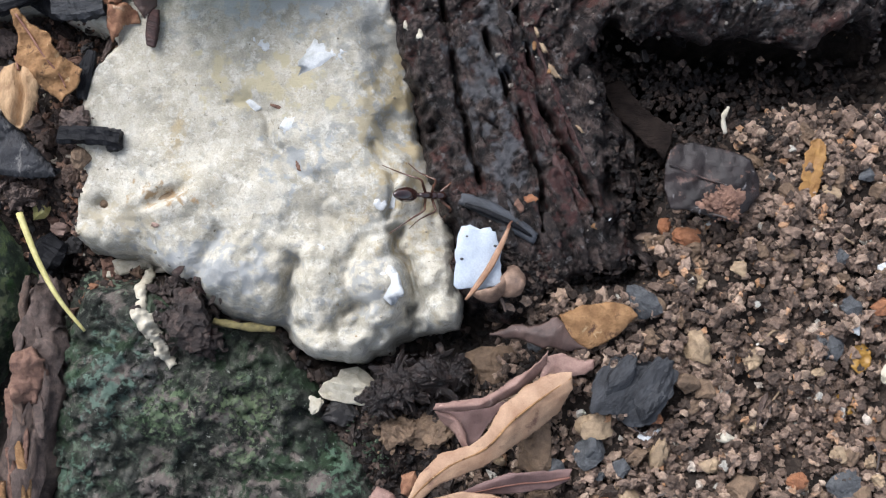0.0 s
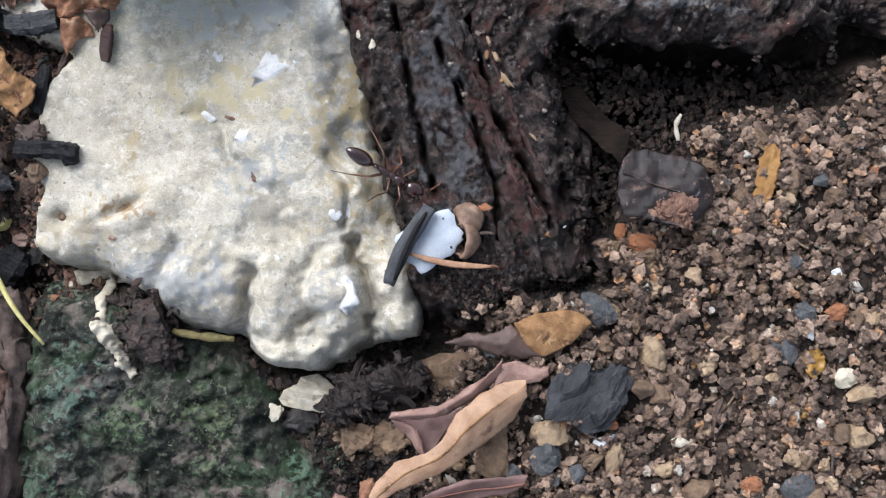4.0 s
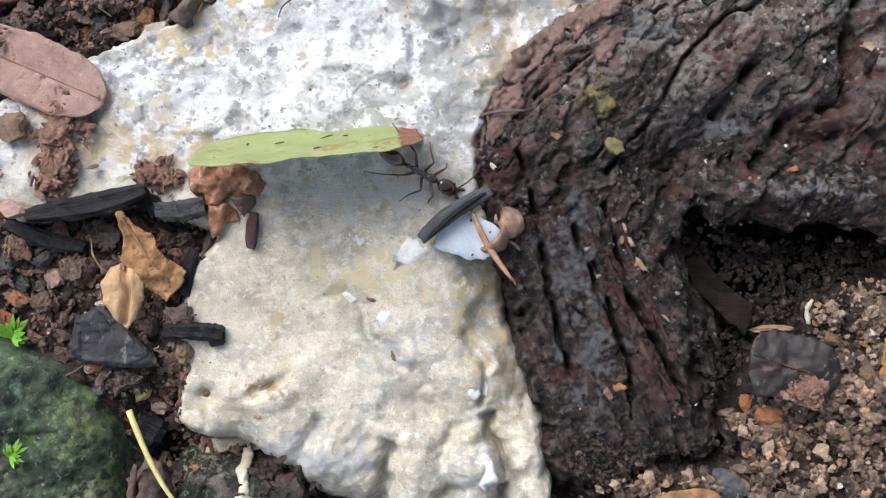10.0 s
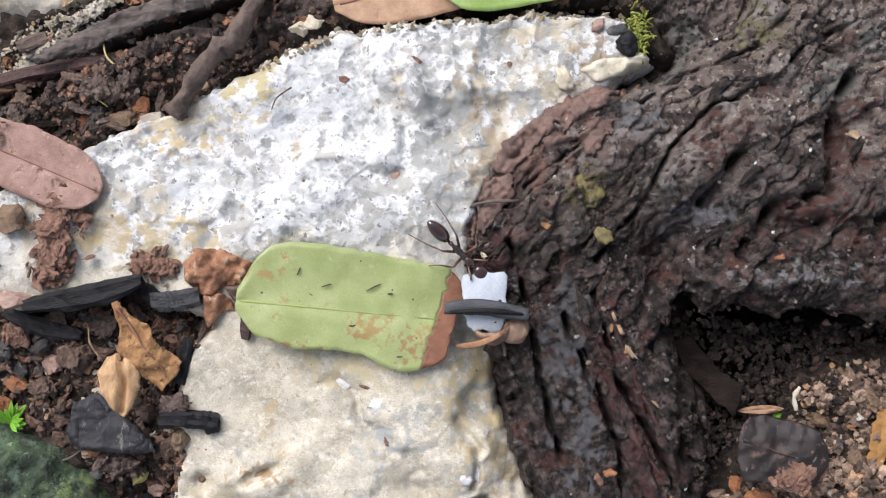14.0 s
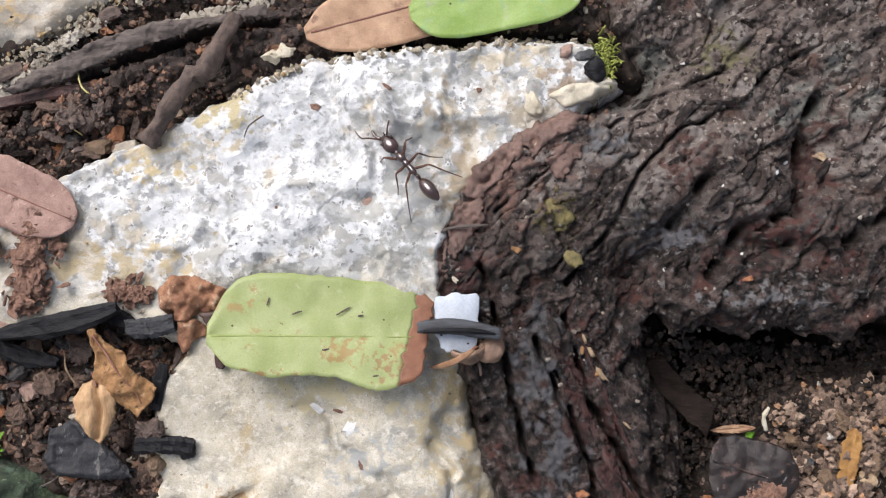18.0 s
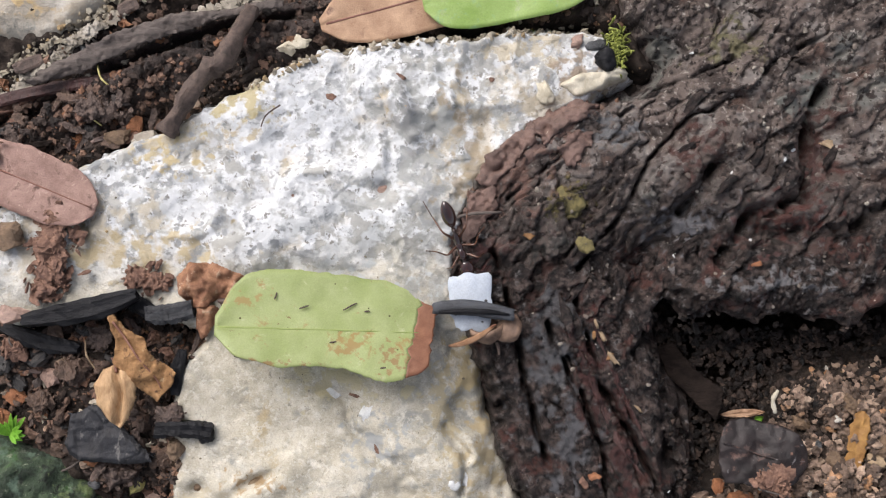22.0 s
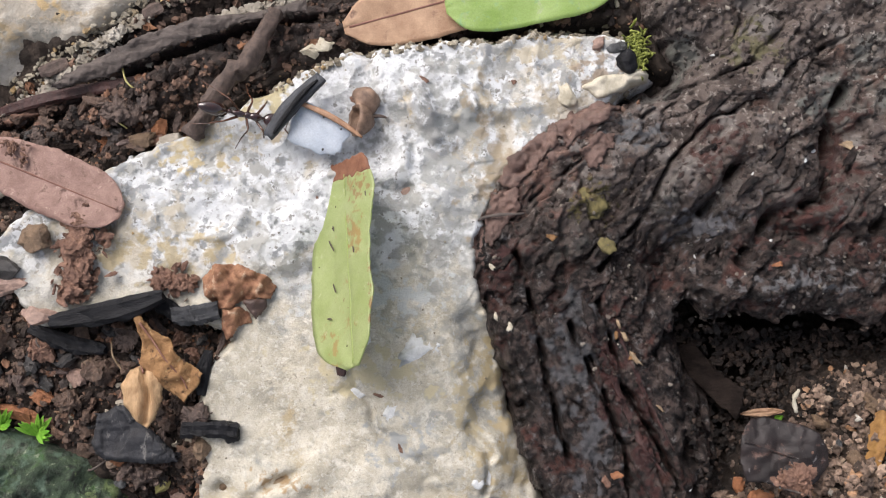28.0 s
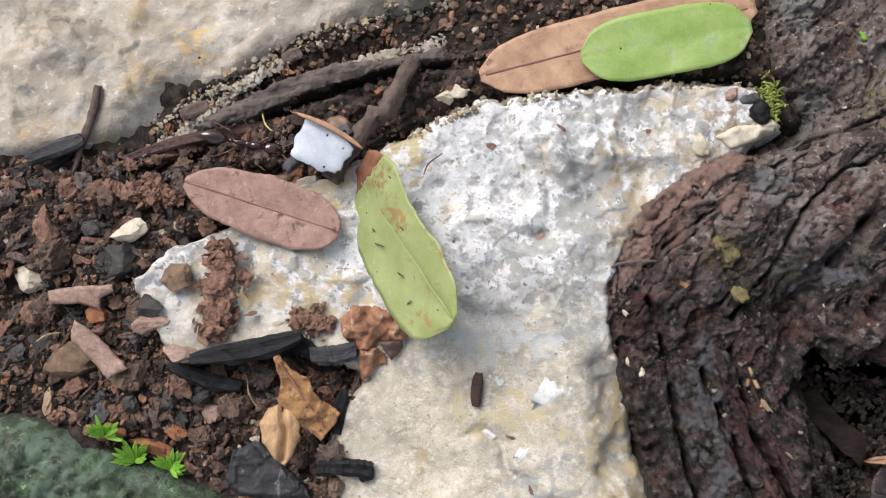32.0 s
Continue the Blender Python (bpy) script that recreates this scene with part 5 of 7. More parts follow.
for px, py, r, mat, squash, turn, label in ((1001, 221, 20, CREAM_CHIP, (1, 0.5, 0.2), 30, "cream crust"),
                                            (695, 315, 20, PINK_STONE, (1, 0.7, 0.3), 10, "pinkish nodule in a pit"), (606, 146, 13, RUST, (1, 0.5, 0.2), -10, "rusty fleck"),
                                            (731, 114, 13, RUST, (1, 0.4, 0.2), -25, "rusty fleck"), (894, 119, 7, RUST, (1, 0.8, 0.4), 0, "rusty fleck"), (536, 323, 6, RUST, (1, 0.8, 0.4), 0, "dark fleck"),
                                            (646, 684, 16, RUST, (1, 0.25, 0.15), -15, "rusty crack filling"), (353, 846, 13, PEBBLE_BROWN, (1, 1, 0.5), 0, "brown nodule in a pit"),
                                            (448, 883, 8, PINK_STONE, (1, 0.8, 0.4), 0, "pinkish nodule"), (680, 780, 10, RUST, (0.6, 1, 0.2), 30, "rusty fleck"),
                                            (456, 838, 26, PEBBLE_TAN, (1, 0.3, 0.2), 25, "tan filling in a slot"), (991, 143, 26, CREAM_CHIP, (0.8, 1, 0.6), 10, "knob of pale stone"),
                                            (1053, 49, 20, PINK_STONE, (0.6, 1, 0.5), -15, "brownish knob"), (1084, 59, 20, PEBBLE_GREY, (1, 0.8, 0.5), 0, "grey knob")):
    on_body("nodule", label, rock, px, py, r, mat, (squash[0] * 0.8, squash[1] * 0.8, squash[2] * 0.7), turn, int(px - py), 0.0, 0.6, 2)
flake("stone_flake", "long cream flake of stone on the rock's edge", ((1020, 129), (1053, 115), (1105, 101), (1150, 92), (1140, 119), (1094, 140), (1042, 152)), CREAM_CHIP, draped(0.3, 0.4, 41, 0.3, 7), "stone", thick=0.3, rag=5, seed=41)

# ---------------------------------------------------------------- loose soil
def off_bodies(x, y, gap=2):
    return (inside(x, y, WHITE_ROCK) < -gap) & (inside(x, y, ROOT) < -gap) & (inside(x, y, MOSSY) < 14) & (inside(x, y, GREEN) < -4) & (inside(x, y, BACK_ROCK) < 4)


def sandy(x, y):
    return (ground_z(x, y) > -4.0 + 2.0 * fbm(x, y, 40, 3, 8)) & off_bodies(x, y) & (x > 960 + 0.15 * (1300 - y)) & (y > 530 + 60 * fbm(x, y, 90, 2, 7) + 130 * ease(1640, 1480, x) + 110 * ease(1420, 1310, x))


def clumped(rng, n, box, keep, small, large, each, fine):
    """Crumbs heaped together into clods: rows of x, y, radius and lift for crumbs()."""
    out = []
    for px, py, r, _ in scatter(rng, n, box, keep, small, large, 1.5):
        k = int(each * (r / large) ** 1.3) + 3
        a, q = rng.uniform(0, 2 * math.pi, k), np.sqrt(rng.uniform(0, 1, k))
        size = fine[0] + (fine[1] - fine[0]) * rng.uniform(0, 1, k) ** 2.0
        out.append(np.stack([px + r * q * np.cos(a), py + r * q * np.sin(a) * 0.85, size, np.sqrt(1 - 0.95 * q * q) * r * 0.05 * 1.15], 1))
    return np.concatenate(out)


rng = np.random.default_rng(21)
crumbs("soil_crumbs", "crumbly brown sandy soil with tan and orange grains", scatter(rng, 4500, (960, 530, 1800, 1440), sandy, 2.2, 9, 1.9), CRUMB, 22, rough=1.0, level=2)
crumbs("soil_clods", "crumbly brown clods of sandy soil", clumped(rng, 620, (960, 560, 1800, 1440), sandy, 13, 31, 18, (3.2, 11)), CRUMB, 23, rough=1.0, level=2)
crumbs("soil_clods", "crumbly brown clods of sandy soil", scatter(rng, 330, (960, 600, 1800, 1440), sandy, 8, 15, 1.5), CRUMB, 34, rough=1.0, level=3)


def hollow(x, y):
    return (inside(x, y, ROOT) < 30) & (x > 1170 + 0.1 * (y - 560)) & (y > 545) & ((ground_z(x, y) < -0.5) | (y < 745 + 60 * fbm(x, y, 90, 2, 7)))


# crumb colour darkened here for the shade under the root
crumbs("soil_crumbs", "damp crumbs down in the hollow, coloured dark for its shade", scatter(rng, 2600, (1170, 540, 1700, 900), hollow, 2, 9, 1.8), SHADED_CRUMB, 33, rough=1.1, level=2)


def litter(x, y):
    return off_bodies(x, y, -4) & (x < 420) & (y > 60)


crumbs("litter_crumbs", "dark damp litter crumbs with rusty bits", scatter(rng, 3000, (-420, 90, 420, 1050), litter, 2.5, 11, 1.8), DARK_CRUMB, 24, rough=1.0, level=2)


def flank(x, y):
    d = inside(x, y, WHITE_ROCK) + 26 * fbm(x, y, 60, 3, 6)
    return (d > -30) & (d < 20) & (x < 420) & (y > 520) & (y < 900)


crumbs("litter_crumbs", "dark crumbs spilled over the rock's flank", scatter(rng, 700, (230, 520, 420, 900), flank, 2, 9, 1.8), DARK_CRUMB, 35, rough=1.0, level=2)
for k, (px, py, r, _) in enumerate(scatter(rng, 240, (-400, 130, 380, 960), litter, 9, 24, 1.3)):
    stone("earth_clod", "dark damp crumbly clod in the litter", px, py, r, (BROWN_EARTH, TWIG, PEBBLE_DARK, RUST, BROWN_EARTH, GREY_WOOD, RUST, PEBBLE_DARK)[k % 8], (1, rng.uniform(0.5, 0.9), 0.6), rng.uniform(0, 180), k, 0.8, 7, 3, 0.3, "soil", "clods in the litter")

for k, (px, py, r, _) in enumerate(scatter(rng, 110, (-400, 130, 400, 960), litter, 12, 32, 1.4)):
    a = rng.uniform(0, math.pi)
    splinter("wood_splinter", "dark damp splinter of rotten wood in the litter", px - r * math.cos(a), py - r * math.sin(a), px + r * math.cos(a), py + r * math.sin(a), r * rng.uniform(0.35, 0.7), (TWIG, DARK_WOOD, RUST, TWIG, BROWN_ROT, BROWN_EARTH)[k % 6], "wood",
             tilt=rng.uniform(-16, 16), seed=k, rough=0.5, taper=0.6, group="splinters in the litter")
crumbs("litter_grit", "fine dark damp grit in the litter", scatter(rng, 2600, (-420, 90, 420, 1050), litter, 1.5, 5, 1.8), DARK_CRUMB, 25, rough=0.7, level=2)


GAP = ((1110, 140), (1040, 172), (960, 206), (900, 250), (858, 296), (834, 350), (815, 410), (803, 475))


def gap(x, y):
    return along(x, y, GAP)[0] < 9 + 10 * fbm(x, y, 40, 2, 12)


crumbs("gap_crumbs", "brown crumbs packed between rock and root", scatter(rng, 170, (780, 120, 1120, 480), gap, 2, 6, 1.8) - np.array((0, 0, 0, 0.45)), DARK_CRUMB, 36, rough=1.0, level=2)


def trough(x, y):
    return off_bodies(x, y, -2) & (y < 260) & (x < 1150)


crumbs("litter_crumbs", "dark crumbs of rotten wood in the crevice", scatter(rng, 2400, (-420, -250, 1150, 260), trough, 2.5, 11, 1.8), DARK_CRUMB, 26, rough=1.1, level=2)


def foot(x, y):
    return off_bodies(x, y, -3) & (x > 640) & (x < 1080) & (y > 1060)


crumbs("litter_crumbs", "dark crumbs at the foot of the stones", scatter(rng, 1300, (640, 1040, 1080, 1450), foot, 3, 11, 1.8), SHADED_CRUMB, 27, rough=1.1, level=2)


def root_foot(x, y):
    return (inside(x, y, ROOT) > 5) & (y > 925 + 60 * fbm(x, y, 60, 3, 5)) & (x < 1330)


crumbs("soil_crumbs", "dark crumbs over the root's foot", scatter(rng, 900, (950, 860, 1330, 1010), root_foot, 1.5, 6, 2.0), SHADED_CRUMB, 28, rough=1.1, level=2)


def root_top(x, y):
    return (inside(x, y, ROOT) > 10) & (fbm(x, y, 90, 3, 19) > -0.1)


crumbs("bark_crumbs", "dark bark crumbs on the root", scatter(rng, 900, (830, -180, 1700, 700), root_top, 2, 7, 2.0), island_material("bark_crumbs", ((0.0, (0.015, 0.011, 0.01)), (0.5, (0.05, 0.036, 0.03)), (0.85, (0.11, 0.085, 0.07)), (0.985, (0.42, 0.38, 0.32))), 0.55), 29)


def rims(x, y):
    a, b = inside(x, y, BACK_ROCK), inside(x, y, WHITE_ROCK)
    return ((a > -6) & (a < 30) & (x > -60)) | ((b > 0) & (b < 26) & (y < 140) & (x > 380))


crumbs("stone_crumbs", "cream limestone crumbs along the stone's rim", scatter(rng, 600, (-60, -160, 1110, 140), rims, 2, 9, 2.0), CHALK_CRUMB, 30, rough=1.0, level=2)
crumbs("stone_crumbs", "pale grit on the limestone", scatter(rng, 110, (-60, 20, 960, 1100), lambda x, y: inside(x, y, WHITE_ROCK) > 20, 1.2, 4, 2.5), CHALK_CRUMB, 31)

# ---------------------------------------------------------------- fallen wood in the crevice behind the white rock
splinter("bark_strip", "long thin red-brown strip of bark", -94, 181, 281, 63, 24, RED_WOOD, "bark", 14, -1.8, 0, 4, 0.2, 0.3)
splinter("wood_chip", "flat dark wood chip lying on pale rock", 6, 73, 61, 58, 26, TWIG, "wood", 10)
splinter("wood_chip", "dark brown wood chip in the crevice", 206, -27, 243, -43, 26, TWIG, "wood", 12)
stick("twig", "forked dark twig with a knot lying on the rock", [(309, 209, 1.2), (335, 168, 1.6), (381, 98, 1.6), (412, 78, 1.5), (438, 22, 0.6), (459, -24, -0.2)], [17, 15, 15, 19, 15, 14], TWIG, wobble=0.7, sides=14)
stick("twig", "thin dry brown twig with a swollen end", [(-196, 189, -1.5), (-174, 136, -1.0), (-153, 78, -0.6), (-143, 25, -0.6)], [4, 6, 9, 7], TWIG, wobble=0.5)
splinter("charcoal", "grey-black charcoal piece by the pale rock", -274, 173, -174, 121, 34, GREY_CHAR, "charcoal", 26)
splinter("charcoal", "black charcoal sliver by the pale rock", -279, 195, -195, 149, 16, CHARCOAL, "charcoal", 14)
stick("root_hair", "fine pale root hair in the crevice", [(170, 74, -1.0), (178, 100, -0.8), (202, 121, -1.0)], [2, 1.8, 1.2], STRAW, "root hair", 0.1, 6)
stick("root_hair", "fine pale root hair in the crevice", [(144, 163, -1.2), (176, 186, -1.2)], [1.8, 1.2], STRAW, "root hair", 0.1, 6)
stick("root_hair", "fine dark curved hair lying on the chalky rock", [(515, 161, rest(515, 161) + 0.3), (490, 180, rest(490, 180) + 0.4), (481, 201, rest(481, 201) + 0.3)], [1.5, 1.5, 1.1], TWIG, "root hair", 0.1, 6)
stick("twig", "thin grey twig lying across the root", [(816, 372, 2.0), (850, 362, 2.4), (909, 359, 2.6)], [4, 3, 2], GREY_WOOD, wobble=0.3)

# ---------------------------------------------------------------- leaves
under = leaf("leaf", "dry pinkish-brown leaf under a green one", 585, 11, 1101, -119, 62, PINK_TAN, BLUNT, RED_VEIN, 0.2, curl=0.05, wave=3, rag=0.03, seed=4)
leaf("leaf", "fresh green oval leaflet lying on a dry leaf", 773, -20, 1088, -77, 62, FRESH_LEAF, BLUNT, None, 1.1, curl=0.05, wave=3, rag=0.02, seed=5)
leaf("leaf", "narrow orange-brown leaf scrap on the soil", 1530, 826, 1550, 722, 17, ORANGE_LEAF, BLUNT, None, None, lift=1.3, curl=0.3, wave=3, rag=0.35, seed=15)
stone("rock_chip", "pale cream knob of stone by the twig", 260, 211, 28, BACK_STONE, (1, 0.6, 0.5), 20, 3, 0.4, 6, 3, 0.4)
leaf("leaf", "ochre translucent leaf scrap on the soil", 1623, 1061, 1619, 1113, 18, OCHRE, OVAL, None, None, lift=1.2, curl=0.3, wave=4, rag=0.15, seed=21)
leaf("leaf", "ochre translucent leaf scrap on the soil", 1588, 1151, 1620, 1174, 16, OCHRE, BLUNT, None, None, lift=1.2, curl=0.3, wave=4, rag=0.2, seed=22)
leaf("leaf", "straw-coloured narrow leaf over the round leaf", 1326, 742, 1411, 738, 8, PINK_TAN, OVAL, None, None, lift=2.4, curl=0.2, wave=4, rag=0.1, seed=23)


# leaves with outlines of their own
half = thing("leaf", "flat brown leaf, half rotten dark and half tan", "leaf", at=(1132, 1044, 2.6))
flake("tan_half", "dry tan half of the leaf", ((1112, 1022), (1153, 1007), (1197, 999), (1235, 1005), (1244, 1021), (1225, 1045), (1198, 1066), (1165, 1079), (1137, 1058), (1126, 1041)), TAN_LEAF, tilted(3.0, 1178, 1029, 0.3, -0.5, 0.7, 80, 6, 0.5, 40), parent=half, rag=3, seed=3)
flake("rotten_half", "dark rotten half of the leaf", ((980, 1063), (1022, 1046), (1060, 1037), (1093, 1038), (1110, 1024), (1127, 1040), (1138, 1058), (1166, 1079), (1127, 1082), (1088, 1076), (1050, 1063), (1012, 1059)), BROWN_ROT, tilted(2.9, 1178, 1029, 0.3, -0.5, 0.7, 80, 6, 0.5, 40), parent=half, rag=6, seed=4)


def ridged(line, crest, fall, wave=0.35, seed=0, power=1.0):
    """A face that is highest along a line and falls away from it by so many millimetres in 100 units."""
    def face(x, y, d):
        off, run = along(x, y, line)
        return np.interp(run, *crest) - fall * (off / 100) ** power + wave * fbm(x, y, 70, 3, seed) + 0.12 * fbm(run * 0.15, off, 9, 2, seed + 3)
    return face


def ribbed(label, outline, mat, face, rib, vein=RED_VEIN, **more):
    """A dry leaf of its own outline with a raised midrib along a line."""
    pts = np.array(rib, float)
    mid = pts[len(pts) // 2]
    zs = face(pts[:, 0], pts[:, 1], np.full(len(pts), 20.0))
    ob = thing("leaf", label, "leaf", at=(*mid, float(zs.mean())))
    flake("blade", "", outline, mat, face, parent=ob, **more)
    part("midrib", tube([(*q, float(z) + 0.02) for q, z in zip(pts, zs)], list(np.linspace(2.4, 1.0, len(pts))), 6), vein, ob).matrix_parent_inverse = ob.matrix_basis.inverted()


curl = thing("leaf", "curled tan dry leaf twisted along its length", "leaf", at=(1012, 1192, 3.2))
CREST = ((1134, 1124), (1088, 1155), (1037, 1193), (997, 1237), (938, 1267), (893, 1305), (861, 1346))
flake("blade", "", ((1135, 1114), (1098, 1118), (1061, 1137), (1021, 1170), (994, 1215), (970, 1233), (919, 1251), (890, 1284), (861, 1346), (880, 1339), (917, 1302), (960, 1284), (998, 1266), (1040, 1239), (1083, 1211), (1115, 1184), (1137, 1143)), PINK_TAN, ridged(CREST, ((0, 120, 300, 500), (3.2, 4.2, 3.8, 2.6)), 6.0, 0.4, 8, 1.7), parent=curl, rag=2, seed=5)
line = np.array(CREST, float)
high = ridged(CREST, ((0, 120, 300, 500), (3.2, 4.2, 3.8, 2.6)), 6.0, 0.4, 8, 1.7)(line[:, 0], line[:, 1], 0)
part("midrib", tube([(*q, float(z) - 0.02) for q, z in zip(line, high)], [1.2, 1.8, 2, 2, 1.8, 1.4, 0.8], 6), TAN_LEAF, curl).matrix_parent_inverse = curl.matrix_basis.inverted()
lip = thing("leaf", "rolled rose-brown dry leaf with a dark inside", "leaf", at=(973, 1170, 3.0))
flake("rolled_rim", "rose-brown rolled rim", ((1097, 1076), (1080, 1101), (1045, 1123), (1012, 1146), (985, 1159), (942, 1165), (915, 1168), (911, 1178), (929, 1181), (969, 1179), (1007, 1173), (1045, 1151), (1077, 1128), (1096, 1106)), ROSE_LEAF, ridged(((1097, 1082), (1045, 1134), (986, 1168), (915, 1174)), ((0, 150, 300), (3.6, 3.9, 3.3)), 6, 0.3, 9), parent=lip, rag=2, seed=6)
flake("inside", "dark brown inside of the roll", ((917, 1182), (970, 1179), (1013, 1173), (1035, 1167), (1003, 1206), (987, 1233), (970, 1242), (959, 1212), (937, 1193)), MAUVE_LEAF, tilted(1.4, 973, 1183, 0.0, 0.3, 0.4, 60, 4), parent=lip, seed=7)
flake("lower_lip", "curled lower lip of the leaf", ((911, 1180), (934, 1184), (956, 1199), (969, 1220), (970, 1245), (957, 1239), (946, 1221), (923, 1196)), ROSE_LEAF, ridged(((915, 1182), (948, 1196), (969, 1239)), ((0, 90), (3.1, 2.6)), 5, 0.2, 3), parent=lip, seed=8)
flake("leaf_end", "mauve-brown tip of the leaf", ((1096, 1091), (1121, 1083), (1154, 1094), (1177, 1095), (1176, 1109), (1160, 1121), (1127, 1126), (1100, 1122), (1081, 1132)), ROSE_LEAF, tilted(2.6, 1141, 1105, -0.4, 0.6, 0.5, 60, 5, 0.3, 20), parent=lip, rag=3, seed=9)
ribbed("grey-mauve dry leaf lying on the soil", ((1142, 1274), (1135, 1296), (1103, 1311), (1059, 1317), (1015, 1319), (972, 1325), (950, 1315), (988, 1298), (1037, 1282), (1091, 1277)), MAUVE_LEAF, ridged(((1141, 1280), (1053, 1283), (955, 1314)), ((0, 200), (2.4, 2.8)), 3.0, 0.4, 5), ((1138, 1290), (1103, 1296), (1053, 1301), (1004, 1309), (961, 1317)), seed=10)
ribbed("dry pinkish-tan leaf lying on the soil", ((842, 1379), (863, 1349), (906, 1324), (960, 1312), (1009, 1313), (1042, 1328), (1075, 1354), (1027, 1372), (918, 1400)), PINK_TAN, tilted(3.0, 957, 1342, 0.1, -0.9, 0.8, 90, 7, 0.5, 50), ((855, 1371), (907, 1351), (972, 1341), (1026, 1344), (1067, 1354)), seed=11)
flake("leaf", "small red-brown leaf edge on the soil", ((805, 1327), (821, 1310), (846, 1321), (863, 1348), (841, 1360), (808, 1354)), ROSE_LEAF, tilted(2.2, 820, 1334, 0.1, 0.0, 0.3, 50, 8, 1.0, 30), "leaf", seed=12)
flake("leaf", "crisp orange-brown leaf edge behind the curled leaf", ((861, 1292), (883, 1285), (889, 1300), (873, 1328), (861, 1322)), SCRAP, tilted(1.8, 872, 1310, 0, 0, 0.3, 40, 9, 0.6, 15), "leaf", seed=13)
ribbed("round dark wet leaf with a paler rim", ((1312, 734), (1339, 730), (1371, 739), (1404, 746), (1431, 760), (1451, 793), (1450, 819), (1428, 846), (1399, 864), (1372, 862), (1329, 847), (1297, 847), (1287, 809), (1288, 772), (1299, 745)), DARK_LEAF, tilted(2.7, 1374, 809, 0.2, 0.3, 1.2, 90, 14, 0.5, 30), ((1296, 772), (1339, 788), (1393, 804), (1442, 809)), vein=DARK_LEAF, seed=14)
ribbed("torn tan dry leaf with a ragged end", ((202, 530), (218, 528), (238, 555), (268, 571), (293, 610), (330, 634), (318, 662), (296, 688), (266, 668), (243, 642), (214, 617), (222, 580)), TAN_LEAF, tilted(2.6, 258, 597, 0.5, 0.3, 1.6, 50, 16, 0.3, 20), ((219, 544), (238, 571), (265, 608), (293, 644), (302, 663)), rag=3, seed=16)
roll = thing("leaf", "small folded tan dry leaf with a deep midrib", "leaf", at=(223, 679, 2.4))
flake("blade", "", ((198, 630), (226, 618), (258, 641), (257, 680), (246, 712), (229, 735), (209, 720), (188, 690), (182, 655)), PALE_TAN, lambda x, y, d: 2.5 + 0.3 * fbm(x, y, 40, 3, 4) - 0.9 * np.exp(-(along(x, y, ((223, 627), (233, 676), (226, 722)))[0] / 6) ** 2) + 0.8 * np.sqrt(np.clip(d / 16, 0, 1)), parent=roll, seed=17)
part("petiole", tube([(223, 634, 2.6), (219, 622, 2.4), (211, 609, 2.0)], [2.4, 2, 1.4], 6), RED_VEIN, roll).matrix_parent_inverse = roll.matrix_basis.inverted()
flake("leaf", "crumpled rusty leaf scrap by the charcoal", ((328, 466), (352, 442), (391, 440), (420, 452), (448, 464), (460, 486), (450, 506), (422, 506), (400, 508), (385, 522), (356, 524), (334, 498)), SCRAP, draped(0.9, 1.3, 18, 0.4, 18), "leaf", rag=4, seed=18)
flake("leaf", "orange-brown torn leaf scrap on the rock", ((365, 524), (393, 515), (411, 530), (414, 549), (390, 558), (383, 574), (365, 580), (362, 549)), SCRAP, draped(0.7, 0.9, 19, 0.3, 12), "leaf", rag=4, seed=19)
flake("leaf", "dark grey curled leaf scrap by the rusty one", ((401, 508), (441, 502), (443, 517), (423, 545), (414, 533)), BROWN_ROT, draped(0.9, 0.7, 21, 0.4, 12), "leaf", rag=4, seed=20)

# flat pieces of wood and charcoal
strip = thing("bark_strip", "grey weathered strip of bark on the thin root", "bark", at=(255, 26, -0.3))
flake("bark", "", ((42, 105), (82, 75), (140, 47), (197, 21), (255, 0), (327, -15), (400, -26), (472, -37), (515, -46), (515, -26), (443, -11), (371, 3), (299, 26), (227, 55), (154, 82), (104, 100), (60, 115)), GREY_WOOD, lambda x, y, d: -0.3 + 0.9 * fbm(x, y, 70, 4, 3) + 0.3 * plates(x * 0.6 + y * 0.4, y, 26, 8)[0] + 0.18 * plates(x, y, 9, 9)[0] + 0.25 * (np.sqrt(np.clip(d / 12, 0, 1)) - 1), parent=strip, thick=0.5, rag=5, seed=21)
flake("bark", "rusty pink broken end", ((-59, 169), (-34, 149), (10, 131), (46, 120), (39, 134), (-4, 154), (-48, 178)), RUST, draped(0.5, 0.6, 4, 0.5, 12), parent=strip, thick=0.4, rag=5, seed=22)
flake("wood_chip", "flat dark plank of wood stuck in the hollow", ((1207, 615), (1241, 603), (1271, 645), (1331, 697), (1312, 749), (1278, 719), (1233, 674)), DARK_WOOD, tilted(-5.0, 1228, 647, 0.8, 1.0, 0.5, 60, 23), "wood", thick=0.6, rag=4, seed=23)
flake("charcoal", "large black flaky charcoal shard with pale scratches", ((122, 716), (142, 707), (160, 696), (175, 698), (209, 730), (233, 754), (258, 783), (268, 802), (238, 807), (199, 806), (175, 801), (138, 799), (114, 790), (109, 769)), FLAKY_CHAR, lambda x, y, d: rest(174, 768) + 1.6 + 0.25 * fbm(x * 0.4, y, 20, 3, 5) + 0.5 * (cells(x, y, 46, 6)[2] - 0.5) + 0.4 * (np.clip(d / 9, 0, 1) - 1), "charcoal", thick=1.0, rag=3, seed=24)
bark = thing("bark_piece", "rough grey-brown stick of bark with a rusty broken end", "bark", at=(234, 1041, 0))
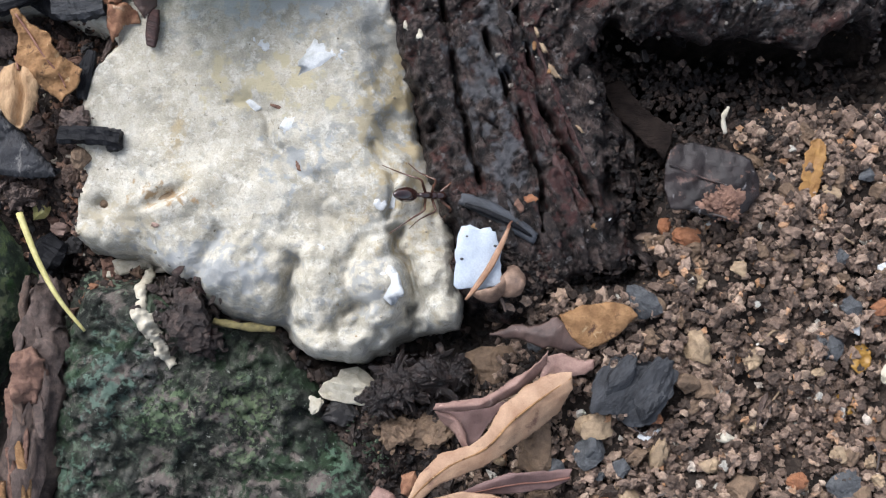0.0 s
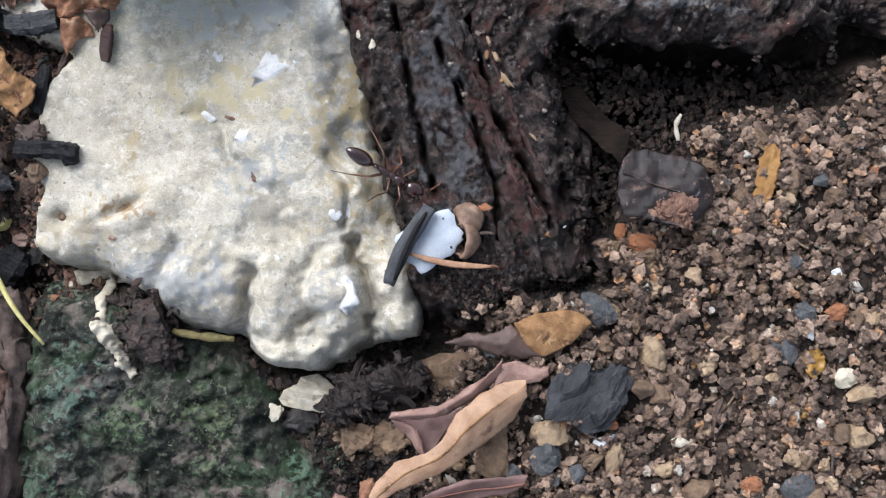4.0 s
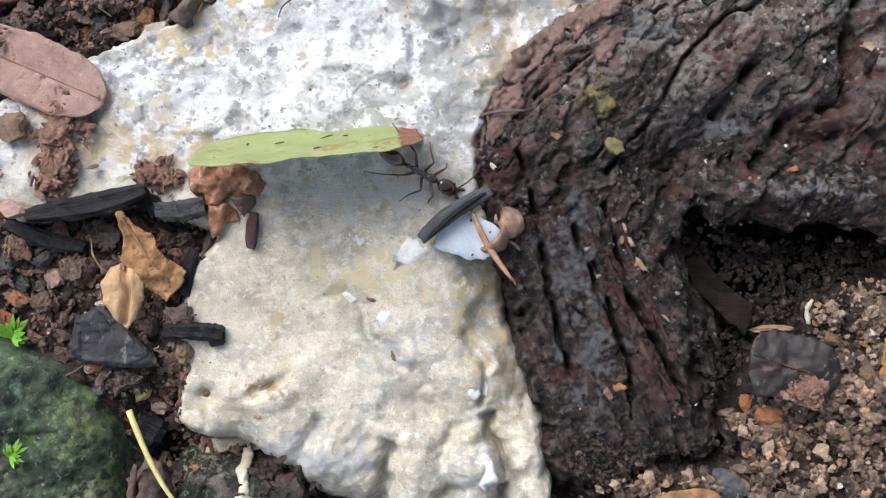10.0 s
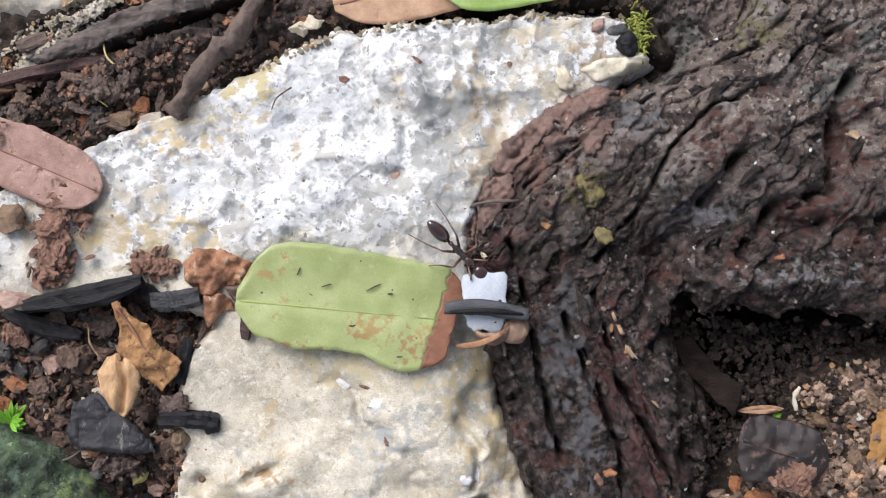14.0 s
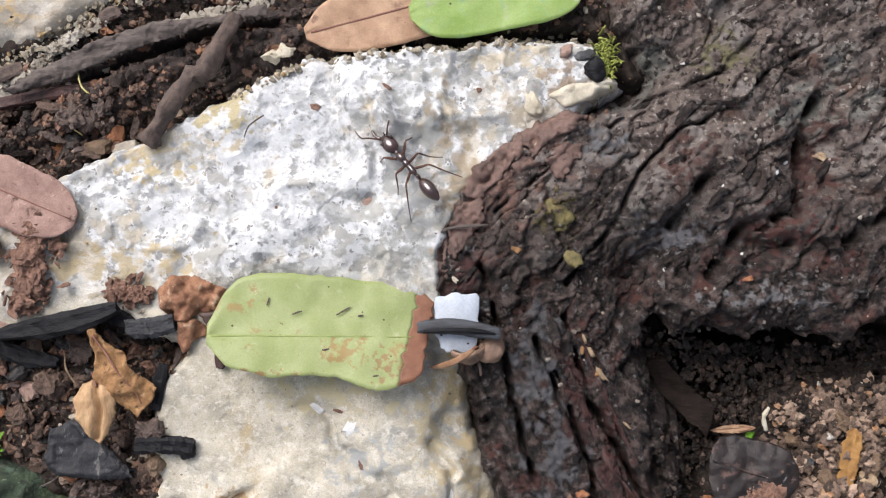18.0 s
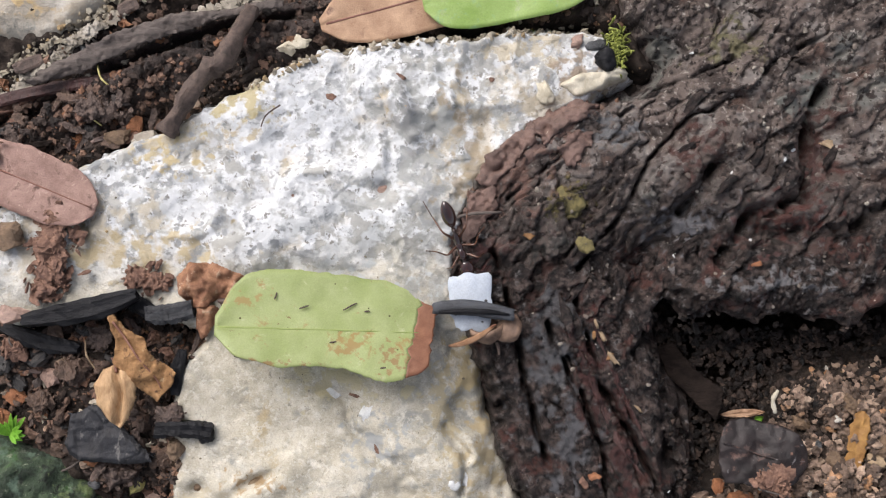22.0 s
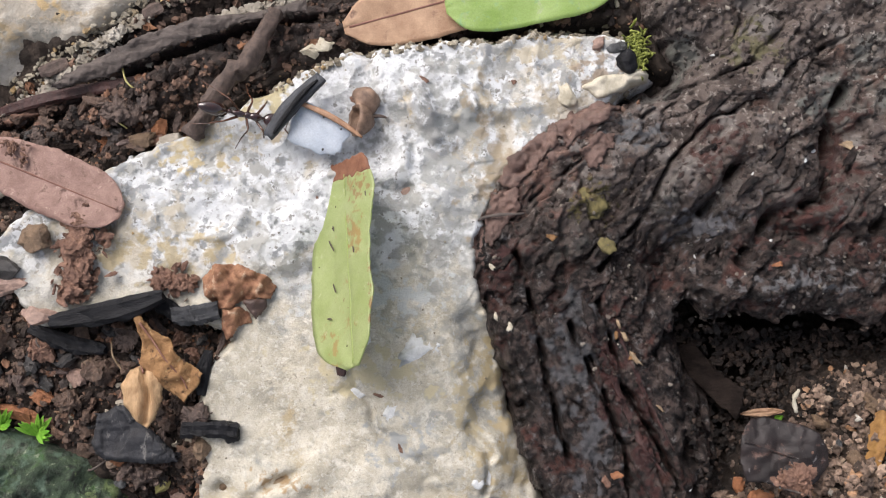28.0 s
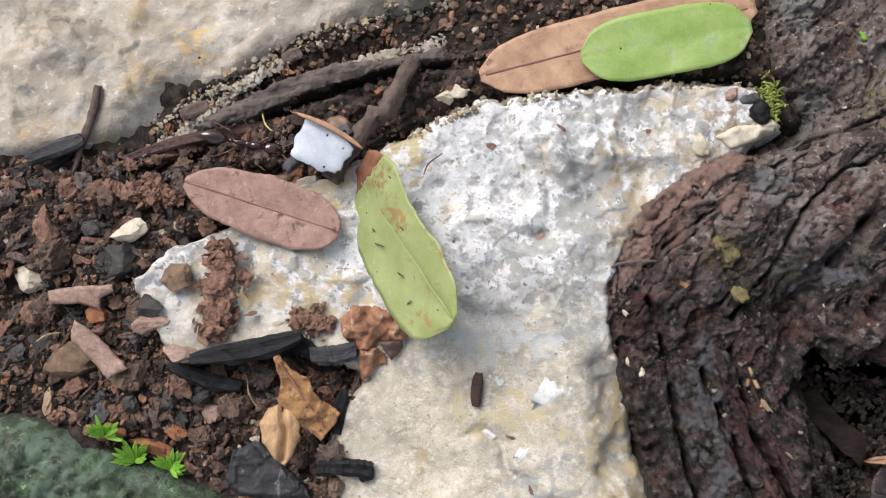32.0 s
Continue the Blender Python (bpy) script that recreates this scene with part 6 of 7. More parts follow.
part("bark", tube([(255, 985, -2.6), (245, 1015, -1.6), (243, 1065, -1.2), (255, 1093, -1.2), (247, 1150, -1.3), (230, 1265, -1.6), (209, 1399, -2.0)], [22, 30, 34, 36, 38, 42, 46], 26, 0.6, 5), TWIG, bark).matrix_parent_inverse = bark.matrix_basis.inverted()
rng = np.random.default_rng(15)
for k in range(26):
    q = rng.uniform(0, 1)
    px, py = float(np.interp(q, (0, 0.25, 1), (250, 244, 212))) + rng.normal(0, 16), 1000 + 380 * q
    bm = sliver_mesh(rng.uniform(50, 130), rng.uniform(9, 22), rng.uniform(6, 12), rng, 0.5, 0.6)
    bmesh.ops.transform(bm, verts=bm.verts, matrix=Matrix.Translation(P(px, py, 0.1 + rng.uniform(-0.5, 0.7))) @ pose(0, 0, 0, 0, rng.uniform(-8, 8), 97 + rng.uniform(-9, 9)))
    part("bark_fibre", bm, (TWIG, DARK_WOOD, RUST, TWIG, BROWN_EARTH)[k % 5] if py < 1180 else (RUST, TAN_LEAF, TWIG, RUST, BROWN_EARTH)[k % 5], bark).matrix_parent_inverse = bark.matrix_basis.inverted()
flake("broken_end", "rusty orange fibrous break", ((207, 1097), (247, 1090), (269, 1109), (267, 1149), (249, 1183), (209, 1197)), RUST, tilted(1.6, 252, 1145, -0.3, 0.0, 0.8, 30, 25, 1.0, 20), parent=bark, thick=0.5, rag=8, seed=25)

# ---------------------------------------------------------------- charcoal and chips in the litter
CH = "charcoal"
splinter("charcoal", "long black grooved piece of charcoal", 57, 550, 256, 487, 42, CHARCOAL, CH, 34, sink=-0.4, rough=0.25, taper=0.5)
splinter("charcoal", "long black piece of charcoal in the litter", -2, 560, 140, 590, 32, CHARCOAL, CH, 26, taper=0.4, rough=0.3)
splinter("charcoal", "black piece of charcoal with a square end", 229, 509, 283, 534, 34, CHARCOAL, CH, 28)
splinter("charcoal", "blue-grey block of charcoal", 276, 534, 359, 521, 36, GREY_CHAR, CH, 28, taper=0.1, rough=0.25)
splinter("charcoal", "narrow black charcoal chip on the rock", 332, 597, 325, 678, 26, CHARCOAL, CH, 20)
splinter("charcoal", "charcoal tube with a broken dark end", 288, 733, 388, 747, 30, CHARCOAL, CH, 24, taper=0.05, rough=0.3)
stone("charcoal", "broken black end of a charcoal piece", 375, 747, 17, CHARCOAL, (1, 1, 0.8), 0, 4, 0.4, 5, 3, 0.2, CH)
splinter("charcoal", "dark rounded charcoal lump in shade", 204, 962, 247, 908, 60, CHARCOAL, CH, 44)
crumble("rotten_wood", "crumbled rust-brown strip of rotten wood on the rock", ((111, 332), (106, 401), (103, 450), (81, 499)), 42, 330, RUST, 1, 4, 15, "wood", stretch=1.6)
crumble("rotten_wood", "crumbled dark brown rotten wood by the charcoal", ((234, 470), (273, 468), (308, 481)), 26, 80, RUST, 2, 4, 13, "wood", stretch=1.5)
crumble("earth_clod", "rust-brown crumbly clod of earth in the litter", ((-215, 210), (-151, 226), (-98, 216)), 30, 90, RUST, 3, 5, 17, "soil")
crumble("earth_clod", "rust-brown crumbly clod of earth in the litter", ((-93, 226), (-45, 226), (13, 237)), 30, 90, RUST, 4, 5, 17, "soil")
crumble("earth_clod", "rust-brown upright clod of earth", ((-246, 274), (-240, 347)), 20, 50, RUST, 5, 5, 15, "soil")
crumble("earth_clod", "dark earth clod between leaf and crevice", ((134, 147), (218, 168)), 30, 70, TWIG, 6, 4, 13, "soil")
crumble("leaf_crumbs", "brown leaf crumbs on the dry leaf", ((-24, 218), (12, 254)), 24, 36, RUST, 7, 4, 11, "litter", z=2.0, core=0)
crumble("stone_crust", "cream limestone crust along the crevice", ((280, 2), (406, -37), (517, -73)), 17, 90, BACK_STONE, 8, 3, 11, "stone", core=0.4)
crumble("stone_crust", "cream limestone crust by the fallen bark", ((-83, 163), (6, 110), (112, 31), (217, -27)), 17, 110, BACK_STONE, 9, 3, 12, "stone", core=0.4)
crumble("earth_clod", "dark crumbly earth on the mossy rock", ((458, 985), (500, 1030), (530, 1090)), 52, 260, ROT_BARK, 10, 4, 15, "soil", stretch=1.5)
crumble("black_clod", "black flaky clod under the white rock", ((800, 1180), (850, 1147), (965, 1117)), 44, 260, WET_BLACK, 11, 5, 19, "soil", stretch=1.9, core=0.9, z=-1.2)
crumble("rust_crumbs", "rusty crumbs lying on the round leaf", ((1351, 838), (1389, 828), (1394, 856)), 26, 130, RUST, 12, 3, 12, "soil", z=3.0, core=0.25)
crumble("earth_clod", "tall brown earth clod under the round leaf", ((1337, 881), (1352, 951)), 26, 80, PEBBLE_BROWN, 13, 5, 14, "soil")
crumble("earth_clod", "grey-brown crumbly earth below the black clod", ((824, 1231), (936, 1230)), 40, 120, PEBBLE_BROWN, 14, 4, 14, "soil")
crumble("moss_crumbs", "pale green mossy crumbs at the rock's foot", ((767, 1223), (834, 1297)), 30, 90, GREEN_ROCK, 15, 2, 8, "moss", core=0)

for k, (px, py, r, mat, label) in enumerate(((-227, 342, 42, BROWN_EARTH, "blocky brown earth clod in the litter"), (-120, 368, 36, PEBBLE_DARK, "dark grey crumbly clod in the litter"),
                                             (-62, 455, 34, BROWN_EARTH, "grey-brown crumbly clod by the rock"), (-73, 581, 36, BROWN_EARTH, "brown earth clod in the litter"),
                                             (170, 575, 30, TWIG, "dark crumbly clod under the tan leaf"), (122, 635, 34, BROWN_EARTH, "brown crumbly clod in the litter"), (20, 596, 30, RUST, "rusty crumbly clod in the litter"),
                                             (-255, 450, 34, BROWN_EARTH, "brown earth clod in the litter"), (-134, 628, 26, PEBBLE_DARK, "black crumbly clod in the litter"), (200, 830, 34, TWIG, "dark crumbly clod by the rock"),
                                             (290, 800, 30, BROWN_EARTH, "brown crumbly clod on the rock's edge"), (310, 715, 26, TWIG, "dark crumbly clod on the rock's edge"), (60, 690, 30, BROWN_EARTH, "brown earth clod in the litter"))):
    crumble("earth_clod", label, ((px - 0.4 * r, py + 3), (px + 0.4 * r, py - 3)), r, 70, mat, 60 + k, 4, 13, "soil", core=0.75)

CHIP_A, CHIP_B = ((-234, 417), (-170, 407), (-106, 404), (-104, 417), (-131, 430), (-132, 452), (-170, 440), (-230, 443)), ((-177, 469), (-143, 491), (-86, 550), (-78, 561), (-114, 582), (-134, 561), (-184, 510), (-185, 489))
for label, rim in (("long pinkish-brown flat chip in the litter", CHIP_A), ("large pinkish-brown wedge-shaped chip in the litter", CHIP_B)):
    c = np.mean(rim, 0)
    flake("stone_chip", label, rim, PINK_STONE, tilted(rest(*c) + 2.0, *c, 0.3, -0.5, 0.3, 60, 5, 0.25, 6), "stone", thick=1.2, rag=2, seed=42)
GRAVEL, PLACE = "small stones in the litter", "lying in the litter"
for px, py, r, mat, sq, turn, label in (
        (-74, 300, 31, CREAM_CHIP, (1, 0.72, 0.6), 10, "cream-yellow faceted pebble"), (-244, 305, 34, RUST, (0.7, 1.3, 0.6), 10, "rust-brown clod"),
                (-205, 557, 40, PEBBLE_BROWN, (1, 0.9, 0.7), 0, "brown clod with an ochre speck"), (-108, 353, 40, PEBBLE_DARK, (1, 0.8, 0.6), 20, "dark clod of earth"),
        (32, 394, 32, PEBBLE_BROWN, (1, 0.8, 0.6), 0, "rounded brown pebble on the rock"), (32, 530, 34, PINK_STONE, (1, 0.5, 0.4), -12, "pinkish chip under the charcoal"),
        (-282, 395, 34, CREAM_CHIP, (1, 0.8, 0.5), 0, "cream pebble"), (-143, 463, 24, PEBBLE_RED, (1, 0.7, 0.6), 0, "orange-brown pebble"),
        (80, 645, 20, PINK_STONE, (0.9, 1.2, 0.8), 0, "pink pebble with pale grains"), (1, 681, 22, PEBBLE_RED, (1, 0.8, 0.6), 0, "orange-brown pebble"),
        (-125, 687, 34, PEBBLE_RED, (1, 0.5, 0.5), -10, "orange-red stone by the moss"), (-51, 713, 40, PEBBLE_RED, (1.2, 0.4, 0.4), -20, "orange-red splinter of stone by the moss"),
        (-189, 597, 26, RUST, (1, 0.6, 0.6), 0, "rusty clod"), (-94, 583, 34, PEBBLE_BROWN, (1, 0.7, 0.6), 30, "brown clod"), (-247, 630, 20, PEBBLE_TAN, (0.7, 1.2, 0.6), 0, "tan chip"),
        (-141, 646, 24, PEBBLE_GREY, (0.8, 1, 0.6), 0, "blue-grey chip"), (59, 613, 22, PEBBLE_DARK, (1, 0.7, 0.6), 0, "dark clod"), (322, 774, 20, PEBBLE_BROWN, (0.9, 1, 0.7), 0, "brown pebble by the charcoal"),
        (-22, 447, 24, PEBBLE_DARK, (1, 0.9, 0.7), 0, "dark clod"), (-151, 295, 28, PEBBLE_DARK, (1, 0.7, 0.6), 0, "dark clod"), (-286, 463, 26, RUST, (1, 1, 0.7), 0, "rusty clod"),
        (218, 200, 18, RUST, (1, 0.9, 0.7), 0, "rust-brown clod"), (149, 732, 20, PINK_STONE, (1, 0.7, 0.6), 0, "pale chip"),
        (155, 797, 14, PEBBLE_RED, (1, 1, 0.8), 0, "orange-brown pebble"), (223, 860, 20, STRAW, (1, 0.7, 0.6), 30, "yellowish chip at the straw's end"), (247, 881, 20, PINK_STONE, (1, 0.7, 0.5), 0, "pinkish chip"),
        (184, 829, 9, WHITE_CHIP, (0.6, 1, 0.6), 30, "white grain"), (150, 851, 14, PEBBLE_GREY, (1, 0.7, 0.6), 0, "grey chip"), (-19, 474, 30, PINK_STONE, (1, 0.6, 0.5), 20, "pinkish chip"),
        (228, 187, 22, PEBBLE_RED, (1, 0.8, 0.6), 0, "orange-brown chip in the crevice"), (197, 207, 28, PEBBLE_BROWN, (1, 0.6, 0.6), 25, "brown stone in the crevice"), (121, 210, 20, PEBBLE_RED, (0.8, 1, 0.6), 0, "rusty chip in the crevice"),
        (522, 43, 18, CREAM_CHIP, (1, 0.8, 0.5), 0, "cream chip in the crevice"), (548, 37, 16, CREAM_CHIP, (1, 0.8, 0.5), 0, "cream chip in the crevice"), (135, 36, 11, PEBBLE_GREY, (1, 0.9, 0.8), 0, "greenish grain")):
    stone("pebble", label if len(label.split()) > 3 else label + " " + PLACE, px, py, r * 1.15, mat, sq, turn, 1, 0.5, 8, 3, 0.3, "stone", GRAVEL)

slab = thing("slate", "dark blue-grey flaky slab of charred wood", "stone", at=(1238, 1143, rest(1238, 1143) + 2.0), turn=58)
for k, (x, y, r, sq) in enumerate(((0, 0, 74, (1, 0.8, 0.13)), (-14, 22, 62, (1, 0.6, 0.15)), (16, -18, 56, (1, 0.5, 0.2)), (-4, -34, 44, (1, 0.45, 0.24)), (8, 30, 40, (1, 0.5, 0.3)))):
    v, f = lumpy(4, np.random.default_rng(40 + k), 0.35, facets=9)
    v = v * np.array(sq) * r * U + np.array((x, y, 3 * k)) * U
    layer = new("layer", set_mesh("layer", v.tolist(), f.tolist(), GREY_CHAR, False))
    layer.parent = slab
GRAVEL, PLACE = "small stones in the sandy soil", "in the sandy soil"
for px, py, r, mat, sq, turn, label in (
        (1183, 1206, 34, PEBBLE_TAN, (1, 1, 0.7), 0, "rounded tan pebble"), (1173, 1250, 32, PEBBLE_GREY, (0.9, 1, 0.6), -50, "dark blue-grey angular stone"), (1082, 1233, 48, PEBBLE_BROWN, (0.9, 1, 0.6), 0, "brown earthy stone"),
        (1287, 1254, 26, PEBBLE_TAN, (0.65, 1.2, 0.6), -15, "cream-tan pebble"), (1512, 1290, 21, PEBBLE_RED, (1, 0.75, 0.6), 0, "bright orange pebble"), (1548, 1111, 17, PEBBLE_TAN, (1, 0.6, 0.6), 0, "orange-yellow grain"),
        (1612, 1039, 15, WHITE_CHIP, (0.7, 1, 0.6), 25, "white pebble"), (1671, 1115, 23, CREAM_CHIP, (1, 0.8, 0.6), 0, "cream pebble"), (1353, 1074, 30, PEBBLE_TAN, (1, 1.1, 0.7), 0, "tan crumbly pebble"),
        (1398, 1222, 18, CREAM_CHIP, (1, 0.7, 0.5), 0, "pale shell-like chip"), (1270, 1221, 24, WHITE_CHIP, (1, 0.4, 0.3), 15, "pale grey-white flake"), (1258, 1000, 40, PEBBLE_GREY, (1, 0.75, 0.3), -25, "blue-grey slaty chip by the tan leaf"), (1335, 1131, 24, PEBBLE_BROWN, (1, 0.9, 0.8), 0, "brown crumbly pebble"), (1368, 1144, 24, PEBBLE_BROWN, (1, 0.9, 0.8), 0, "brown crumbly pebble"),
        (1019, 1107, 52, PEBBLE_BROWN, (1, 0.8, 0.5), 0, "red-brown earthy stone under the leaves"), (1274, 1188, 22, PEBBLE_RED, (1, 0.8, 0.7), 0, "rusty tan pebble"), (1445, 1205, 17, PEBBLE_TAN, (1, 0.8, 0.6), 0, "ochre grain"),
        (1691, 1211, 27, PEBBLE_TAN, (1, 1, 0.7), 0, "tan pebble"), (1663, 1202, 26, PEBBLE_BROWN, (1, 1, 0.7), 0, "brown pebble"), (1695, 1140, 30, PEBBLE_TAN, (1, 0.5, 0.5), 0, "tan chip"), (1422, 1308, 34, PEBBLE_BROWN, (1, 0.9, 0.7), 0, "brown clod"),
        (1238, 1329, 32, PEBBLE_TAN, (0.7, 1, 0.5), 35, "ochre chip"), (1196, 1344, 28, PEBBLE_RED, (1, 0.8, 0.7), 0, "rusty clod"), (1093, 1336, 24, PEBBLE_BROWN, (1, 0.7, 0.6), 0, "brown pebble"), (1224, 1273, 18, PEBBLE_GREY, (1, 1, 0.7), 0, "grey-green pebble"),
        (1339, 886, 26, PEBBLE_RED, (1, 0.9, 0.7), 0, "orange-red clod under the round leaf"), 
        (1414, 859, 9, WHITE_CHIP, (1, 0.7, 0.6), 0, "white grain on the leaf"), (1421, 941, 18, PEBBLE_TAN, (0.9, 1, 0.7), 0, "tan pebble"), (1404, 755, 12, SPROUT, (1, 0.6, 0.5), 20, "tiny pale green bud"), (1308, 867, 22, PEBBLE_RED, (0.7, 1, 0.6), 0, "rusty chip in shade"),
        (1656, 999, 22, PEBBLE_RED, (1, 0.8, 0.7), 0, "orange crumb"), (1651, 938, 13, WHITE_CHIP, (0.8, 1, 0.6), 0, "white grain"), (1630, 782, 16, PEBBLE_GREY, (1, 0.9, 0.6), 0, "grey-green stone"), (1583, 787, 24, PEBBLE_BROWN, (1, 0.8, 0.7), 0, "pinkish-brown crumb"),
        (1588, 1297, 26, PEBBLE_GREY, (1, 1.2, 0.6), 0, "grey chip"), (1621, 1315, 26, PEBBLE_BROWN, (0.8, 1.2, 0.6), 0, "brown chip"), (1576, 1071, 26, PEBBLE_GREY, (1, 1, 0.5), 0, "grey pebble"),
        (772, 1163, 62, CREAM_CHIP, (1, 0.62, 0.42), -10, "cream-yellow stone under the white rock"), (753, 1198, 32, PEBBLE_DARK, (1, 0.8, 0.8), 0, "round black seed-like stone"), (710, 1186, 16, CREAM_CHIP, (1, 1, 0.5), 0, "cream crust"),
        (883, 1127, 14, PEBBLE_GREY, (1, 0.9, 0.6), 0, "grey grain"), (890, 1141, 10, PEBBLE_RED, (1, 0.8, 0.6), 0, "orange grain"),
        (944, 1117, 40, PEBBLE_DARK, (1.3, 0.5, 0.5), 20, "dark wood-like clod"), (861, 1231, 26, PEBBLE_BROWN, (1, 1, 0.7), 0, "grey-brown clod"), (1463, 1176, 26, TWIG, (0.3, 1.3, 0.3), -15, "dark splinter")):
    stone("pebble", label if len(label.split()) > 3 else label + " " + PLACE, px, py, r * 0.95, mat, sq, turn, 1, 0.5, 8, 3, 0.3, "stone", GRAVEL, rest(px, py) + (1.0 if px > 1120 else 0.2))
rng = np.random.default_rng(77)
spots = scatter(rng, 70, (1000, 700, 1740, 1400), sandy, 10, 22, 1.4)
kinds = (PEBBLE_BROWN, PEBBLE_BROWN, PEBBLE_TAN, PEBBLE_BROWN, PEBBLE_TAN, PEBBLE_BROWN, PEBBLE_GREY, PEBBLE_RED)
words = {PEBBLE_BROWN: "brown crumbly pebble in the sandy soil", PEBBLE_TAN: "tan pebble in the sandy soil", PEBBLE_GREY: "grey pebble in the sandy soil", PEBBLE_RED: "rusty orange pebble in the sandy soil"}
for k, (px, py, r, _) in enumerate(spots):
    mat = kinds[rng.integers(len(kinds))]
    stone("pebble", words[mat], px, py, r * (0.7 if mat is PEBBLE_RED else 1), mat, (1, rng.uniform(0.7, 1), 0.7), rng.uniform(0, 180), k, 0.7, 7, 3, 0.35, "stone", GRAVEL, rest(px, py) + 0.9)

# ---------------------------------------------------------------- straw, roots on the mossy rock, sprouts and moss
stick("straw", "pale yellow-green straw leaning across the gap", [(235, 870, 3.2), (269, 942, 3.8), (306, 1005, 4.0), (348, 1059, 3.6)], [6, 5, 4, 2.4], STRAW, "straw", 0.08, 8)
flake("root", "pale flaking cream rootlet running down the mossy rock", ((398, 958), (416, 954), (426, 1000), (438, 1038), (456, 1072), (476, 1118), (462, 1128), (440, 1092), (420, 1058), (410, 1010)), CREAM_CHIP, draped(0.35, 0.7, 61, 0.5, 9), "root", thick=0.5, rag=9, seed=61)
for px, py, r in ((370, 952, 34), (402, 945, 30), (346, 964, 22), (430, 955, 20)):
    stone("lime_crust", "pale cream lime crust between the stones", px, py, r, CREAM_CHIP, (1, 0.45, 0.35), 10, 2, 0.5, 2, 3, 0.3, "stone", "lime crust")
stick("root", "yellow-green rootlet under the rock's edge", [(539, 1043, -0.4), (586, 1052, -0.2), (643, 1056, -0.4)], [6, 7, 5], moss_lichen, "root", 0.5, 8)


def sprout(px, py, size, turn, seed):
    """A tiny fan of narrow feathery green leaflets."""
    rng = np.random.default_rng(seed)
    ob = thing("seedling", "tiny bright green feathery seedling on the mossy stone", "plant", "seedlings", (px, py, rest(px, py) + 0.8))
    part("stem", tube([(784, 441, -1.4), (784, 441, 0.0), (784, 441, 0.5)], [3, 2.5, 2], 6), SPROUT, ob)
    for k in range(15):
        a = turn + (k - 7) * 13 + rng.uniform(-6, 6)
        n = size * rng.uniform(0.65, 1.05) * (1 - 0.03 * abs(k - 7))
        bm = blade(n, scaled(((0, 30), (0.4, 100), (0.75, 80), (1, 8)), size * 0.085), curl=0.5, n=6, m=4, thick=0.9)
        bmesh.ops.transform(bm, verts=bm.verts, matrix=pose(0, 0, 0, 0, 0, a) @ pose(0, 0, 0, 0, -rng.uniform(8, 48), 0) @ Matrix.Translation((n * U / 2, 0, 0.4 * MM)))
        part("leaflet", bm, SPROUT, ob)


for px, py, size, turn, seed in ((-128, 690, 58, 80, 1), (-75, 742, 62, 100, 2), (-7, 758, 62, 60, 3), (-59, 822, 34, 90, 4), (25, 953, 40, 30, 5)):
    sprout(px, py, size, turn, seed)

moss = thing("moss_tuft", "small yellow-green moss tuft between rock and root", "moss", at=(1120, 65, 0.8))
rng = np.random.default_rng(8)
for k in range(150):
    x, y = 784 + rng.normal(0, 10), 441 + rng.normal(0, 20)
    part("moss_shoot", tube([(x, y, -1.2), (x + rng.normal(0, 4), y + rng.normal(0, 4), 0.1), (x + rng.normal(0, 5), y + rng.normal(0, 5), 0.3 + rng.uniform(0, 0.5))], [2.2, 2.4, 0.6], 5, 0.3, k), MOSS, moss)
stone("charcoal", "black charcoal lump by the moss", 1100, 86, 22, CHARCOAL, (0.9, 1, 0.7), 0, 3, 0.35, 4, 3, 0.3, "charcoal")

# small dry bits on the soil
stick("sprig", "tiny pale dry sprig above the round leaf", [(1385, 719, 2.8), (1380, 696, 3.2), (1386, 678, 3.6)], [4, 4, 2.5], CREAM_CHIP, "sprig", 0.6, 7)
stick("root_hair", "fine grey root hair over the round leaf", [(1356, 852, 3.4), (1379, 858, 3.6), (1408, 867, 3.4)], [2, 2, 1.5], GREY_WOOD, "root hair", 0.2, 6)
rng = np.random.default_rng(90)
for k, (px, py, n, turn) in enumerate(((1468, 1186, 60, 75), (1491, 1143, 70, 60), (1322, 1178, 40, 10), (1295, 1310, 50, 35), (1526, 850, 40, 20), (1593, 882, 46, 140), (1679, 975, 44, 70),
                                      (1367, 1017, 40, 160), (1644, 1249, 52, 100), (1472, 1054, 40, 30), (1553, 1184, 44, 120), (1415, 1101, 36, 80), (1256, 1216, 40, 150), (-243, 505, 50, 20),
                                      (-54, 421, 46, 60), (22, 588, 40, 120), (-213, 379, 44, 10), (158, 608, 60, 110), (-168, 609, 40, 45), (111, 812, 50, 30), (189, 773, 44, 130))):
    dx, dy = n / 2 * math.cos(radians(turn)), n / 2 * math.sin(radians(turn))
    h = rest(px, py) + 0.7
    stick("dry_fibre", "thin dry plant fibre lying on the soil", [(px - dx, py + dy, h), (px + rng.normal(0, 4), py + rng.normal(0, 4), h + 0.4), (px + dx, py - dy, h)], [2.2, 2.0, 1.2], (GREY_WOOD, PEBBLE_TAN, TWIG, GREY_WOOD)[k % 4], "fibre", 0.3, 6, float(k))

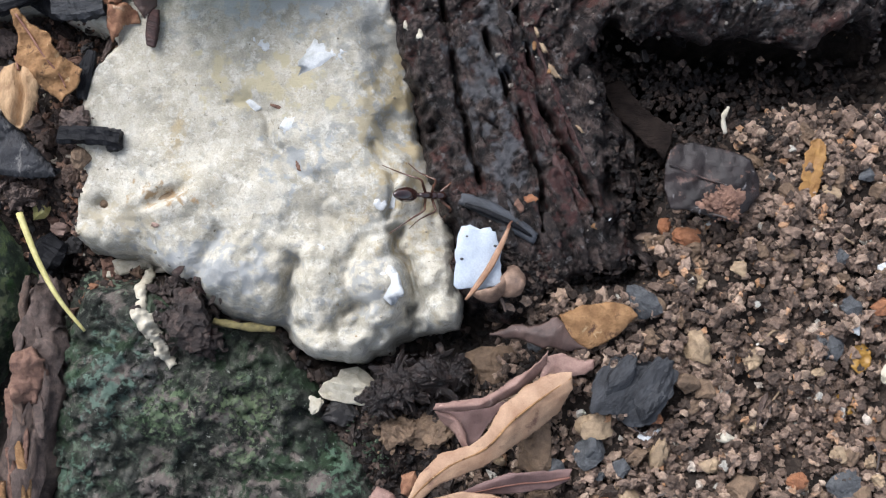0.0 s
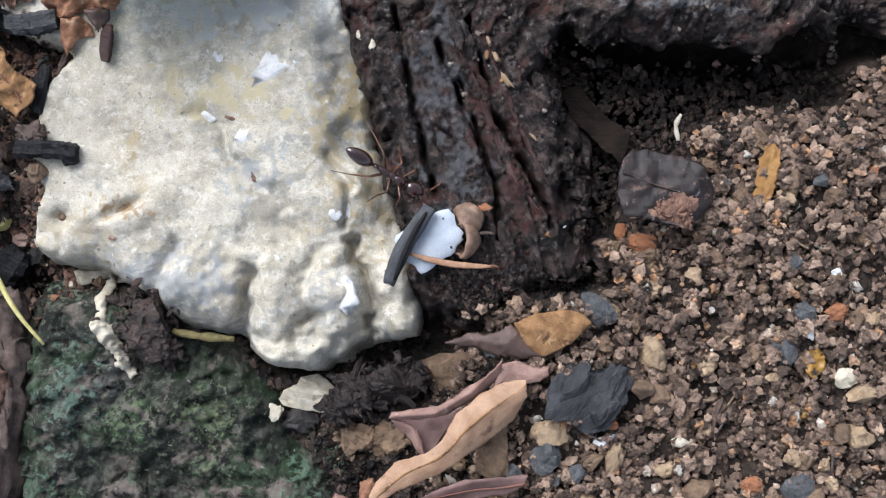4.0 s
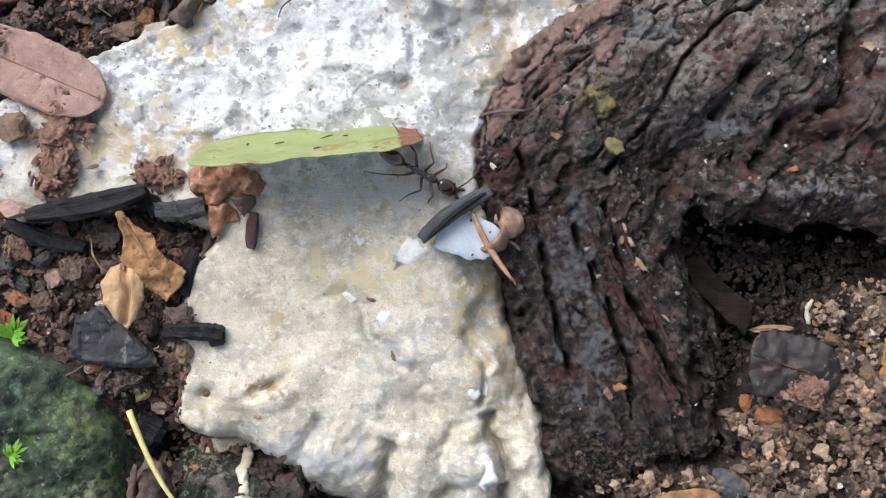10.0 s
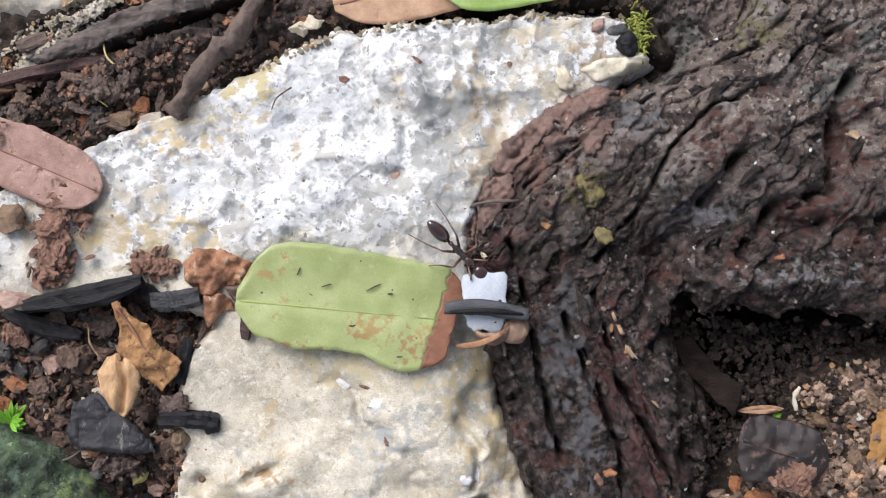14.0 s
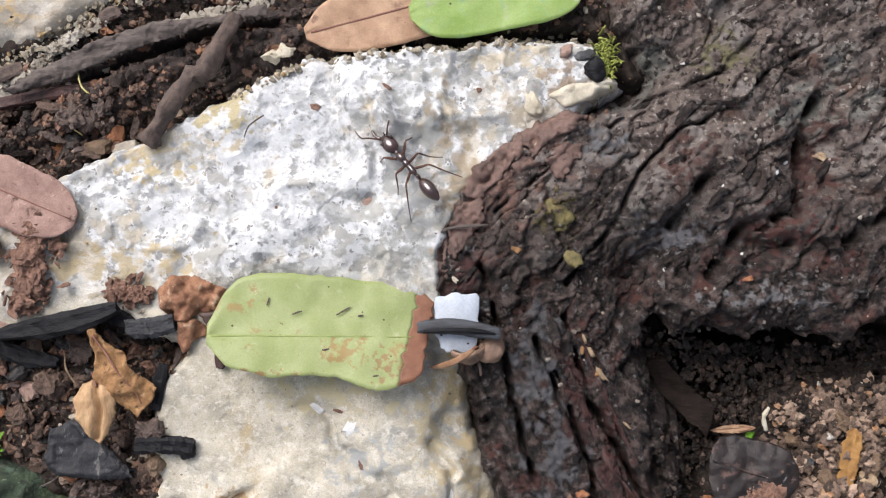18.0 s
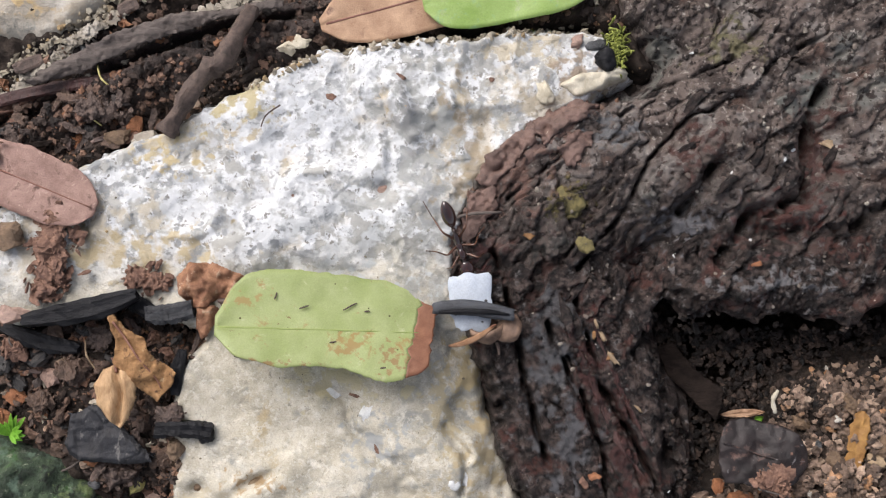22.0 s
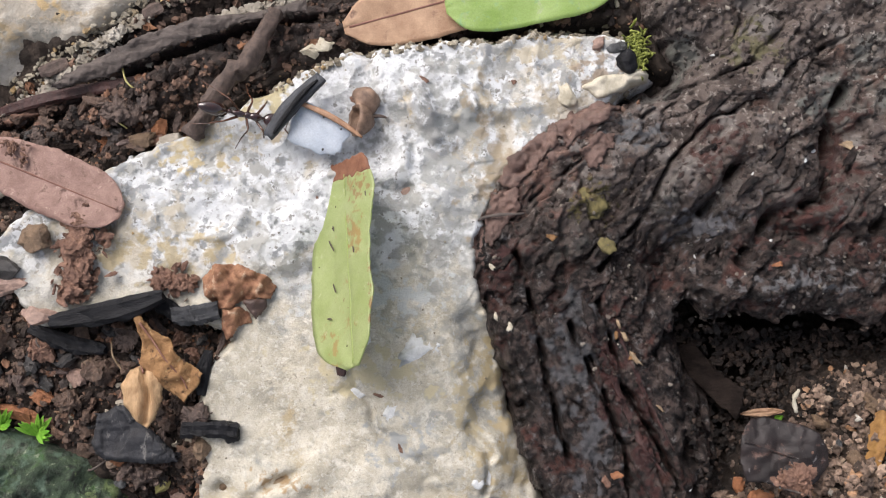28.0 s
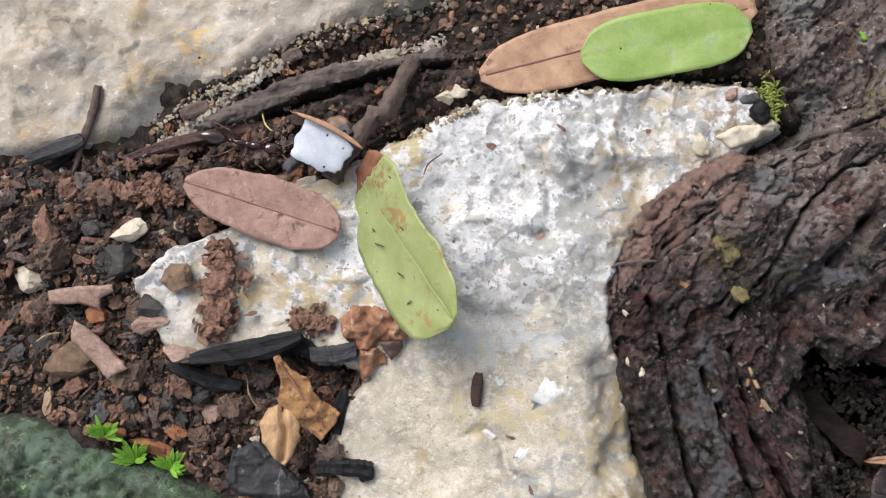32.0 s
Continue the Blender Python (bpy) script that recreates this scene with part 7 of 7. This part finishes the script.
# ---------------------------------------------------------------- the ant and what it drags
ANT = [
    (0, 901, 829, 25, 3),
    (0.5, 949, 832, 25, 3),
    (1, 941, 839, 25, 17),
    (1.5, 933, 835, 25, 9),
    (2, 910, 829, 25, -1),
    (2.5, 939, 830, 25, -36),
    (4.5, 889, 757, 21, -29),
    (5, 874, 741, 23, -43),
    (5.5, 861, 709, 17, -40),
    (6, 811, 684, 17, -39),
    (6.5, 820, 658, 17, -39),
    (7, 797, 661, 19, -32),
    (7.5, 776, 629, 23, -33),
    (8, 738, 598, 24, -28),
    (8.5, 719, 563, 18, -6),
    (9, 750, 537, 6, -37),
    (9.5, 744, 499, 14, -33),
    (10, 726, 467, 25, -27),
    (10.5, 709, 461, 20, 0),
    (11, 766, 464, 10, -9),
    (11.5, 812, 471, 25, -39),
    (12, 836, 438, 25, -60),
    (12.3, 808, 416, 17, -60),
    (12.5, 807, 455, 25, -33),
    (13, 810, 434, 16, -39),
    (13.5, 807, 440, 17, -42),
    (14, 809, 450, 21, -44),
    (14.5, 781, 440, 13, -16),
    (16.5, 779, 444, 17, -20),
    (17, 780, 438, 18, -19),
    (17.5, 760, 382, 9, 21),
    (18, 771, 257, 19, 130),
    (18.5, 479, 133, 24, 165),
    (19, 528, 216, 25, 280),
    (19.5, 692, 300, 0, 322),
    (20, 770, 380, 23, 305),
    (20.5, 801, 397, 22, 292),
    (21, 818, 375, 19, 291),
    (21.5, 829, 408, 21, 300),
    (22, 830, 413, 24, 289),
    (22.5, 816, 390, 20, 293),
    (23, 788, 367, 22, 296),
    (23.5, 778, 351, 21, 293),
    (24, 773, 321, 19, 296),
    (24.5, 751, 318, 18, 299),
    (26.5, 645, 157, 22, 332),
    (27, 560, 188, 20, 340),
    (27.5, 496, 183, 19, 357),
    (28, 409, 175, 25, 350),
    (28.5, 398, 170, 22, 355),
    (29, 380, 144, 25, 358),
    (29.5, 294, 148, 25, 342),
    (30, 255, 158, 25, 342),
    (30.5, 196, 185, 20, 376),
    (31, 187, 160, 9, 366),
    (31.5, 158, 140, 11, 366),
    (32, 142, 138, 20, 350),
]
WHITE = [
    (0, 984, 926, 0),
    (0.5, 988, 924, 0),
    (1, 988, 925, 0),
    (1.5, 985, 917, 0),
    (2, 987, 930, 0),
    (2.5, 980, 937, 5),
    (4.5, 989, 866, -70),
    (5, 991, 856, -72),
    (5.5, 952, 842, -95),
    (6, 926, 794, -65),
    (6.5, 920, 782, -68),
    (7, 920, 778, -60),
    (7.5, 884, 759, -72),
    (8, 858, 721, -75),
    (8.5, 838, 656, -100),
    (9, 831, 654, -110),
    (9.5, 835, 629, -100),
    (10, 808, 577, -110),
    (10.5, 812, 506, -110),
    (11, 834, 532, -150),
    (11.5, 829, 562, -170),
    (12, 831, 545, -175),
    (12.3, 831, 522, -175),
    (12.5, 846, 542, -178),
    (13, 846, 537, -180),
    (14, 846, 538, -180),
    (14.5, 847, 537, -180),
    (17, 848, 536, -180),
    (19, 848, 532, -180),
    (20.5, 851, 536, -180),
    (21, 844, 531, -180),
    (22, 848, 523, -178),
    (22.5, 844, 520, -176),
    (23, 843, 518, -172),
    (23.5, 837, 510, -175),
    (24, 833, 478, -172),
    (24.5, 832, 466, -172),
    (26.5, 706, 255, -140),
    (27, 687, 245, -130),
    (27.5, 629, 231, -118),
    (28, 547, 212, -115),
    (28.5, 546, 212, -115),
    (29, 511, 203, -115),
    (29.5, 422, 206, -112),
    (30, 420, 209, -112),
    (30.5, 390, 190, -112),
    (31, 381, 187, -115),
    (31.5, 336, 172, -115),
    (32, 298, 160, -118),
]
SLIVER = [
    (0, 1014, 865, -25),
    (1, 1018, 860, -25),
    (2, 1015, 869, -25),
    (2.5, 967, 943, 0),
    (4.5, 941, 878, 75),
    (5, 931, 866, 80),
    (5.5, 896, 834, 50),
    (6, 859, 795, 88),
    (6.5, 873, 800, 88),
    (7, 859, 781, 98),
    (7.5, 837, 741, 80),
    (8, 807, 691, 82),
    (8.5, 798, 630, 50),
    (9, 779, 642, 34),
    (9.5, 809, 590, 60),
    (10, 785, 538, 38),
    (10.5, 808, 497, 38),
    (11, 837, 551, 8),
    (11.5, 818, 622, 5),
    (12, 834, 578, 8),
    (12.3, 840, 531, 5),
    (12.5, 856, 556, -3),
    (13, 852, 548, -2),
    (14, 852, 549, -2),
    (17, 854, 550, -2),
    (19, 855, 532, -3),
    (20.5, 858, 549, -3),
    (21, 858, 542, -3),
    (22, 855, 534, -3),
    (22.5, 847, 501, -3),
    (23, 857, 483, -3),
    (23.5, 832, 443, 0),
    (24, 827, 415, -3),
    (24.5, 845, 402, -3),
    (26.5, 697, 201, 20),
    (27, 653, 196, 40),
    (27.5, 584, 177, 35),
    (28, 504, 166, 50),
    (28.5, 498, 168, 45),
    (29, 470, 157, 40),
    (29.5, 410, 200, 35),
    (30, 408, 203, 35),
    (30.5, 378, 184, 35),
    (31, 369, 181, 35),
    (31.5, 324, 166, 35),
    (32, 286, 154, 35),
]
STEM_PATH = [
    (0, 995, 939, 60),
    (1, 995, 940, 62),
    (2, 991, 954, 60),
    (2.5, 988, 985, 52),
    (4.5, 1014, 886, -17),
    (5, 1000, 869, -15),
    (5.5, 961, 871, -35),
    (6, 940, 802, -3),
    (6.5, 938, 791, -10),
    (7, 937, 766, -2),
    (7.5, 902, 758, -22),
    (8, 883, 715, -15),
    (8.5, 855, 670, -45),
    (9, 826, 689, -52),
    (9.5, 861, 629, -58),
    (10, 846, 586, -60),
    (10.5, 842, 535, -80),
    (11, 873, 574, -70),
    (11.5, 891, 588, -40),
    (12, 854, 596, 0),
    (12.5, 833, 594, 22),
    (13, 836, 596, 20),
    (14, 836, 597, 20),
    (17, 838, 596, 20),
    (19, 845, 580, 38),
    (20.5, 840, 596, 30),
    (21, 841, 594, 30),
    (22, 849, 577, 28),
    (22.5, 846, 582, 38),
    (23, 838, 547, 72),
    (23.5, 847, 512, 85),
    (24, 842, 478, 95),
    (24.5, 845, 477, 95),
    (26.5, 728, 259, 125),
    (27, 712, 253, 135),
    (27.5, 655, 220, 148),
    (28, 561, 188, 151),
    (28.5, 558, 187, 151),
    (29, 527, 175, 153),
    (29.5, 434, 172, 156),
    (30, 434, 175, 156),
    (30.5, 403, 155, 158),
    (31, 392, 154, 152),
    (31.5, 350, 141, 152),
    (32, 310, 124, 152),
]
HUSK_PATH = [
    (0, 1017, 978, 0),
    (1, 1026, 981, 0),
    (2, 1022, 972, 0),
    (2.5, 1023, 989, 0),
    (4.5, 1044, 826, 80),
    (5, 1031, 810, 80),
    (5.5, 1016, 817, 55),
    (6, 959, 732, 90),
    (6.5, 963, 739, 85),
    (7, 946, 708, 90),
    (7.5, 933, 706, 80),
    (8, 906, 668, 80),
    (8.5, 899, 635, 50),
    (9, 895, 665, 35),
    (9.5, 901, 613, 30),
    (10, 866, 567, 30),
    (10.5, 876, 500, 20),
    (11, 899, 581, -20),
    (11.5, 886, 591, -20),
    (12, 898, 566, -20),
    (12.5, 879, 581, -10),
    (13, 882, 586, -10),
    (14, 882, 586, -10),
    (17, 884, 583, -10),
    (19, 893, 577, -10),
    (20.5, 890, 586, -10),
    (21, 890, 586, -10),
    (22, 897, 570, -10),
    (23, 898, 570, -5),
    (23.5, 888, 547, 0),
    (24, 889, 514, 0),
    (24.5, 891, 501, 0),
    (26.5, 785, 274, 30),
    (27, 766, 251, 40),
    (27.5, 706, 212, 50),
    (28, 625, 173, 60),
    (28.5, 621, 169, 60),
    (29, 589, 157, 60),
    (29.5, 444, 180, 60),
    (30, 442, 183, 60),
    (30.5, 412, 164, 60),
    (31, 403, 161, 60),
    (31.5, 358, 146, 60),
    (32, 320, 134, 60),
]
LEAF_PATH = [
    (6.5, 560, 432, 6.9, 13, 64, 25),
    (8, 563, 449, 6.9, 12, 66, 19),
    (9, 550, 434, 6.9, 11, 68, 16),
    (10, 545, 431, 6.9, 9, 70, 15),
    (10.5, 547, 431, 6.9, 8, 70, 12),
    (11, 547, 429, 6.9, 8, 70, 17),
    (11.5, 558, 437, 6.8, -1, 70, 14),
    (12, 559, 432, 6.8, -1, 70, 13),
    (12.2, 559, 431, 6.8, -1, 69, 12),
    (12.5, 635, 528, 5.3, -15, 38, 12),
    (12.7, 622, 539, 3.8, -6, 18, 10),
    (13, 614, 547, 2.4, -6, 0, 0),
    (13.5, 614, 545, 2.4, -6, 0, 0),
    (14.5, 616, 553, 3.4, -5, 12, 9),
    (16.5, 620, 554, 3.8, -2, 18, 10),
    (19, 609, 544, 3.8, -1, 18, 4),
    (21, 600, 558, 4.4, -3, 25, 14),
    (22.5, 601, 561, 4.6, -3, 28, 9),
    (23, 605, 560, 4.8, -3, 31, 15),
    (23.5, 623, 556, 5.5, 2, 42, 15),
    (24, 617, 554, 6.0, 8, 49, 11),
    (24.5, 637, 526, 6.5, 19, 62, 14),
    (26.5, 647, 475, 6.3, 64, 49, 17),
    (27, 652, 472, 6.4, 63, 50, 16),
    (27.5, 609, 457, 6.6, 78, 54, 29),
    (28, 598, 437, 6.5, 94, 51, 20),
    (28.5, 588, 421, 6.8, 94, 57, 23),
    (29, 543, 405, 6.8, 94, 60, 30),
    (29.5, 567, 347, 5.5, 131, 41, 25),
    (30, 560, 353, 5.5, 131, 41, 29),
    (30.5, 509, 339, 5.5, 124, 41, 31),
    (31, 476, 347, 5.5, 117, 41, 28),
    (31.5, 460, 340, 5.5, 125, 41, 28),
    (32, 443, 328, 5.5, 125, 41, 30),
]


def ellipsoid(cx, cy, cz, a, b, c, level=3, pinch=0.0, nose=0.0):
    """An egg along x; sizes in plan units."""
    v, f = BALL[level]
    v = v.copy()
    taper = 1 - nose * v[:, 0] - pinch * v[:, 0] ** 2
    v[:, 1] *= taper
    v[:, 2] *= taper
    bm = bmesh.new()
    vs = [bm.verts.new(((cx + p[0] * a) * U, (cy + p[1] * b) * U, (cz + p[2] * c) * U)) for p in v]
    for t in f:
        bm.faces.new([vs[k] for k in t])
    return bm


def merged(*pieces):
    out = bmesh.new()
    for bm in pieces:
        me = bpy.data.meshes.new("piece")
        bm.to_mesh(me)
        bm.free()
        out.from_mesh(me)
        bpy.data.meshes.remove(me)
    return out


def limb(points, radii, sides=7):
    """A jointed limb in a thing's own space: points in plan units x, y, z."""
    return tube([(784 + x, 441 - y, z * 0.05) for x, y, z in points], radii, sides)


ANT_SIZE = 0.86


def make_ant():
    ant = thing("ant", "glossy dark red-brown ant dragging litter with its jaws", "ant")
    part("gaster", ellipsoid(-68, 0, 3, 30, 14.5, 14, 4, 0.12, -0.12), CHITIN, ant, "glossy dark egg-shaped abdomen")
    part("petiole", merged(ellipsoid(-32, 0, 4, 6, 5, 10, 3), ellipsoid(-24, 0, -1, 9, 3.5, 3.5, 2), ellipsoid(-40, 0, 0, 6, 4, 4, 2)), CHITIN, ant)
    part("thorax", merged(ellipsoid(-8, 0, 0, 18, 7, 7.5, 3, 0.1), ellipsoid(10, 0, 1, 12, 7.5, 7, 3), ellipsoid(25, 0, 3, 15, 9, 9, 3, 0.1), ellipsoid(40, 0, 3, 6, 4, 4, 2)), CHITIN, ant)
    head = part("head", ellipsoid(66, 0, 0, 24, 15.5, 11, 4, 0.15, 0.12), CHITIN, ant, "large flat squarish head")
    for s in (-1, 1):
        part("eye", ellipsoid(73, s * 13, 6, 3.6, 2.6, 3.2, 2), PEBBLE_DARK, head)
        part("mandible", limb([(88, s * 6, -2), (102, s * 11, -3), (116, s * 8, -4), (122, s * 3, -5)], [4, 3.6, 3, 1.5]), CHITIN, head)
    moving = []
    for s in (-1, 1):
        for x0, knee, foot, tip in ((28, (44, 27, 14), (60, 40, -22), (74, 50, -34)), (8, (6, 30, 16), (-2, 50, -20), (-10, 68, -34)), (-10, (-36, 26, 16), (-62, 42, -18), (-90, 54, -34))):
            hip = Vector((x0 * U, s * 6 * U, -3 * U))
            pts = [(0, 0, 0), (knee[0] - x0, s * (knee[1] - 6), knee[2]), (foot[0] - x0, s * (foot[1] - 6), foot[2]), (tip[0] - x0, s * (tip[1] - 6), tip[2])]
            joints = [tuple(np.array(pts[0]) * (1 - f) + np.array(pts[1]) * f) for f in (0, 0.5)] + [pts[1], tuple((np.array(pts[1]) + np.array(pts[2])) / 2), pts[2], pts[3]]
            leg = part("leg", limb(joints, [2.8, 2.9, 1.9, 1.8, 1.2, 0.8]), LEG_CHITIN, ant)
            moving.append((leg, hip * ANT_SIZE, s, x0))
        feeler = part("antenna", limb([(0, 0, 0), (12, s * 16, 14), (20, s * 27, 16), (34, s * 30, 6), (52, s * 30, -4)], [1.8, 1.7, 1.7, 1.5, 1.3]), LEG_CHITIN, ant)
        moving.append((feeler, Vector((84 * U, s * 8 * U, 5 * U)) * ANT_SIZE, s, 99))
    for ob in ant.children_recursive:
        ob.data.transform(Matrix.Scale(ANT_SIZE, 4))
    return ant, moving


ant, limbs = make_ant()

film = thing("white_flake", "thin bluish-white flake with a scalloped edge and dark specks", "flake")
bm = bmesh.new()
rim = []
for k in range(48):
    a = 2 * math.pi * k / 48
    r = 50 / max(abs(math.cos(a)), abs(math.sin(a)) * 0.84) ** 0.75 * (1 + 0.05 * math.sin(7 * a) - 0.16 * math.cos(a - 0.8) + 0.16 * noise.noise(Vector((math.cos(a) * 2, math.sin(a) * 2, 3))) + 0.07 * noise.noise(Vector((math.cos(a) * 7, math.sin(a) * 7, 9))))
    rim.append((r * math.cos(a) * 0.75, r * math.sin(a) * 0.88))
rings = []
for up, inset in ((-2.5, 0.96), (-1, 1), (1.5, 1), (3, 0.95), (4.5, 0.7), (5.5, 0.35)):
    rings.append([bm.verts.new((x * inset * U, y * inset * U, (up + 2.5 * noise.noise(Vector((x * inset * 0.03, y * inset * 0.03, 0)))) * U)) for x, y in rim])
for a, b in zip(rings[:-1], rings[1:]):
    for k in range(48):
        bm.faces.new((a[k], a[(k + 1) % 48], b[(k + 1) % 48], b[k]))
bm.faces.new(rings[0][::-1])
bm.faces.new(rings[-1])
part("plate", bm, NACRE, film)
for x, y, r in ((24, 15, 3), (-22, 30, 2.6), (-30, -7, 3)):
    part("speck", ellipsoid(x, y, 4, r, r * 0.7, 1.6, 2), PEBBLE_DARK, film)

shard = thing("charcoal_sliver", "blue-black splinter of charcoal with a long groove", "charcoal")
bm = sliver_mesh(142, 29, 22, np.random.default_rng(3), 0.12, 0.3)
part("splinter", bm, SLIVER_CHAR, shard)
part("ridge", limb([(-60, -3, 10), (-20, 1, 13), (25, 2, 13), (62, -2, 9)], [3, 5, 5, 2]), CHARCOAL, shard)

stem = thing("straw", "orange-brown flat dry straw stuck on the flake", "straw")
part("stalk", sliver_mesh(138, 11, 6, np.random.default_rng(6), 0.1, 0.6), STEM, stem)
part("tip", limb([(66, 0, 0), (74, 1, 0), (80, 0, 1)], [3, 2, 1]), LEAF_TIP, stem)

husk = thing("seed_husk", "pair of brown papery cupped seed husks", "husk")


def shell(cx, cy, r, turn, lean, seed):
    """A cupped papery husk: a pointed bowl with an open, ragged mouth."""
    bm, rings = bmesh.new(), []
    spin = Matrix.Translation((cx * U, cy * U, 0)) @ pose(0, 0, 0, lean, 0, turn)
    for wall, rows in ((1.0, range(9)), (0.84, range(8, 0, -1))):
        for k in rows:
            s = k / 8
            ring = []
            for q in range(20):
                a = 2 * math.pi * q / 20
                w = r * wall * math.sin(0.12 + s * 1.75) ** 0.8 * (1 + 0.10 * noise.noise(Vector((math.cos(a) * 1.6, math.sin(a) * 1.6, s * 2 + seed))) + 0.05 * math.sin(5 * a))
                z = r * (0.75 - 1.25 * s + (0.16 * noise.noise(Vector((math.cos(a) * 2.5, math.sin(a) * 2.5, seed))) if k > 6 else 0)) - (1 - wall) * r * 0.5 * (1 - s)
                ring.append(bm.verts.new(spin @ Vector((w * math.cos(a) * U, w * 0.85 * math.sin(a) * U, z * U))))
            rings.append(ring)
    for a, b in zip(rings[:-1], rings[1:]):
        for q in range(20):
            bm.faces.new((a[q], a[(q + 1) % 20], b[(q + 1) % 20], b[q]))
    bm.faces.new(rings[0][::-1])
    bm.faces.new(rings[-1])
    bmesh.ops.recalc_face_normals(bm, faces=bm.faces)
    return bm


part("husk_half", shell(-16, -4, 31, 20, 118, 4), HUSK, husk, "brown cupped husk")
part("husk_half", shell(24, 6, 27, 70, 35, 7), HUSK, husk, "pale brown pointed husk")
part("stalk", limb([(2, -18, -4), (8, -30, -2), (10, -40, 0)], [3.5, 3, 2]), TWIG, husk)

green_leaf = thing("green_leaf", "yellow-green leaflet with a brown bitten end", "leaf")
UPPER = ((0, 10), (0.05, 66), (0.12, 98), (0.25, 112), (0.5, 106), (0.75, 98), (0.95, 90), (1, 62))
LOWER = ((0, 10), (0.05, 40), (0.12, 60), (0.3, 72), (0.5, 68), (0.6, 74), (0.7, 92), (0.8, 96), (0.95, 74), (1, 40))
BEND = dict(curl=0.05, wave=7, seed=31, rag=0.05, lower=LOWER)
part("blade", blade(382, UPPER, stop=0.9, n=60, m=20, slant=(0, 0.05), **BEND), GREEN_LEAF, green_leaf)
part("tip", blade(382, UPPER, start=0.9, stop=0.99, n=10, m=20, slant=(0.05, 0.03), **BEND), LEAF_TIP, green_leaf, "dead brown leaf end")
for x, y, a, n in ((-40, 40, 15, 9), (40, 44, 25, 14), (70, 36, 0, 5), (-90, 60, 70, 7), (10, -24, 10, 6), (96, -70, 0, 5)):
    bm = sliver_mesh(n * 2, 2.8, 2, np.random.default_rng(n), 0.2)
    bmesh.ops.transform(bm, verts=bm.verts, matrix=Matrix.Translation((x * U, y * U, 3.2 * U)) @ pose(0, 0, 0, 0, 0, a))
    part("dirt_speck", bm, TWIG, green_leaf)
part("midrib", midrib(382, 0.0, 5, 31, 2.2, 0.02, 0.92), VEIN, green_leaf)

rose_leaf = thing("leaf", "dry rose-brown oval leaf lying over the rock's edge", "leaf")
ROSE = ((0, 12), (0.06, 46), (0.2, 80), (0.5, 100), (0.78, 96), (0.9, 76), (0.97, 46), (1, 14))
part("blade", blade(306, scaled(ROSE, 60), curl=0.07, wave=6, rag=0.05, seed=3), ROSE_LEAF, rose_leaf)
part("midrib", midrib(306, 0.0, 6, 3), RED_VEIN, rose_leaf)
ROSE_PATH = [(0, 45, 285, -23), (30.7, 45, 285, -23), (30.82, 170, 269, -11), (31, 170, 269, -11), (31.5, 184, 256, -18), (32, 181, 259, -18)]
chip = thing("wood_chip", "dark reddish wood chip dragged along under the leaf", "wood")
part("chip_body", sliver_mesh(62, 22, 10, np.random.default_rng(9), 0.2, 0.4), RED_WOOD, chip)
CHIP_PATH = [(0, 437, 557), (23, 438, 583), (24.5, 452, 596), (26.5, 559, 643), (27.5, 571, 624), (28, 578, 615), (28.5, 582, 597), (29, 580, 594), (32, 580, 595)]


def smoothed(px, py, reach=36):
    q = np.array([(0, 0), (1, 0), (-1, 0), (0, 1), (0, -1)]) * reach
    return float(np.median(surface(px + q[:, 0], py + q[:, 1])))


def crest(px, py, reach=40):
    q = np.array([(0, 0), (1, 0), (-1, 0), (0, 1), (0, -1)]) * reach
    return float(surface(px + q[:, 0], py + q[:, 1]).max())


def motions():
    rows = []
    for t, x, y, dip, turn in ANT:
        rows.append((t, pose(*P(x, y, crest(x, y) + 1.6 if t < 5.2 else max(smoothed(x, y), -3.0) + 1.7), 0, 44 if t < 2.2 else dip, turn)))
    walk(ant, rows)
    walk(film, [(t, pose(*P(x, y, 3.0), 0, 0, turn)) for t, x, y, turn in WHITE])
    walk(stem, [(t, pose(*P(x, y, 3.7), 0, -52 if 12.2 < t < 22.7 else 0, turn)) for t, x, y, turn in STEM_PATH])
    walk(husk, [(t, pose(*P(x, y, 2.8 if t < 29.2 else 1.3), 0, 0, turn)) for t, x, y, turn in HUSK_PATH])
    walk(shard, [(t, pose(*P(x, y, 1.6 if t < 2.2 else 3.9 if t < 29.2 else 2.1), 0, 0, turn)) for t, x, y, turn in SLIVER])
    first, last = LEAF_PATH[0], LEAF_PATH[-1]
    walk(green_leaf, [(t, pose(*P(x, y, z), -roll, tilt, turn)) for t, x, y, z, turn, roll, tilt in [(0.0, *first[1:])] + LEAF_PATH])
    walk(rose_leaf, [(t, pose(*P(x, y, 1.9), 0, -3, turn)) for t, x, y, turn in ROSE_PATH])
    walk(chip, [(t, pose(*P(x, y, rest(x, y) + 0.5), 0, 0, 78)) for t, x, y in CHIP_PATH])
    # the legs step, alternate three against three; the feelers sway
    times = np.arange(0, 32.01, 0.5)
    for n, (ob, hip, side, x0) in enumerate(limbs):
        phase = (n % 4 % 2) * math.pi + n
        swing = 13 if x0 != 99 else 16
        walk(ob, [(float(t), Matrix.Translation(hip) @ pose(0, 0, 0, 4 * side * math.sin(t * 5 + phase), 0, swing * math.sin(t * 7.3 + phase))) for t in times])


motions()
